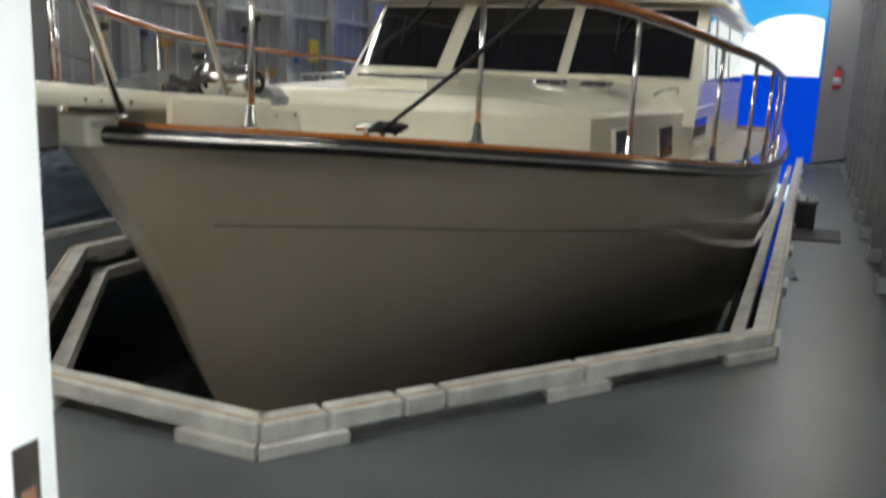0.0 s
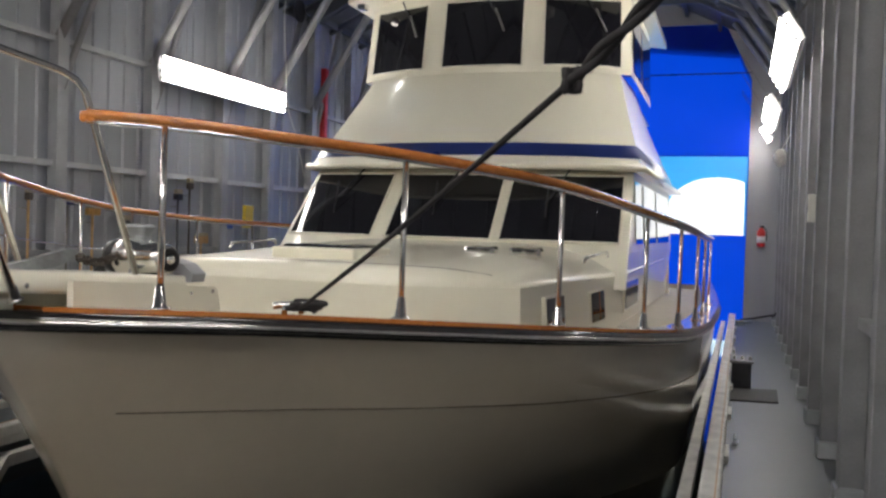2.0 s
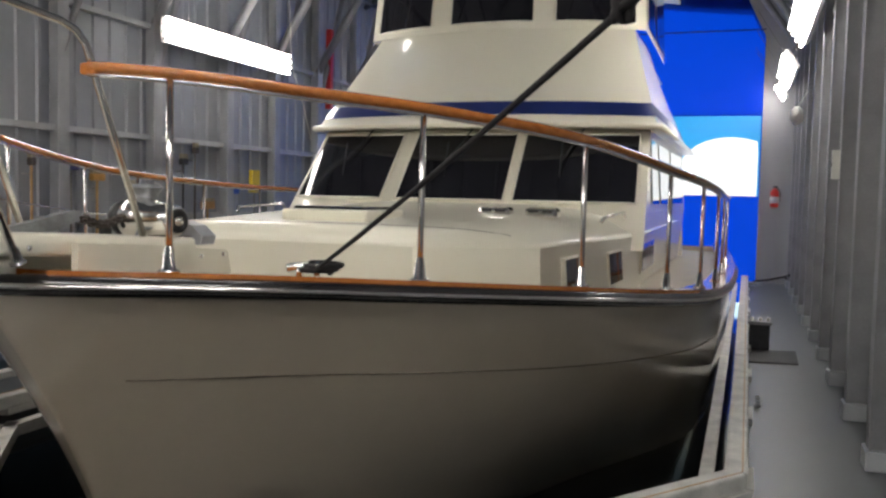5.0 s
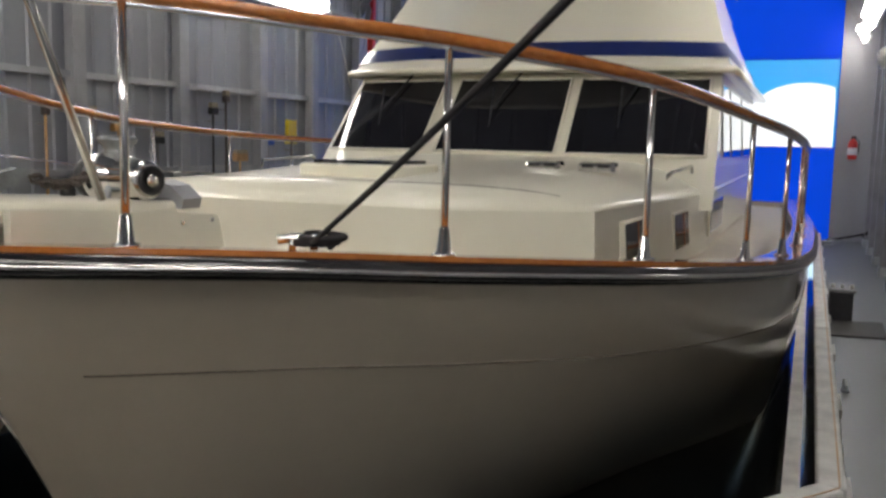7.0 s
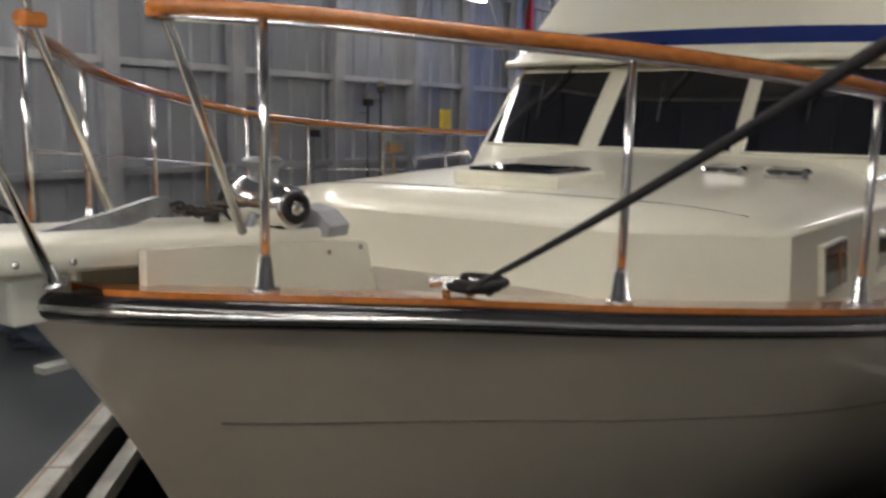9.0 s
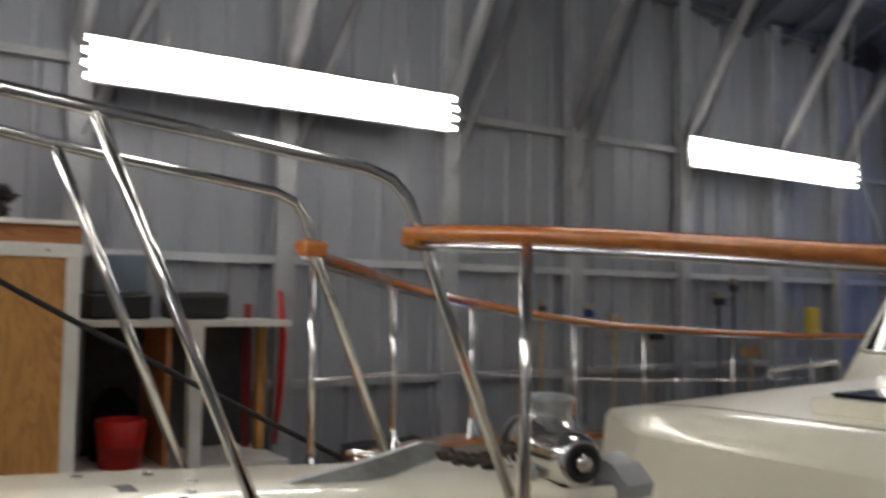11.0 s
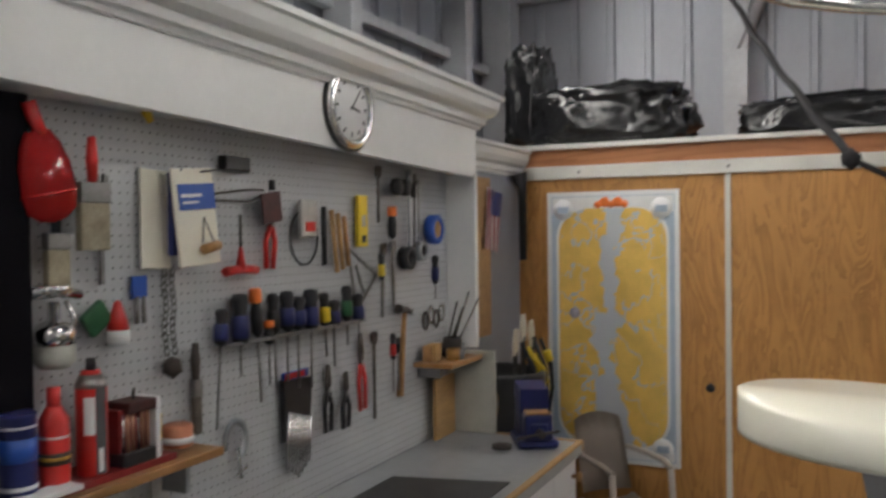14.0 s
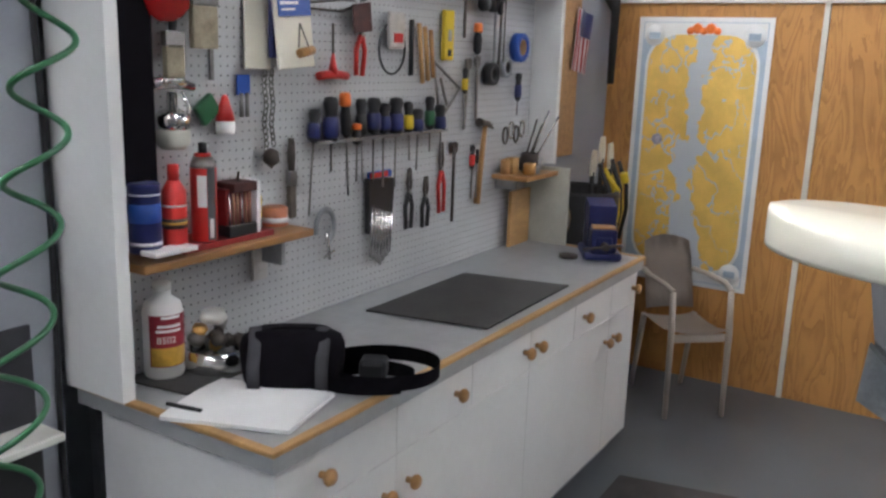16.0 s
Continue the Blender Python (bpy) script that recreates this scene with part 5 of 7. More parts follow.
def build_bench():
    units = [(-2.02, -2.455, (-2.15,), -2.40), (-2.455, -3.235, (-2.75, -3.19), -2.51), (-3.235, -3.975, (-3.28, -3.69), -3.93), (-3.975, -4.27, (-4.22,), -4.02)]
    for x1, x0, pulls, door_x in units:
        t = thing("base_cabinet", "white painted base cabinet with wooden knobs under the bench", "cabinet", "bench cabinets")
        part("body", boxed(x0 + 0.002, 0.64, 0.10, x1 - 0.002, BENCH_Y - 0.045, 0.848), "white", t)
        part("plinth", boxed(x0 + 0.002, 0.68, 0.0, x1 - 0.002, BENCH_Y - 0.09, 0.098), "wallgrey", t, "recessed grey plinth")
        cuts = [x1, *[x1 + (x0 - x1) * k / len(pulls) for k in range(1, len(pulls))], x0]
        for (b, a), px in zip(zip(cuts, cuts[1:]), pulls):
            d = part("drawer_front", boxed(a + 0.001, BENCH_Y - 0.043, 0.70, b - 0.001, BENCH_Y - 0.02, 0.847, 0.0015), "white", t)
            knob(d, px, 0.772)
        dd = part("door", boxed(x0 + 0.001, BENCH_Y - 0.043, 0.105, x1 - 0.001, BENCH_Y - 0.02, 0.698, 0.0015), "white", t)
        knob(dd, door_x, 0.605)
    part_end = solid("bench_end_panel", boxed(-2.019, 0.62, 0.0, -1.99, BENCH_Y - 0.016, 0.849, 0.003), "white", "white painted end panel of the workbench", "panel")
    t = thing("worktop", "grey laminate worktop with a worn oak edging", "worktop")
    part("top", boxed(BX0 + 0.01, PEG_Y, 0.857, -1.994, BENCH_Y - 0.0205, 0.897), "laminate", t)
    part("edging", boxed(BX0 + 0.01, BENCH_Y - 0.02, 0.888, -1.993, BENCH_Y + 0.004, 0.901, 0.003), "wood", t, "worn oak edge strip")
    part("edging", boxed(-1.993, PEG_Y - 0.06, 0.888, -1.968, BENCH_Y + 0.004, 0.901, 0.003), "wood", t, "worn oak edge strip")
    part("edging", boxed(BX0 - 0.012, PEG_Y, 0.86, BX0 + 0.01, BENCH_Y + 0.004, 0.901, 0.003), "wood", t, "worn oak edge strip")
    part("apron", boxed(BX0 + 0.01, BENCH_Y - 0.019, 0.85, -1.99, BENCH_Y + 0.002, 0.887), "laminate", t)
    part("apron", boxed(-1.989, PEG_Y - 0.06, 0.85, -1.97, BENCH_Y + 0.002, 0.887), "laminate", t)
    # surround with header and cornice
    s = thing("bench_surround", "white painted surround with deep header and moulded cornice round the pegboard", "surround")
    part("side_panel", boxed(-1.99, PEG_Y - 0.08, 0.9, -1.955, FRONT_Y + 0.004, 2.05), "white", s)
    part("side_panel", boxed(BX0 - 0.02, PEG_Y - 0.08, 1.26, BX0 + 0.012, FRONT_Y + 0.004, 2.0), "white", s)
    xz = Matrix(((1, 0, 0, 0), (0, 0, 1, 0), (0, 1, 0, 0), (0, 0, 0, 1)))
    part("header", prism([(BX0 - 0.02, 1.983), (-1.6, 2.064), (-1.6, 2.3), (BX0 - 0.02, 2.3)], FRONT_Y - 0.02, FRONT_Y, None, xz), "white", s)
    part("soffit", boxed(BX0 - 0.02, PEG_Y - 0.08, 2.052, -1.6, FRONT_Y - 0.021, 2.07), "white", s)
    prof = [(0.0, 2.19), (0.012, 2.19), (0.016, 2.205), (0.03, 2.21), (0.034, 2.235), (0.06, 2.25), (0.075, 2.275), (0.08, 2.31), (0.095, 2.315), (0.095, 2.335), (0.0, 2.335)]
    rows = [[Vector((-1.5, FRONT_Y + d, z + 0.05)) for d, z in prof], [Vector((BX0 - 0.03 - d, FRONT_Y + d, z)) for d, z in prof], [Vector((BX0 - 0.03 - d, 0.4, z)) for d, z in prof]]
    part("cornice", grid_mesh(rows, None, False), "white", s, "moulded white cornice")
    rows = [[Vector((BX0 - 0.03, 0.56 + d * 0.8, z - 0.14)) for d, z in prof], [Vector((-5.36, 0.56 + d * 0.8, z - 0.14)) for d, z in prof]]
    part("lower_cornice", grid_mesh(rows, None, False), "white", s, "lower return of the cornice")
    part("shelf_top", boxed(BX0 - 0.03, 0.0, 2.3, -1.5, FRONT_Y, 2.33), "white", s)
    solid("pegboard", boxed(BX0 + 0.012, PEG_Y - 0.02, 0.9, -1.99, PEG_Y, 2.05), "peg", "pale grey painted pegboard covered with hand tools", "pegboard")
    structure("bay_wall", boxed(-5.36, 0.5, 0.0, BX0 - 0.022, 0.56, 2.16), "wallgrey", "grey painted wall beside the bench", "wall")


def build_closet():
    """Plywood storage box with white battens."""
    X = -5.37
    t = tagged(new("storage_wall"), "varnished plywood partition with white battens and band", "partition", kind="structure")
    for y0, y1 in ((0.5, 1.64), (1.669, 2.79)):
        part("panel", boxed(X - 0.02, y0, 0.0, X, y1, 2.03), "ply", t)
    part("batten", boxed(X - 0.018, 1.641, 0.0, X + 0.01, 1.668, 2.03, 0.002), "trim", t)
    part("corner_batten", boxed(X - 0.07, 2.79, 0.0, X + 0.014, 2.86, 2.03, 0.003), "trim", t)
    part("top_band", boxed(X - 0.02, 0.45, 2.1, X + 0.004, 2.86, 2.19), "plyband", t)
    part("rail", boxed(X - 0.02, 0.45, 2.03, X + 0.016, 2.86, 2.1, 0.003), "trim", t)
    part("top_edge", boxed(X - 0.1, 0.3, 2.19, X + 0.03, 2.9, 2.215, 0.003), "trim", t)
    part("deck", boxed(WEST + 0.1, 0.0, 2.16, X - 0.1, 2.86, 2.19), "plyband", t)
    part("end_panel", boxed(WEST + 0.1, 2.83, 0.0, X - 0.07, 2.85, 2.16), "ply", t)
    for y in (0.9, 1.66, 2.2, 2.7):
        part("screw", lathe([(0.008, 0), (0.006, 0.003), (0, 0.003)], 8, Matrix.Translation((X + 0.016, y, 2.065)) @ Matrix.Rotation(radians(90), 4, "Y")), "oldtool", t)
    part("finger_hole", lathe([(0.022, 0), (0.022, 0.003), (0, 0.003)], 16, Matrix.Translation((X, 1.566, 0.955)) @ Matrix.Rotation(radians(90), 4, "Y")), "black", t, "dark finger hole")


def build_chart():
    c = thing("wall_chart", "large ochre and blue-grey sea chart poster pinned on plywood", "poster", at=pose(-5.366, 1.07, 1.245))
    part("sheet", boxed(0, -0.35, -0.715, 0.002, 0.35, 0.715), "paper", c)
    part("margin", boxed(0.002, -0.325, -0.69, 0.0035, 0.325, 0.69), "chart_edge", c)
    part("title_band", boxed(0.0036, -0.32, 0.6, 0.0041, 0.32, 0.686), "paper", c)
    part("foot_band", boxed(0.0036, -0.32, -0.686, 0.0041, 0.32, -0.63), "paper", c)

    def rounded(hw, hh, r):
        pts = []
        for cx, cy, a0 in ((hw - r, hh - r, 0), (-hw + r, hh - r, 90), (-hw + r, -hh + r, 180), (hw - r, -hh + r, 270)):
            for k in range(7):
                a = radians(a0 + 15 * k)
                pts.append((cx + r * math.cos(a), cy + r * math.sin(a)))
        return pts
    turn = Matrix(((0, 0, 1, 0), (1, 0, 0, 0), (0, 1, 0, 0), (0, 0, 0, 1)))
    part("inner_border", prism(rounded(0.3, 0.64, 0.17), 0.0035, 0.0045, None, turn), "paper", c)
    part("chart_face", prism(rounded(0.285, 0.625, 0.16), 0.0045, 0.0055, None, turn), "chart", c)
    for y, z in ((-0.26, 0.62), (0.26, 0.62), (0.26, -0.62)):
        part("roundel", lathe([(0.055, 0), (0.055, 0.002), (0, 0.002)], 24, Matrix.Translation((0.0045, y, z)) @ Matrix.Rotation(radians(90), 4, "Y")), "paper", c)
        part("roundel_art", boxed(0.006, y - 0.03, z - 0.02, 0.0072, y + 0.03, z + 0.015), "chart_edge", c)
    for k in range(5):
        part("title_scroll", lathe([(0.02 + 0.008 * (k % 2), 0), (0.02, 0.0015), (0, 0.0015)], 10, Matrix.Translation((0.006, -0.07 + 0.035 * k, 0.645 + 0.012 * (k % 2))) @ Matrix.Rotation(radians(90), 4, "Y")), "orange", c)
    part("compass_rose", lathe([(0.03, 0), (0.028, 0.001), (0, 0.001)], 16, Matrix.Translation((0.0055, -0.2, 0.07)) @ Matrix.Rotation(radians(90), 4, "Y")), "rose", c)


def build_clock():
    c = thing("wall_clock", "round wall clock with polished dark chrome rim", "clock", at=pose(-3.26, FRONT_Y, 2.15, 90, 0, 180))
    part("rim", lathe([(0.10, 0.0), (0.13, 0.003), (0.136, 0.012), (0.13, 0.024), (0.114, 0.028), (0.103, 0.021), (0.1, 0.0)], 36), "chrome", c, "polished chrome rim")
    part("back_ring", lathe([(0.14, 0.0), (0.141, 0.012), (0.13, 0.014), (0.0, 0.014)], 36), "black", c)
    part("face", lathe([(0.104, 0.014), (0.104, 0.017), (0, 0.017)], 36), "paper", c, "white clock face")
    for k in range(12):
        a = radians(30 * k)
        part("hour_mark", boxed(-0.004, 0.078, 0.0172, 0.004, 0.094, 0.0185, m=Matrix.Rotation(a, 4, "Z")), "black", c)
    part("hour_hand", boxed(-0.004, -0.01, 0.019, 0.004, 0.05, 0.02, m=Matrix.Rotation(radians(-100), 4, "Z")), "black", c)
    part("minute_hand", boxed(-0.003, -0.012, 0.021, 0.003, 0.08, 0.022, m=Matrix.Rotation(radians(-40), 4, "Z")), "black", c)


def build_chair():
    c = thing("armchair", "taupe moulded plastic armchair in front of plywood", "chair", at=pose(-4.97, 1.22, 0, 0, 0, -48) @ Matrix.Diagonal((0.76, 0.84, 1, 1)))
    # local: front is +y
    rows = []
    for i in range(7):
        u = -1 + i / 3
        rows.append([Vector((u * 0.19, v, 0.43 + 0.015 * u * u + (0.012 if v > 0.15 else 0) - 0.02 * math.cos(v * 5))) for v in (-0.2, -0.1, 0, 0.1, 0.2, 0.235)])
    bm = grid_mesh(rows)
    bmesh.ops.solidify(bm, geom=bm.faces[:], thickness=0.018)
    part("seat", bm, "taupe", c)
    rows = []
    for i in range(9):
        u = -1 + i / 4
        rows.append([Vector((u * (0.175 - 0.03 * max(0, s - 0.75)), -0.2 - 0.13 * s - 0.03 * (1 - u * u), 0.46 + 0.37 * s - 0.03 * u * u * s)) for s in (0, 0.25, 0.5, 0.75, 1)])
    bm = grid_mesh(rows)
    bmesh.ops.solidify(bm, geom=bm.faces[:], thickness=0.016)
    part("backrest", bm, "taupe", c)
    for sx in (-1, 1):
        part("leg", sweep(bm_new(), [(sx * 0.2, 0.24, 0.0), (sx * 0.2, 0.225, 0.43), (sx * 0.2, 0.2, 0.64)], 0.02, 8, radii=[0.016, 0.022, 0.02]), "taupe", c)
        part("leg", sweep(bm_new(), [(sx * 0.19, -0.3, 0.0), (sx * 0.185, -0.2, 0.43)], 0.02, 8, radii=[0.016, 0.022]), "taupe", c)
        part("arm", sweep(bm_new(), [(sx * 0.2, 0.2, 0.64), (sx * 0.215, 0.1, 0.66), (sx * 0.215, -0.12, 0.66), (sx * 0.18, -0.26, 0.66)], 0.022, 8, flat=0.6), "taupe", c)
    part("apron", boxed(-0.18, 0.2, 0.385, 0.18, 0.225, 0.43, 0.01), "taupe", c)


# ---- tools ----
TY = PEG_Y + 0.012


def hook(t, x, z, d=0.05):
    part("hook", sweep(bm_new(), [(x, -0.015, z), (x, d, z), (x, d + 0.006, z + 0.012)], 0.0025, 5), "tool", t)


def screwdriver(x, z, handle, L=0.16, hl=0.1, r=0.014, blade="tool"):
    t = thing("screwdriver", "screwdriver with %s handle hanging in a pegboard rack" % handle, "screwdriver", "rack screwdrivers", pose(x, PEG_Y + 0.035, z))
    mt = {"blue and black": "navy", "black": "black", "orange": "orange", "yellow": "yellow", "red": "red", "green": "hose"}[handle]
    part("handle", lathe([(0.006, -hl), (r * 0.9, -hl * 0.9), (r, -hl * 0.5), (r * 0.75, -hl * 0.35), (r, -hl * 0.15), (r * 0.8, -0.004), (0, 0)], 10), "black", t)
    band = (-0.3, 0.0) if handle == "orange" else (-0.85, -0.4)
    part("grip", lathe([(r * 0.92, hl * band[0]), (r * 1.06, hl * (band[0] + 0.05)), (r * 1.02, hl * (band[1] - 0.06)), (r * 0.8, hl * band[1])], 10), mt, t, "%s grip" % handle)
    part("blade", rod((0, 0, -hl), (0, 0, -hl - L), 0.0035, 6), blade, t)
    return t


def pliers(x, z, L, grip, label, a=0.0):
    t = thing("pliers", label, "pliers", "pegboard tools", pose(x, TY, z, 0, a, 0))
    for s in (-1, 1):
        part("jaw", sweep(bm_new(), [(s * 0.004, 0.006, 0), (s * 0.012, 0.006, -0.25 * L), (s * 0.003, 0.006, -0.4 * L)], 0.006, 6), "oldtool", t)
        part("grip", sweep(bm_new(), [(-s * 0.004, 0.006, -0.4 * L), (-s * 0.022, 0.006, -0.62 * L), (-s * 0.016, 0.006, -L)], 0.008, 8), grip, t)
    part("pivot", lathe([(0.009, 0), (0.008, 0.006), (0, 0.006)], 10, Matrix.Translation((0, 0.008, -0.38 * L)) @ Matrix.Rotation(radians(-90), 4, "X")), "tool", t)
    return t


def paint_brush(x, z, L, w, handle, bristles, label, a=0.0, y=TY):
    t = thing("paint_brush", label, "paint brush", "pegboard tools", pose(x, y, z, 0, a, 0))
    part("handle", sweep(bm_new(), [(0, 0.01, 0), (0, 0.01, -0.2 * L), (0, 0.01, -0.4 * L)], 0.012, 8, radii=[0.009, 0.013, 0.01]), handle, t)
    part("ferrule", boxed(-w / 2, 0.0, -0.58 * L, w / 2, 0.022, -0.4 * L, 0.003), "tool", t)
    part("bristles", boxed(-w / 2 * 0.97, 0.001, -L, w / 2 * 0.97, 0.02, -0.58 * L, 0.004), bristles, t)
    return t


def wrench(x, z, L, label, a=0.0, mt="tool", y=TY):
    t = thing("spanner", label, "spanner", "pegboard tools", pose(x, y, z, 0, a, 0))
    part("shaft", boxed(-0.007, 0.0, -L, 0.007, 0.008, 0, 0.002), mt, t)
    part("head", prism([(-0.018, 0), (-0.02, 0.03), (-0.007, 0.035), (-0.006, 0.015), (0.006, 0.015), (0.007, 0.035), (0.02, 0.03), (0.018, 0), (0, -0.012)], 0, 0.01, None, Matrix(((1, 0, 0, 0), (0, 0, 1, 0), (0, 1, 0, 0), (0, 0, 0, 1)))), mt, t)
    return t


def build_tools():
    # rack of screwdrivers
    rk = thing("tool_rack", "thin metal screwdriver rack on the pegboard", "tool rack")
    part("bar", boxed(-3.5, PEG_Y, 1.452, -2.75, PEG_Y + 0.05, 1.455), "galv", rk)
    part("lip", boxed(-3.5, PEG_Y + 0.05, 1.445, -2.75, PEG_Y + 0.052, 1.455), "galv", rk)
    kinds = ["blue and black", "blue and black", "orange", "black", "blue and black", "blue and black", "blue and black", "yellow", "blue and black", "green", "blue and black"]
    rng = random.Random(4)
    for k, h in enumerate(kinds):
        x = -2.765 - k * 0.0705 - rng.uniform(-0.012, 0.012)
        top = 1.585 - 0.002 * k + rng.uniform(-0.035, 0.01) + (0.045 if h == "orange" else 0)
        hl = top - 1.46 + rng.uniform(0.0, 0.025)
        r = rng.uniform(0.018, 0.025) * (1.1 if h == "blue and black" else 0.95)
        s = screwdriver(x, top, h, rng.uniform(0.05, 0.2) if k else 0.22, hl, r)
        s.matrix_basis = s.matrix_basis @ Matrix.Rotation(radians(rng.uniform(-6, 6)), 4, "Y")
    screwdriver(-2.965, 1.5, "orange", 0.12, 0.07, 0.016)
    # nut drivers and pliers below
    w = thing("spanner_roll", "black plastic holder with a set of combination spanners", "spanner set", "pegboard tools", pose(-3.12, TY, 1.3))
    part("holder", prism([(-0.07, 0), (0.08, 0.01), (0.075, -0.18), (-0.05, -0.2)], 0.0, 0.02, None, Matrix(((1, 0, 0, 0), (0, 0, 1, 0), (0, 1, 0, 0), (0, 0, 0, 1)))), "black", w)
    part("hang_tab", boxed(-0.06, 0.0, 0.005, 0.07, 0.014, 0.03, 0.004), "blue", w)
    part("tab_strip", boxed(-0.03, 0.015, 0.01, 0.07, 0.018, 0.028), "red", w)
    for k in range(7):
        a = -0.045 + 0.018 * k
        part("spanner", sweep(bm_new(), [(a, 0.024, -0.12 + 0.006 * k), (a + 0.01, 0.024, -0.26 - 0.012 * (3 - abs(3 - k)) + 0.0)], 0.006, 6), "chrome", w, "bright steel spanner")
    pliers(-3.3, 1.32, 0.22, "black", "black-handled pliers hanging on pegboard")
    pliers(-3.41, 1.28, 0.19, "black", "small black pliers hanging on pegboard")
    pliers(-3.51, 1.4, 0.27, "red", "long red-handled pliers hanging on pegboard", 3)
    wrench(-3.61, 1.36, 0.28, "long dark steel file hanging on pegboard", 0, "oldtool")
    screwdriver(-3.72, 1.38, "red", 0.12, 0.1, 0.012)
    screwdriver(-3.76, 1.36, "black", 0.14, 0.06, 0.008)
    # hammer
    t = thing("hammer", "old claw hammer with wooden handle on pegboard", "hammer", "pegboard tools", pose(-3.82, TY, 1.45, 0, -8, 0))
    part("handle", sweep(bm_new(), [(0, 0.02, 0.0), (0, 0.02, -0.14), (0, 0.02, -0.32)], 0.013, 8, radii=[0.01, 0.012, 0.015]), "knob", t, "worn wooden handle")
    part("head", sweep(bm_new(), [(-0.07, 0.02, -0.005), (-0.02, 0.02, 0.008), (0.03, 0.02, 0.008), (0.055, 0.02, 0.008)], 0.015, 8, radii=[0.004, 0.014, 0.014, 0.019]), "oldtool", t)
    hook(t, 0, 0.0)
    # hanging kit upper rows
    pliers(-3.01, 1.86, 0.21, "red", "red-handled shears hanging on pegboard", -4)
    t = thing("scraper", "dark scraper blade hanging on pegboard", "scraper", "pegboard tools", pose(-2.975, TY + 0.03, 1.83))
    part("blade", boxed(-0.045, 0, -0.045, 0.05, 0.006, 0.045, 0.003, m=Matrix.Rotation(radians(8), 4, "Y")), "oldred", t)
    part("handle", rod((0, 0.004, 0.05), (0, 0.004, 0.08), 0.01), "black", t)
    t = thing("t_handle_key", "red T-handled hex key on pegboard", "hex key", "pegboard tools", pose(-2.845, TY + 0.02, 1.648))
    part("handle", sweep(bm_new(), [(-0.068, 0, 0.002), (-0.03, 0, 0.006), (0.03, 0, 0.006), (0.068, 0, 0.002)], 0.013, 8), "red", t)
    part("shank", sweep(bm_new(), [(0, 0, 0.008), (0, 0, 0.035), (0, 0, 0.07)], 0.006, 8, radii=[0.017, 0.011, 0.004]), "red", t)
    part("blade", rod((0, 0, 0.06), (0, 0, 0.16), 0.004), "oldtool", t)
    t = thing("wire_coil", "thin black wire hoop hanging on pegboard", "wire coil", "pegboard tools", pose(-3.17, TY, 1.74))
    part("loop", sweep(bm_new(), [(0.075 * math.cos(a), 0.01, 0.085 * math.sin(a)) for a in [i * math.pi / 10 for i in range(20)]], 0.004, 6, closed=True), "black", t)
    part("bag", boxed(-0.05, 0.012, 0.0, 0.04, 0.03, 0.12, 0.008), "clearbag", t, "clear plastic bag with red parts")
    part("parts", boxed(-0.03, 0.03, 0.02, 0.02, 0.034, 0.05, 0.001), "red", t)
    t = solid("marking_pencil", rod((0, 0.01, 0), (0, 0.01, -0.19), 0.009), "black", "black marking rod hanging on pegboard", "rod", "pegboard tools", at=pose(-3.285, TY, 1.84))
    for k in range(3):
        solid("dowel", rod((0, 0.01, 0), (0, 0.01, -0.21 + 0.02 * k), 0.0085), "wood" if k < 2 else "knob", "thin pale wooden dowel hanging on pegboard", "dowel", "pegboard tools", at=pose(-3.33 - 0.032 * k, TY + 0.004 * k, 1.83 - 0.01 * k, 0, 9, 0))
    t = thing("spirit_level", "small yellow plastic spirit level on pegboard", "spirit level", "pegboard tools", pose(-3.525, TY, 1.795))
    part("body", boxed(-0.032, 0, -0.09, 0.032, 0.018, 0.09, 0.004), "yellow", t)
    part("vial", boxed(-0.012, 0.018, -0.02, 0.012, 0.021, 0.02, 0.001), "clearbag", t)
    part("vial", boxed(-0.012, 0.018, -0.075, 0.012, 0.021, -0.05, 0.001), "black", t)
    wrench(-3.62, 1.96, 0.17, "dark adjustable spanner hanging high on pegboard", 0, "oldtool", TY + 0.02)
    wrench(-3.86, 1.96, 0.28, "grey steel clamp bar hanging on pegboard", 0, "galv", TY + 0.02)
    screwdriver(-3.725, 1.85, "orange", 0.13, 0.12, 0.018)
    t = thing("goggles", "black rubber goggles hanging on pegboard", "goggles", "pegboard tools", pose(-3.78, TY + 0.02, 1.925))
    for s in (-1, 1):
        part("lens", lathe([(0.03, 0), (0.033, 0.01), (0.03, 0.03), (0, 0.03)], 14, Matrix.Translation((s * 0.035, 0, 0)) @ Matrix.Rotation(radians(-90), 4, "X")), "black", t)
    # try square and saw
    t = thing("try_square", "steel triangular square hanging on pegboard", "square", "pegboard tools", pose(-3.44, TY, 1.7))
    for p, q in (((0, 0), (-0.19, -0.1)), ((0, 0), (-0.05, -0.22)), ((-0.19, -0.1), (-0.05, -0.22)), ((-0.05, -0.06), (-0.1, -0.16))):
        part("edge", rod((p[0], 0.006, p[1]), (q[0], 0.006, q[1]), 0.006, 5), "tool", t)
    screwdriver(-3.64, 1.68, "yellow", 0.12, 0.1, 0.013)
    wrench(-3.76, 1.69, 0.22, "thin steel punch hanging on pegboard", 2)
    wrench(-3.69, 1.68, 0.24, "thin steel rasp hanging on pegboard", -3)
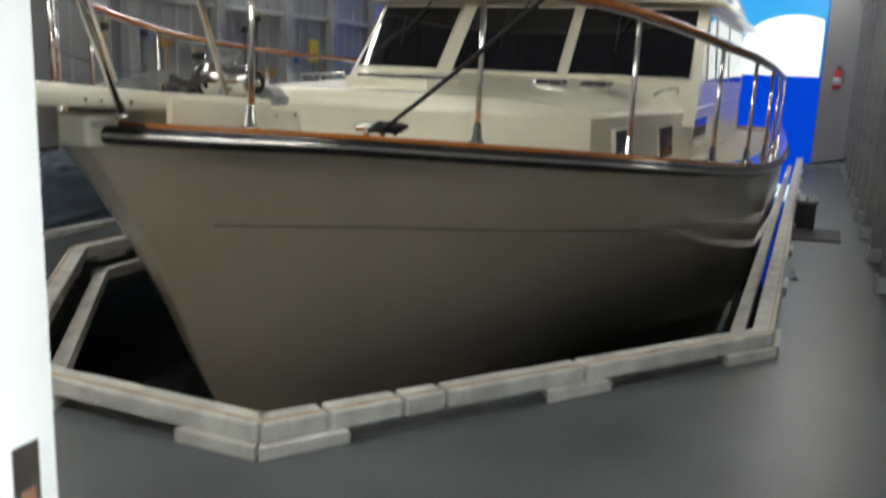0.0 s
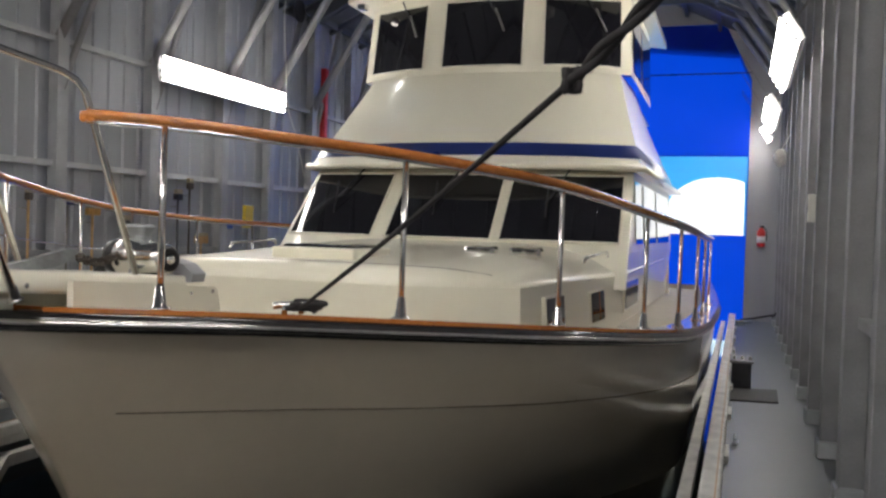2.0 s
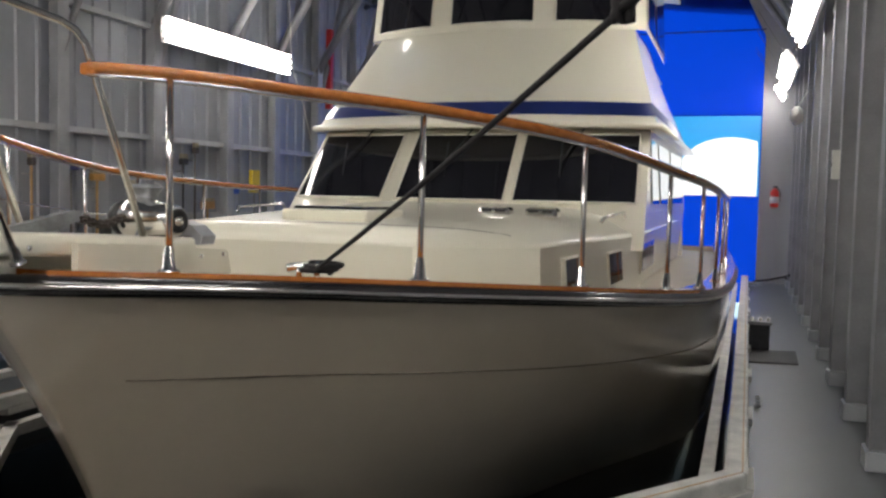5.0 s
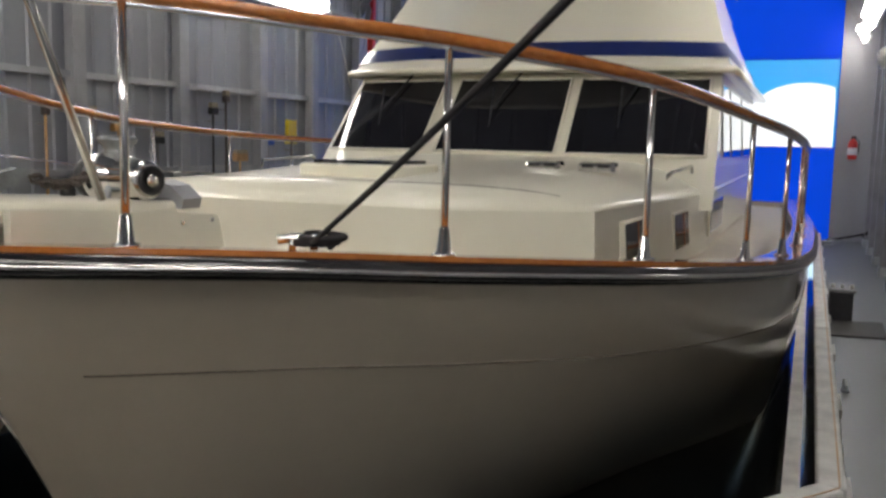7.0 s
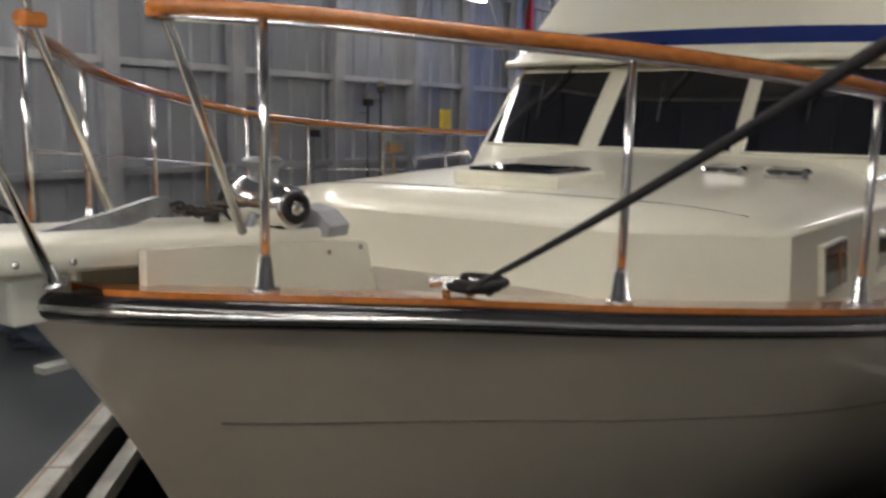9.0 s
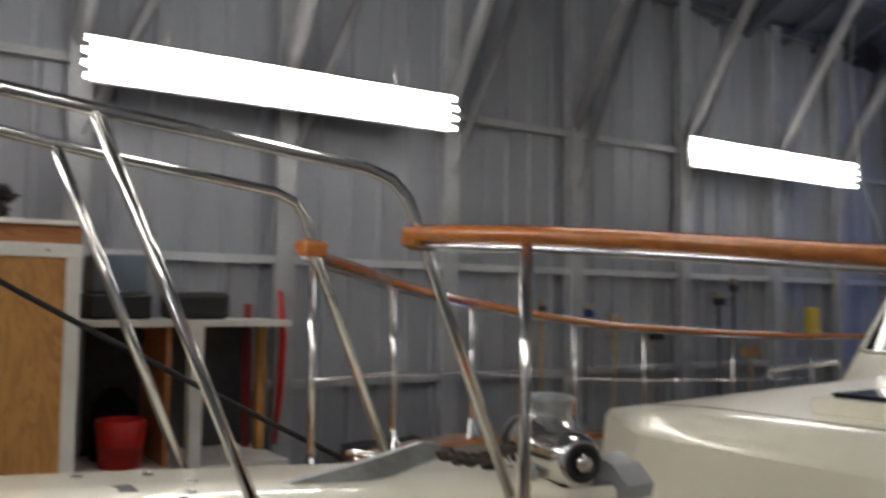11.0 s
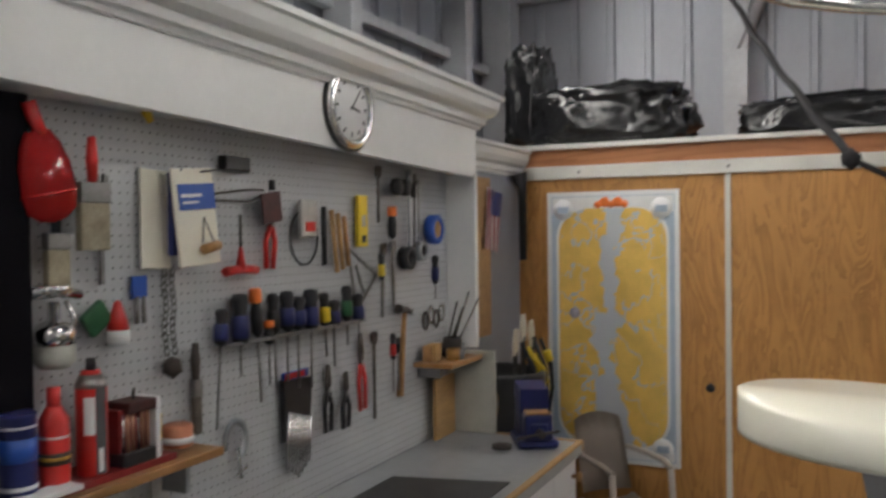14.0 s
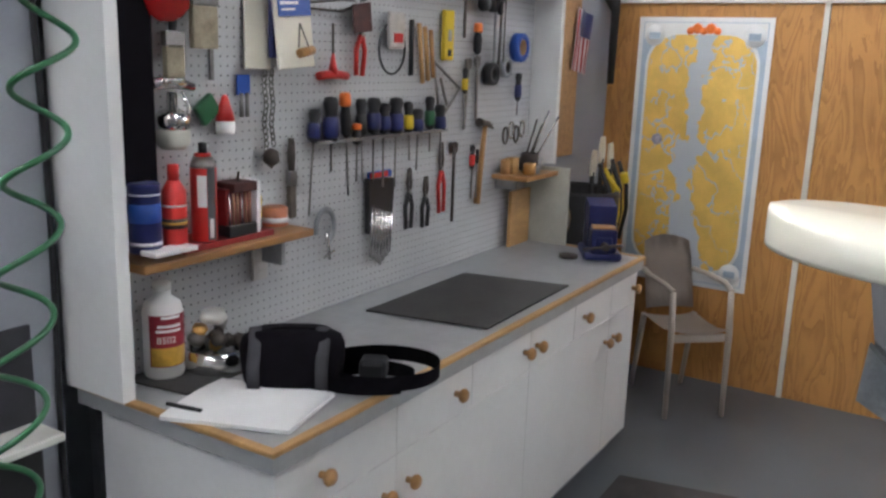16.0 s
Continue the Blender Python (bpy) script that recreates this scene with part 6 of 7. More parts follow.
    for x, z, r, mt, lab in ((-3.85, 1.655, 0.045, "black", "black tape measure hanging on pegboard"), (-3.96, 1.68, 0.04, "galv", "grey roll of tape hanging on pegboard"), (-4.09, 1.765, 0.06, "blue", "blue masking tape roll hanging on pegboard")):
        t = thing("tape_roll", lab, "tape", "tape rolls", pose(x, TY, z, -90, 0, 0))
        part("roll", lathe([(r * 0.6, 0), (r, 0.002), (r, 0.038), (r * 0.6, 0.04), (r * 0.6, 0)], 24), mt, t)
        part("core", lathe([(r * 0.6, 0.003), (r * 0.58, 0.036), (r * 0.52, 0.036), (r * 0.52, 0.003)], 20), "cork" if mt == "blue" else "black", t)
    screwdriver(-4.09, 1.66, "blue and black", 0.06, 0.12, 0.016)
    t = thing("caulk_gun", "long steel caulk gun frame hanging on pegboard", "caulk gun", "pegboard tools", pose(-3.9, TY + 0.03, 1.98))
    part("rod", rod((0, 0, 0), (0.01, 0, -0.3), 0.006), "tool", t)
    part("cradle", rod((-0.03, 0.0, -0.02), (-0.03, 0, -0.28), 0.004), "tool", t)
    part("trigger", sweep(bm_new(), [(-0.01, 0, -0.03), (0.05, 0.02, -0.05), (0.07, 0.03, -0.09)], 0.01, 6), "black", t)
    # clamp, brush, chain, packets
    t = thing("c_clamp", "grey steel C-clamp hanging on pegboard", "clamp", "pegboard tools", pose(-2.82, TY, 1.18))
    part("frame", sweep(bm_new(), [(0.045 * math.cos(a) , 0.012, 0.055 * math.sin(a)) for a in [radians(-20 + 23 * q) for q in range(13)]], 0.011, 6, flat=0.6), "galv", t)
    part("screw", rod((-0.005, 0.014, -0.02), (-0.02, 0.014, -0.11), 0.006), "chrome", t)
    part("tee", rod((-0.045, 0.014, -0.085), (0.01, 0.014, -0.1), 0.004), "chrome", t)
    paint_brush(-2.665, 1.47, 0.24, 0.028, "oldtool", "darkbristle", "narrow old paint brush hanging on pegboard")
    paint_brush(-2.3, 1.97, 0.25, 0.085, "red", "bristle", "wide flat paint brush with red handle on pegboard", 0, TY + 0.04)
    paint_brush(-2.21, 1.84, 0.2, 0.06, "black", "bristle", "used pale paint brush hanging on pegboard", 0, TY + 0.03)
    paint_brush(-2.52, 2.03, 0.14, 0.03, "yellow", "darkbristle", "small yellow-handled brush hanging upside down on pegboard", 190 + 20)
    t = thing("whisk_dustpan", "glossy red plastic scoop hanging at the bench end", "scoop", "pegboard tools", pose(-2.17, TY + 0.05, 1.87, 0, 12, 0))
    rows = []
    for i in range(13):
        a = math.pi * i / 12
        rows.append([Vector((math.cos(a) * r, 0.012 + math.sin(a) * r * 0.55, z_)) for z_, r in ((0.1, 0.03), (0.07, 0.05), (0.03, 0.062), (-0.03, 0.067), (-0.065, 0.06), (-0.085, 0.035), (-0.09, 0.005))])
    bm = grid_mesh(rows)
    bmesh.ops.solidify(bm, geom=bm.faces[:], thickness=0.004)
    part("pan", bm, "gloss_red", t)
    part("handle", rod((0, 0.02, 0.09), (0.01, 0.015, 0.16), 0.016), "gloss_red", t)
    part("rim", sweep(bm_new(), [(0.066 * math.cos(a), 0.012 + 0.037 * math.sin(a), -0.028) for a in [math.pi * q / 10 for q in range(11)]], 0.004, 6), "gloss_red", t)
    t = solid("black_board", boxed(-2.135, PEG_Y + 0.01, 1.4, -2.02, PEG_Y + 0.07, 2.04, 0.004), "nylon", "tall black board standing in the bench corner", "board")
    for x, y, a, w_, hz, lab in ((-2.535, TY, -3, 0.1, 0.0, "cream packet hanging behind another on pegboard"), (-2.62, TY + 0.055, 4, 0.15, 0.006, "cream blister card with blue head and small brown part")):
        t = thing("blister_card", lab, "packet", "hanging packets", pose(x, y, 1.79 + hz, 3, a, 0))
        part("card", boxed(-w_ / 2, 0, -0.122, w_ / 2, 0.008, 0.125, 0.003), "card", t)
        if w_ > 0.12:
            part("head_band", boxed(-w_ / 2 + 0.004, 0.011, 0.02, w_ / 2 - 0.012, 0.0125, 0.085), "blue", t)
            part("lettering", boxed(-0.02, 0.0125, 0.052, 0.055, 0.0135, 0.06), "paper", t)
            part("lettering", boxed(-0.005, 0.0125, 0.036, 0.05, 0.0135, 0.041), "paper", t)
            part("brown_part", rod((-0.048, 0.026, -0.075), (0.01, 0.028, -0.082), 0.013, 10), "knob", t)
            for dx in (-0.04, 0.002):
                part("cord", rod((dx, 0.02, -0.065), (-0.018, 0.014, 0.0), 0.0018, 5), "oldtool", t)
        hook(t, -0.03, 0.115, 0.06)
    solid("blue_packet", boxed(-2.578, TY + 0.025, 1.7, -2.552, TY + 0.045, 1.91, 0.006, m=Matrix.Identity(4)), "navy", "dark blue narrow packet hanging on pegboard", "packet", "hanging packets")
    solid("sanding_block", boxed(-2.9, PEG_Y + 0.002, 1.93, -2.79, PEG_Y + 0.03, 1.97, 0.004), "black", "black sanding block on pegboard", "block", "pegboard tools")
    for zz in (1.86, 1.845):
        solid("hook_rod", sweep(bm_new(), [(-2.72, TY + 0.02, zz), (-2.9, TY + 0.01, zz + 0.02 * (zz > 1.85)), (-2.95, TY + 0.02, zz + 0.02)], 0.004, 6), "oldtool", "thin bent steel rod lying on pegboard hooks", "rod", "pegboard tools")
    t = thing("chain_bundle", "grey steel chain hanging on pegboard", "chain", "pegboard tools", pose(-2.57, TY, 1.66))
    for j, dx in enumerate((-0.014, 0.014)):
        for k in range(12 + 2 * j):
            p = Vector((dx + 0.004 * math.sin(k), 0.012, -0.018 * k))
            a0 = radians(90) if k % 2 else 0
            part("link", sweep(bm_new(), [p + Vector((0.008 * math.cos(a) * math.cos(a0), 0.008 * math.cos(a) * math.sin(a0), 0.013 * math.sin(a))) for a in [i * math.pi / 3 for i in range(6)]], 0.0028, 4, closed=True), "tool", t)
    part("shackle", lathe([(0.0, -0.02), (0.025, 0), (0.02, 0.03), (0, 0.04)], 10, Matrix.Translation((0, 0.02, -0.25))), "oldtool", t)
    t = thing("bit_packet", "small packet of bits with blue card on pegboard", "packet", "hanging packets", pose(-2.48, TY, 1.61))
    part("card", boxed(-0.025, 0, -0.01, 0.025, 0.005, 0.045, 0.001), "blue", t)
    for dx in (-0.012, 0.01):
        part("bit", rod((dx, 0.006, -0.005), (dx, 0.006, -0.07), 0.006), "tool", t)
    t = thing("glue_nozzle", "red and white plastic glue nozzle hanging on pegboard", "nozzle", "pegboard tools", pose(-2.39, TY + 0.025, 1.5))
    part("cone", lathe([(0.026, 0.035), (0.02, 0.06), (0.008, 0.1), (0.0, 0.105)], 14), "red", t)
    part("collar", lathe([(0.02, 0), (0.026, 0.005), (0.026, 0.035), (0, 0.036)], 14), "white", t)
    solid("scouring_pad", boxed(-0.035, 0, -0.03, 0.035, 0.02, 0.03, 0.006, m=Matrix.Rotation(radians(35), 4, "Y")), "hose", "green scouring pad on a pegboard hook", "scouring pad", "pegboard tools", at=pose(-2.34, TY, 1.565))
    t = thing("spray_gun", "chrome paint spray gun with pale cup on pegboard", "spray gun", "pegboard tools", pose(-2.2, TY + 0.04, 1.615))
    part("body", sweep(bm_new(), [(-0.07, 0, 0.01), (0.0, 0, 0.025), (0.06, 0, 0.02)], 0.016, 10, radii=[0.01, 0.018, 0.014]), "chrome", t)
    part("air_cap", lathe([(0.035, 0.022), (0.037, 0.03), (0.03, 0.036), (0, 0.036)], 18), "chrome", t)
    part("cup", lathe([(0.03, -0.14), (0.042, -0.125), (0.042, -0.085), (0, -0.084)], 18), "limestone", t, "pale plastic cup")
    part("cup_lid", lathe([(0.043, -0.09), (0.044, -0.06), (0.03, -0.045), (0.014, -0.04), (0.012, 0.0), (0, 0.0)], 18), "chrome", t)
    part("trigger", sweep(bm_new(), [(-0.03, 0.0, 0.0), (-0.045, 0.01, -0.04), (-0.035, 0.012, -0.08)], 0.006, 6), "chrome", t)
    wrench(-2.365, 1.86, 0.22, "thin steel strip hanging on pegboard", 0)
    # little corner shelf with pots
    t = thing("corner_shelf", "small wooden corner shelf with clutter at bench end", "shelf")
    part("board", boxed(-4.275, PEG_Y, 1.215, -3.95, PEG_Y + 0.17, 1.235, 0.003), "knob", t)
    part("bracket", boxed(-4.0, PEG_Y, 1.17, -3.99, PEG_Y + 0.1, 1.215), "galv", t)
    t = thing("brush_pot", "dark pot of brushes and steel rods on corner shelf", "pot", at=pose(-4.13, PEG_Y + 0.09, 1.235))
    part("pot", lathe([(0.035, 0), (0.04, 0.08), (0.036, 0.085), (0.034, 0.01), (0, 0.01)], 16), "oldtool", t)
    for k, (dx, dy, L) in enumerate(((0.0, 0.0, 0.19), (-0.02, 0.01, 0.16), (0.02, 0.0, 0.13), (0.01, -0.02, 0.15))):
        part("rod", rod((dx, dy, 0.05), (dx * 3 - 0.06, dy * 2 + 0.05, 0.08 + L), 0.005), "chrome" if k < 2 else "oldtool", t)
    solid("small_tin", lathe([(0.035, 0), (0.037, 0.05), (0.03, 0.052), (0, 0.05)], 16), "galv", "small tin on corner shelf", "tin", at=pose(-4.22, PEG_Y + 0.07, 1.235))
    solid("wood_scrap", boxed(-0.03, -0.02, 0, 0.03, 0.02, 0.07, 0.003), "wood", "wooden scrap block on corner shelf", "block", at=pose(-4.02, PEG_Y + 0.06, 1.235))
    for k in range(4):
        t = thing("steel_ring", "bright steel shackle hanging by corner shelf", "shackle", "pegboard tools", pose(-3.98 - 0.05 * k, TY + 0.03, 1.4 + 0.02 * (k % 2)))
        part("loop", sweep(bm_new(), [(0.022 * math.cos(a), 0, 0.035 * math.sin(a)) for a in [i * math.pi / 6 for i in range(12)]], 0.005, 6, closed=True), "chrome" if k % 2 else "oldtool", t)
    for k, (x, h_, r_, mt) in enumerate(((-3.99, 0.06, 0.022, "knob"), (-4.06, 0.045, 0.028, "brass"), (-4.17, 0.055, 0.024, "oldtool"), (-4.1, 0.03, 0.03, "galv"))):
        solid("small_pot", lathe([(r_ * 0.9, 0), (r_, 0.004), (r_, h_), (r_ * 0.85, h_ + 0.003), (r_ * 0.8, 0.01), (0, 0.01)], 14), mt, "small old pot of screws on corner shelf", "pot", "shelf pots", at=pose(x, PEG_Y + 0.045 + 0.08 * (k % 2), 1.235))
    solid("offcut_board", boxed(-4.245, PEG_Y + 0.03, 0.9, -4.06, PEG_Y + 0.048, 1.15, 0.003, m=Matrix.Rotation(0, 4, "Z")), "wood", "knotty pine offcut leaning at bench end", "board")
    solid("stone_slab", boxed(-4.275, PEG_Y + 0.005, 0.9, -4.26, PEG_Y + 0.225, 1.25, 0.002), "limestone", "mottled pale slab standing at bench end", "slab")
    solid("bag_small", boxed(-0.03, 0, -0.1, 0.03, 0.012, 0.0, 0.005), "clearbag", "clear plastic bag hanging under the shelf", "bag", at=pose(-2.53, TY, 1.165))


def bottle(name, x, y, z, prof, mt, label, cat, bands=(), seg=18, cap=None):
    t = thing(name, label, cat, "shelf containers" if z > 1 else "", pose(x, y, z))
    part("body", lathe(prof, seg), mt, t)
    for r, z0, z1, m2 in bands:
        part("label_band", lathe([(r, z0), (r, z1), (r - 0.002, z1), (r - 0.002, z0)], seg), m2, t)
    if cap:
        part("cap", lathe(cap[0], 14), cap[1], t)
    return t


def build_shelf_items():
    z = 1.24
    t = thing("tool_shelf", "varnished wooden shelf with spray cans on the pegboard", "shelf")
    part("board", boxed(-2.62, PEG_Y, 1.2, -2.02, PEG_Y + 0.15, 1.222, 0.004), "shelfwood", t)
    part("runner", boxed(-2.48, PEG_Y, 1.222, -2.16, PEG_Y + 0.125, z - 0.001, 0.002), "darkred", t)
    part("bracket", boxed(-2.55, PEG_Y, 1.12, -2.535, PEG_Y + 0.1, 1.2), "galv", t)
    y = PEG_Y + 0.09
    bottle("paint_tin", -2.075, y, z, [(0.037, 0), (0.038, 0.004), (0.037, 0.16), (0.039, 0.165), (0.034, 0.168), (0, 0.166)], "navy", "dark blue round can with pale bands on shelf", "can", [(0.0385, 0.02, 0.028, "paper"), (0.0385, 0.075, 0.12, "blue"), (0.0385, 0.14, 0.144, "paper")])
    bottle("cleaner_bottle", -2.155, y + 0.01, z, [(0.028, 0), (0.03, 0.005), (0.03, 0.14), (0.016, 0.165), (0.014, 0.167), (0, 0.167)], "red", "red plastic cleaner bottle on the pegboard shelf", "bottle", [(0.031, 0.05, 0.075, "oldtool"), (0.0313, 0.06, 0.066, "gold"), (0.031, 0.104, 0.108, "paper")], cap=([(0.014, 0.165), (0.014, 0.205), (0, 0.206)], "red"))
    t = bottle("spray_can", -2.26, y, z, [(0.031, 0), (0.033, 0.004), (0.033, 0.19), (0.032, 0.195), (0.024, 0.215), (0.02, 0.218), (0.02, 0.224), (0, 0.224)], "red", "red, white and grey aerosol spray can on shelf", "spray can", cap=([(0.011, 0.22), (0.011, 0.25), (0, 0.251)], "black"))
    part("shoulder", lathe([(0.0338, 0.188), (0.0325, 0.196), (0.0246, 0.216), (0.0, 0.2175)], 18), "tool", t, "bare steel can shoulder")
    for a0, a1, z0, z1, mt in ((62, 108, 0.004, 0.19, "steelcan"), (20, 60, 0.09, 0.17, "paper"), (70, 90, 0.01, 0.06, "paper")):
        rr = 0.0337 if mt == "steelcan" else 0.0343
        part("can_print", grid_mesh([[Vector((rr * math.cos(radians(a)), rr * math.sin(radians(a)), q)) for a in range(a0, a1 + 1, 4)] for q in (z0, z1)]), mt, t)
    t = thing("fastener_box", "clear box of brown screws and hooks on shelf", "box", "shelf containers", pose(-2.36, y, z))
    part("box", boxed(-0.05, -0.035, 0, 0.045, 0.02, 0.125, 0.003), "darkred", t)
    part("foot", boxed(-0.052, -0.036, 0, 0.047, 0.037, 0.03, 0.003), "black", t)
    part("paper_sleeve", boxed(-0.068, -0.03, 0, -0.054, 0.036, 0.14, 0.002), "paper", t)
    for k in range(6):
        part("rod", rod((0.038 - 0.015 * k, 0.026, 0.03), (0.036 - 0.0145 * k, 0.024, 0.115), 0.0035, 6), "chrome" if k % 3 == 0 else "copper", t, "coppery rod in the box")
    part("lid", boxed(-0.055, -0.037, 0.115, 0.03, 0.037, 0.14, 0.003), "oldred", t)
    part("spike", rod((-0.02, 0, 0.14), (-0.022, 0, 0.165), 0.003), "oldtool", t)
    bottle("glue_tube", -2.45, y - 0.01, z, [(0.018, 0), (0.02, 0.003), (0.02, 0.09), (0.008, 0.1), (0, 0.1)], "yellow", "small yellow and black tube on shelf", "tube", [(0.0212, 0.0, 0.03, "black")])
    bottle("tape_tin", -2.52, y, z, [(0.035, 0), (0.037, 0.004), (0.037, 0.05), (0.03, 0.054), (0, 0.053)], "orange_tin", "small orange tin on shelf end", "tin", [(0.0382, 0.01, 0.025, "paper")])
    solid("folded_paper", boxed(-2.17, y + 0.02, z, -2.04, y + 0.075, z + 0.012, 0.002), "paper", "white folded paper at shelf edge", "paper")
    # things on the worktop
    t = thing("bench_mat", "dark rubber mat lying on the worktop", "mat", "bench mats")
    part("sheet", prism([(-2.9, 0.75), (-3.53, 0.75), (-3.62, 1.15), (-2.98, 1.16)], 0.9, 0.905), "rubber", t)
    solid("bench_pad", prism([(-2.05, 0.63), (-2.5, 0.63), (-2.45, 0.83), (-2.08, 0.83)], 0.9, 0.904), "rubber", "dark pad under bottles on the worktop", "mat", "bench mats")
    t = bottle("glue_bottle", -2.14, 0.68, 0.904, [(0.042, 0), (0.045, 0.006), (0.045, 0.15), (0.04, 0.17), (0.02, 0.185), (0.02, 0.2), (0, 0.2)], "white", "white plastic bottle with maroon and gold label on bench", "bottle", cap=([(0.02, 0.2), (0.021, 0.215), (0.012, 0.22), (0.0, 0.22)], "white"))
    rows = []
    for zz in (0.03, 0.15):
        rows.append([Vector((0.0462 * math.cos(a), 0.0462 * math.sin(a), zz)) for a in [radians(10 + 12 * k) for k in range(11)]])
    part("label", grid_mesh(rows), "maroon", t, "maroon label with pale writing")
    rows = []
    for zz in (0.032, 0.075):
        rows.append([Vector((0.0468 * math.cos(a), 0.0468 * math.sin(a), zz)) for a in [radians(14 + 11 * k) for k in range(11)]])
    part("label_picture", grid_mesh(rows), "gold", t, "golden picture on label")
    for k, (zz, a0, a1, hh) in enumerate(((0.142, 45, 100, 0.006), (0.122, 35, 105, 0.006), (0.111, 30, 105, 0.006), (0.088, 35, 80, 0.013))):
        if k < 3:
            rows = [[Vector((0.0468 * math.cos(radians(a)), 0.0468 * math.sin(radians(a)), q)) for a in range(a0, a1, 6)] for q in (zz, zz + hh)]
            part("print_line", grid_mesh(rows), "paper", t)
    t.scale = (1.12, 1.12, 1.12)
    num = write("label_number", "8502", 0.022, Matrix(), "paper", t)
    for v in num.data.vertices:
        a = radians(32) + v.co.x / 0.0472
        v.co = Vector((0.0472 * math.cos(a), 0.0472 * math.sin(a), 0.086 + v.co.y))
    # tin of fittings
    t = thing("fittings_tin", "round steel tin heaped with black and brass fittings", "tin", at=pose(-2.26, 0.745, 0.904) @ Matrix.Diagonal((1.3, 1.3, 1.3, 1)))
    part("tin", lathe([(0.062, 0), (0.066, 0.005), (0.066, 0.045), (0.062, 0.045), (0.06, 0.01), (0, 0.01)], 24), "chrome", t)
    rng = random.Random(9)
    for k in range(14):
        p = Vector((rng.uniform(-0.04, 0.04), rng.uniform(-0.04, 0.04), 0.03 + rng.uniform(0, 0.05)))
        part("fitting", lathe([(0.0, -0.014), (0.016, -0.01), (0.013, 0.008), (0.007, 0.018), (0, 0.018)], 8, Matrix.Translation(p) @ Euler((rng.uniform(0, 3), rng.uniform(0, 3), 0)).to_matrix().to_4x4()), rng.choice(["black", "oldtool", "oldtool", "brass", "black", "tool"]), t)
    part("ivory_knob", lathe([(0.02, 0.0), (0.028, 0.01), (0.022, 0.026), (0, 0.03)], 14, Matrix.Translation((-0.01, -0.02, 0.085))), "trim", t, "ivory plastic knob")
    t = thing("loose_fittings", "flat pile of dark metal fittings on a tray", "fittings", at=pose(-2.46, 0.76, 0.904))
    part("tray", lathe([(0.085, 0), (0.095, 0.008), (0.09, 0.012), (0.08, 0.004), (0, 0.004)], 20), "clearbag", t)
    for k in range(9):
        a = k * 0.9
        p = Vector((0.055 * math.cos(a), 0.05 * math.sin(a), 0.022))
        part("ring", sweep(bm_new(), [p + Vector((0.02 * math.cos(b), 0.02 * math.sin(b), 0.004 * math.sin(b + k))) for b in [i * math.pi / 5 for i in range(10)]], 0.004, 5, closed=True), "oldtool" if k % 2 else "tool", t)
    # camera bag, strap and notebook
    t = thing("camera_bag", "black padded nylon pouch with grey bands on the worktop", "camera bag", at=pose(-2.285, 0.985, 0.905, 0, 0, 128) @ Matrix.Diagonal((1.22, 1.1, 0.95, 1)))
    rows = []
    for i in range(9):
        s = i / 8
        zz = 0.15 * s
        k = 1 - 0.1 * (1 - s) ** 3 - 0.3 * max(0, s - 0.7) ** 1.5 / 0.3 - (0.14 if i == 8 else 0)
        rows.append([Vector((0.108 * k * math.copysign(abs(math.cos(a)) ** 0.7, math.cos(a)), 0.06 * k * math.copysign(abs(math.sin(a)) ** 0.8, math.sin(a)), zz)) for a in [2 * math.pi * q / 28 for q in range(29)]])
    bm = grid_mesh(rows)
    bmesh.ops.holes_fill(bm, edges=bm.edges[:])
    bmesh.ops.remove_doubles(bm, verts=bm.verts[:], dist=1e-4)
    part("pouch", bm, "nylon", t)
    for dx in (-0.075, 0.06):
        part("band", sweep(bm_new(), [(dx, -0.062, 0.01), (dx, -0.064, 0.07), (dx + 0.004, -0.05, 0.13), (dx, 0.0, 0.155)], 0.013, 6, flat=0.25), "greystrap", t, "dark grey webbing band")
    part("grab_handle", sweep(bm_new(), [(-0.06, 0, 0.146), (-0.03, 0, 0.153), (0.03, 0, 0.153), (0.06, 0, 0.146)], 0.006, 6, flat=0.4), "nylon", t)
    t = thing("bag_strap", "coiled black webbing strap lying on the bench edge", "strap", at=pose(-2.44, 1.185, 0.906, 0, 0, 118) @ Matrix.Diagonal((1.4, 1.35, 1.45, 1)))
    pts = []
    for i in range(60):
        a = i / 59 * 3.6 * math.pi
        r = 0.04 + 0.055 * (i / 59)
        pts.append(Vector((-0.02 + r * 1.5 * math.cos(a), r * 0.7 * math.sin(a) - 0.02, 0.013 + 0.022 * (1 + math.sin(a + 0.6)) * i / 59)))
    rows = [[p + Vector((0, 0, -0.012)) for p in pts], [p + Vector((0, 0.004, 0.014)) for p in pts]]
    bm = grid_mesh(rows)
    bmesh.ops.solidify(bm, geom=bm.faces[:], thickness=0.004)
    part("webbing", bm, "nylon", t)
    part("buckle", boxed(-0.06, -0.03, 0.01, -0.01, 0.02, 0.045, 0.008), "black", t)
    t = thing("notebook", "open white notebook with black pen on the worktop", "notebook", at=pose(0, 0, 0))
    part("page_block", prism([(-1.945, 0.89), (-2.19, 0.835), (-2.285, 1.12), (-2.06, 1.175)], 0.9, 0.91), "paper", t)
    part("page_curl", grid_mesh([[Vector((-1.945 - 0.245 * i / 8, 0.89 - 0.055 * i / 8, 0.9115 + 0.008 * math.sin(math.pi * i / 8))) for i in range(9)], [Vector((-2.06 - 0.225 * i / 8, 1.17 - 0.055 * i / 8, 0.9115 + 0.01 * math.sin(math.pi * i / 8))) for i in range(9)]]), "paper", t)
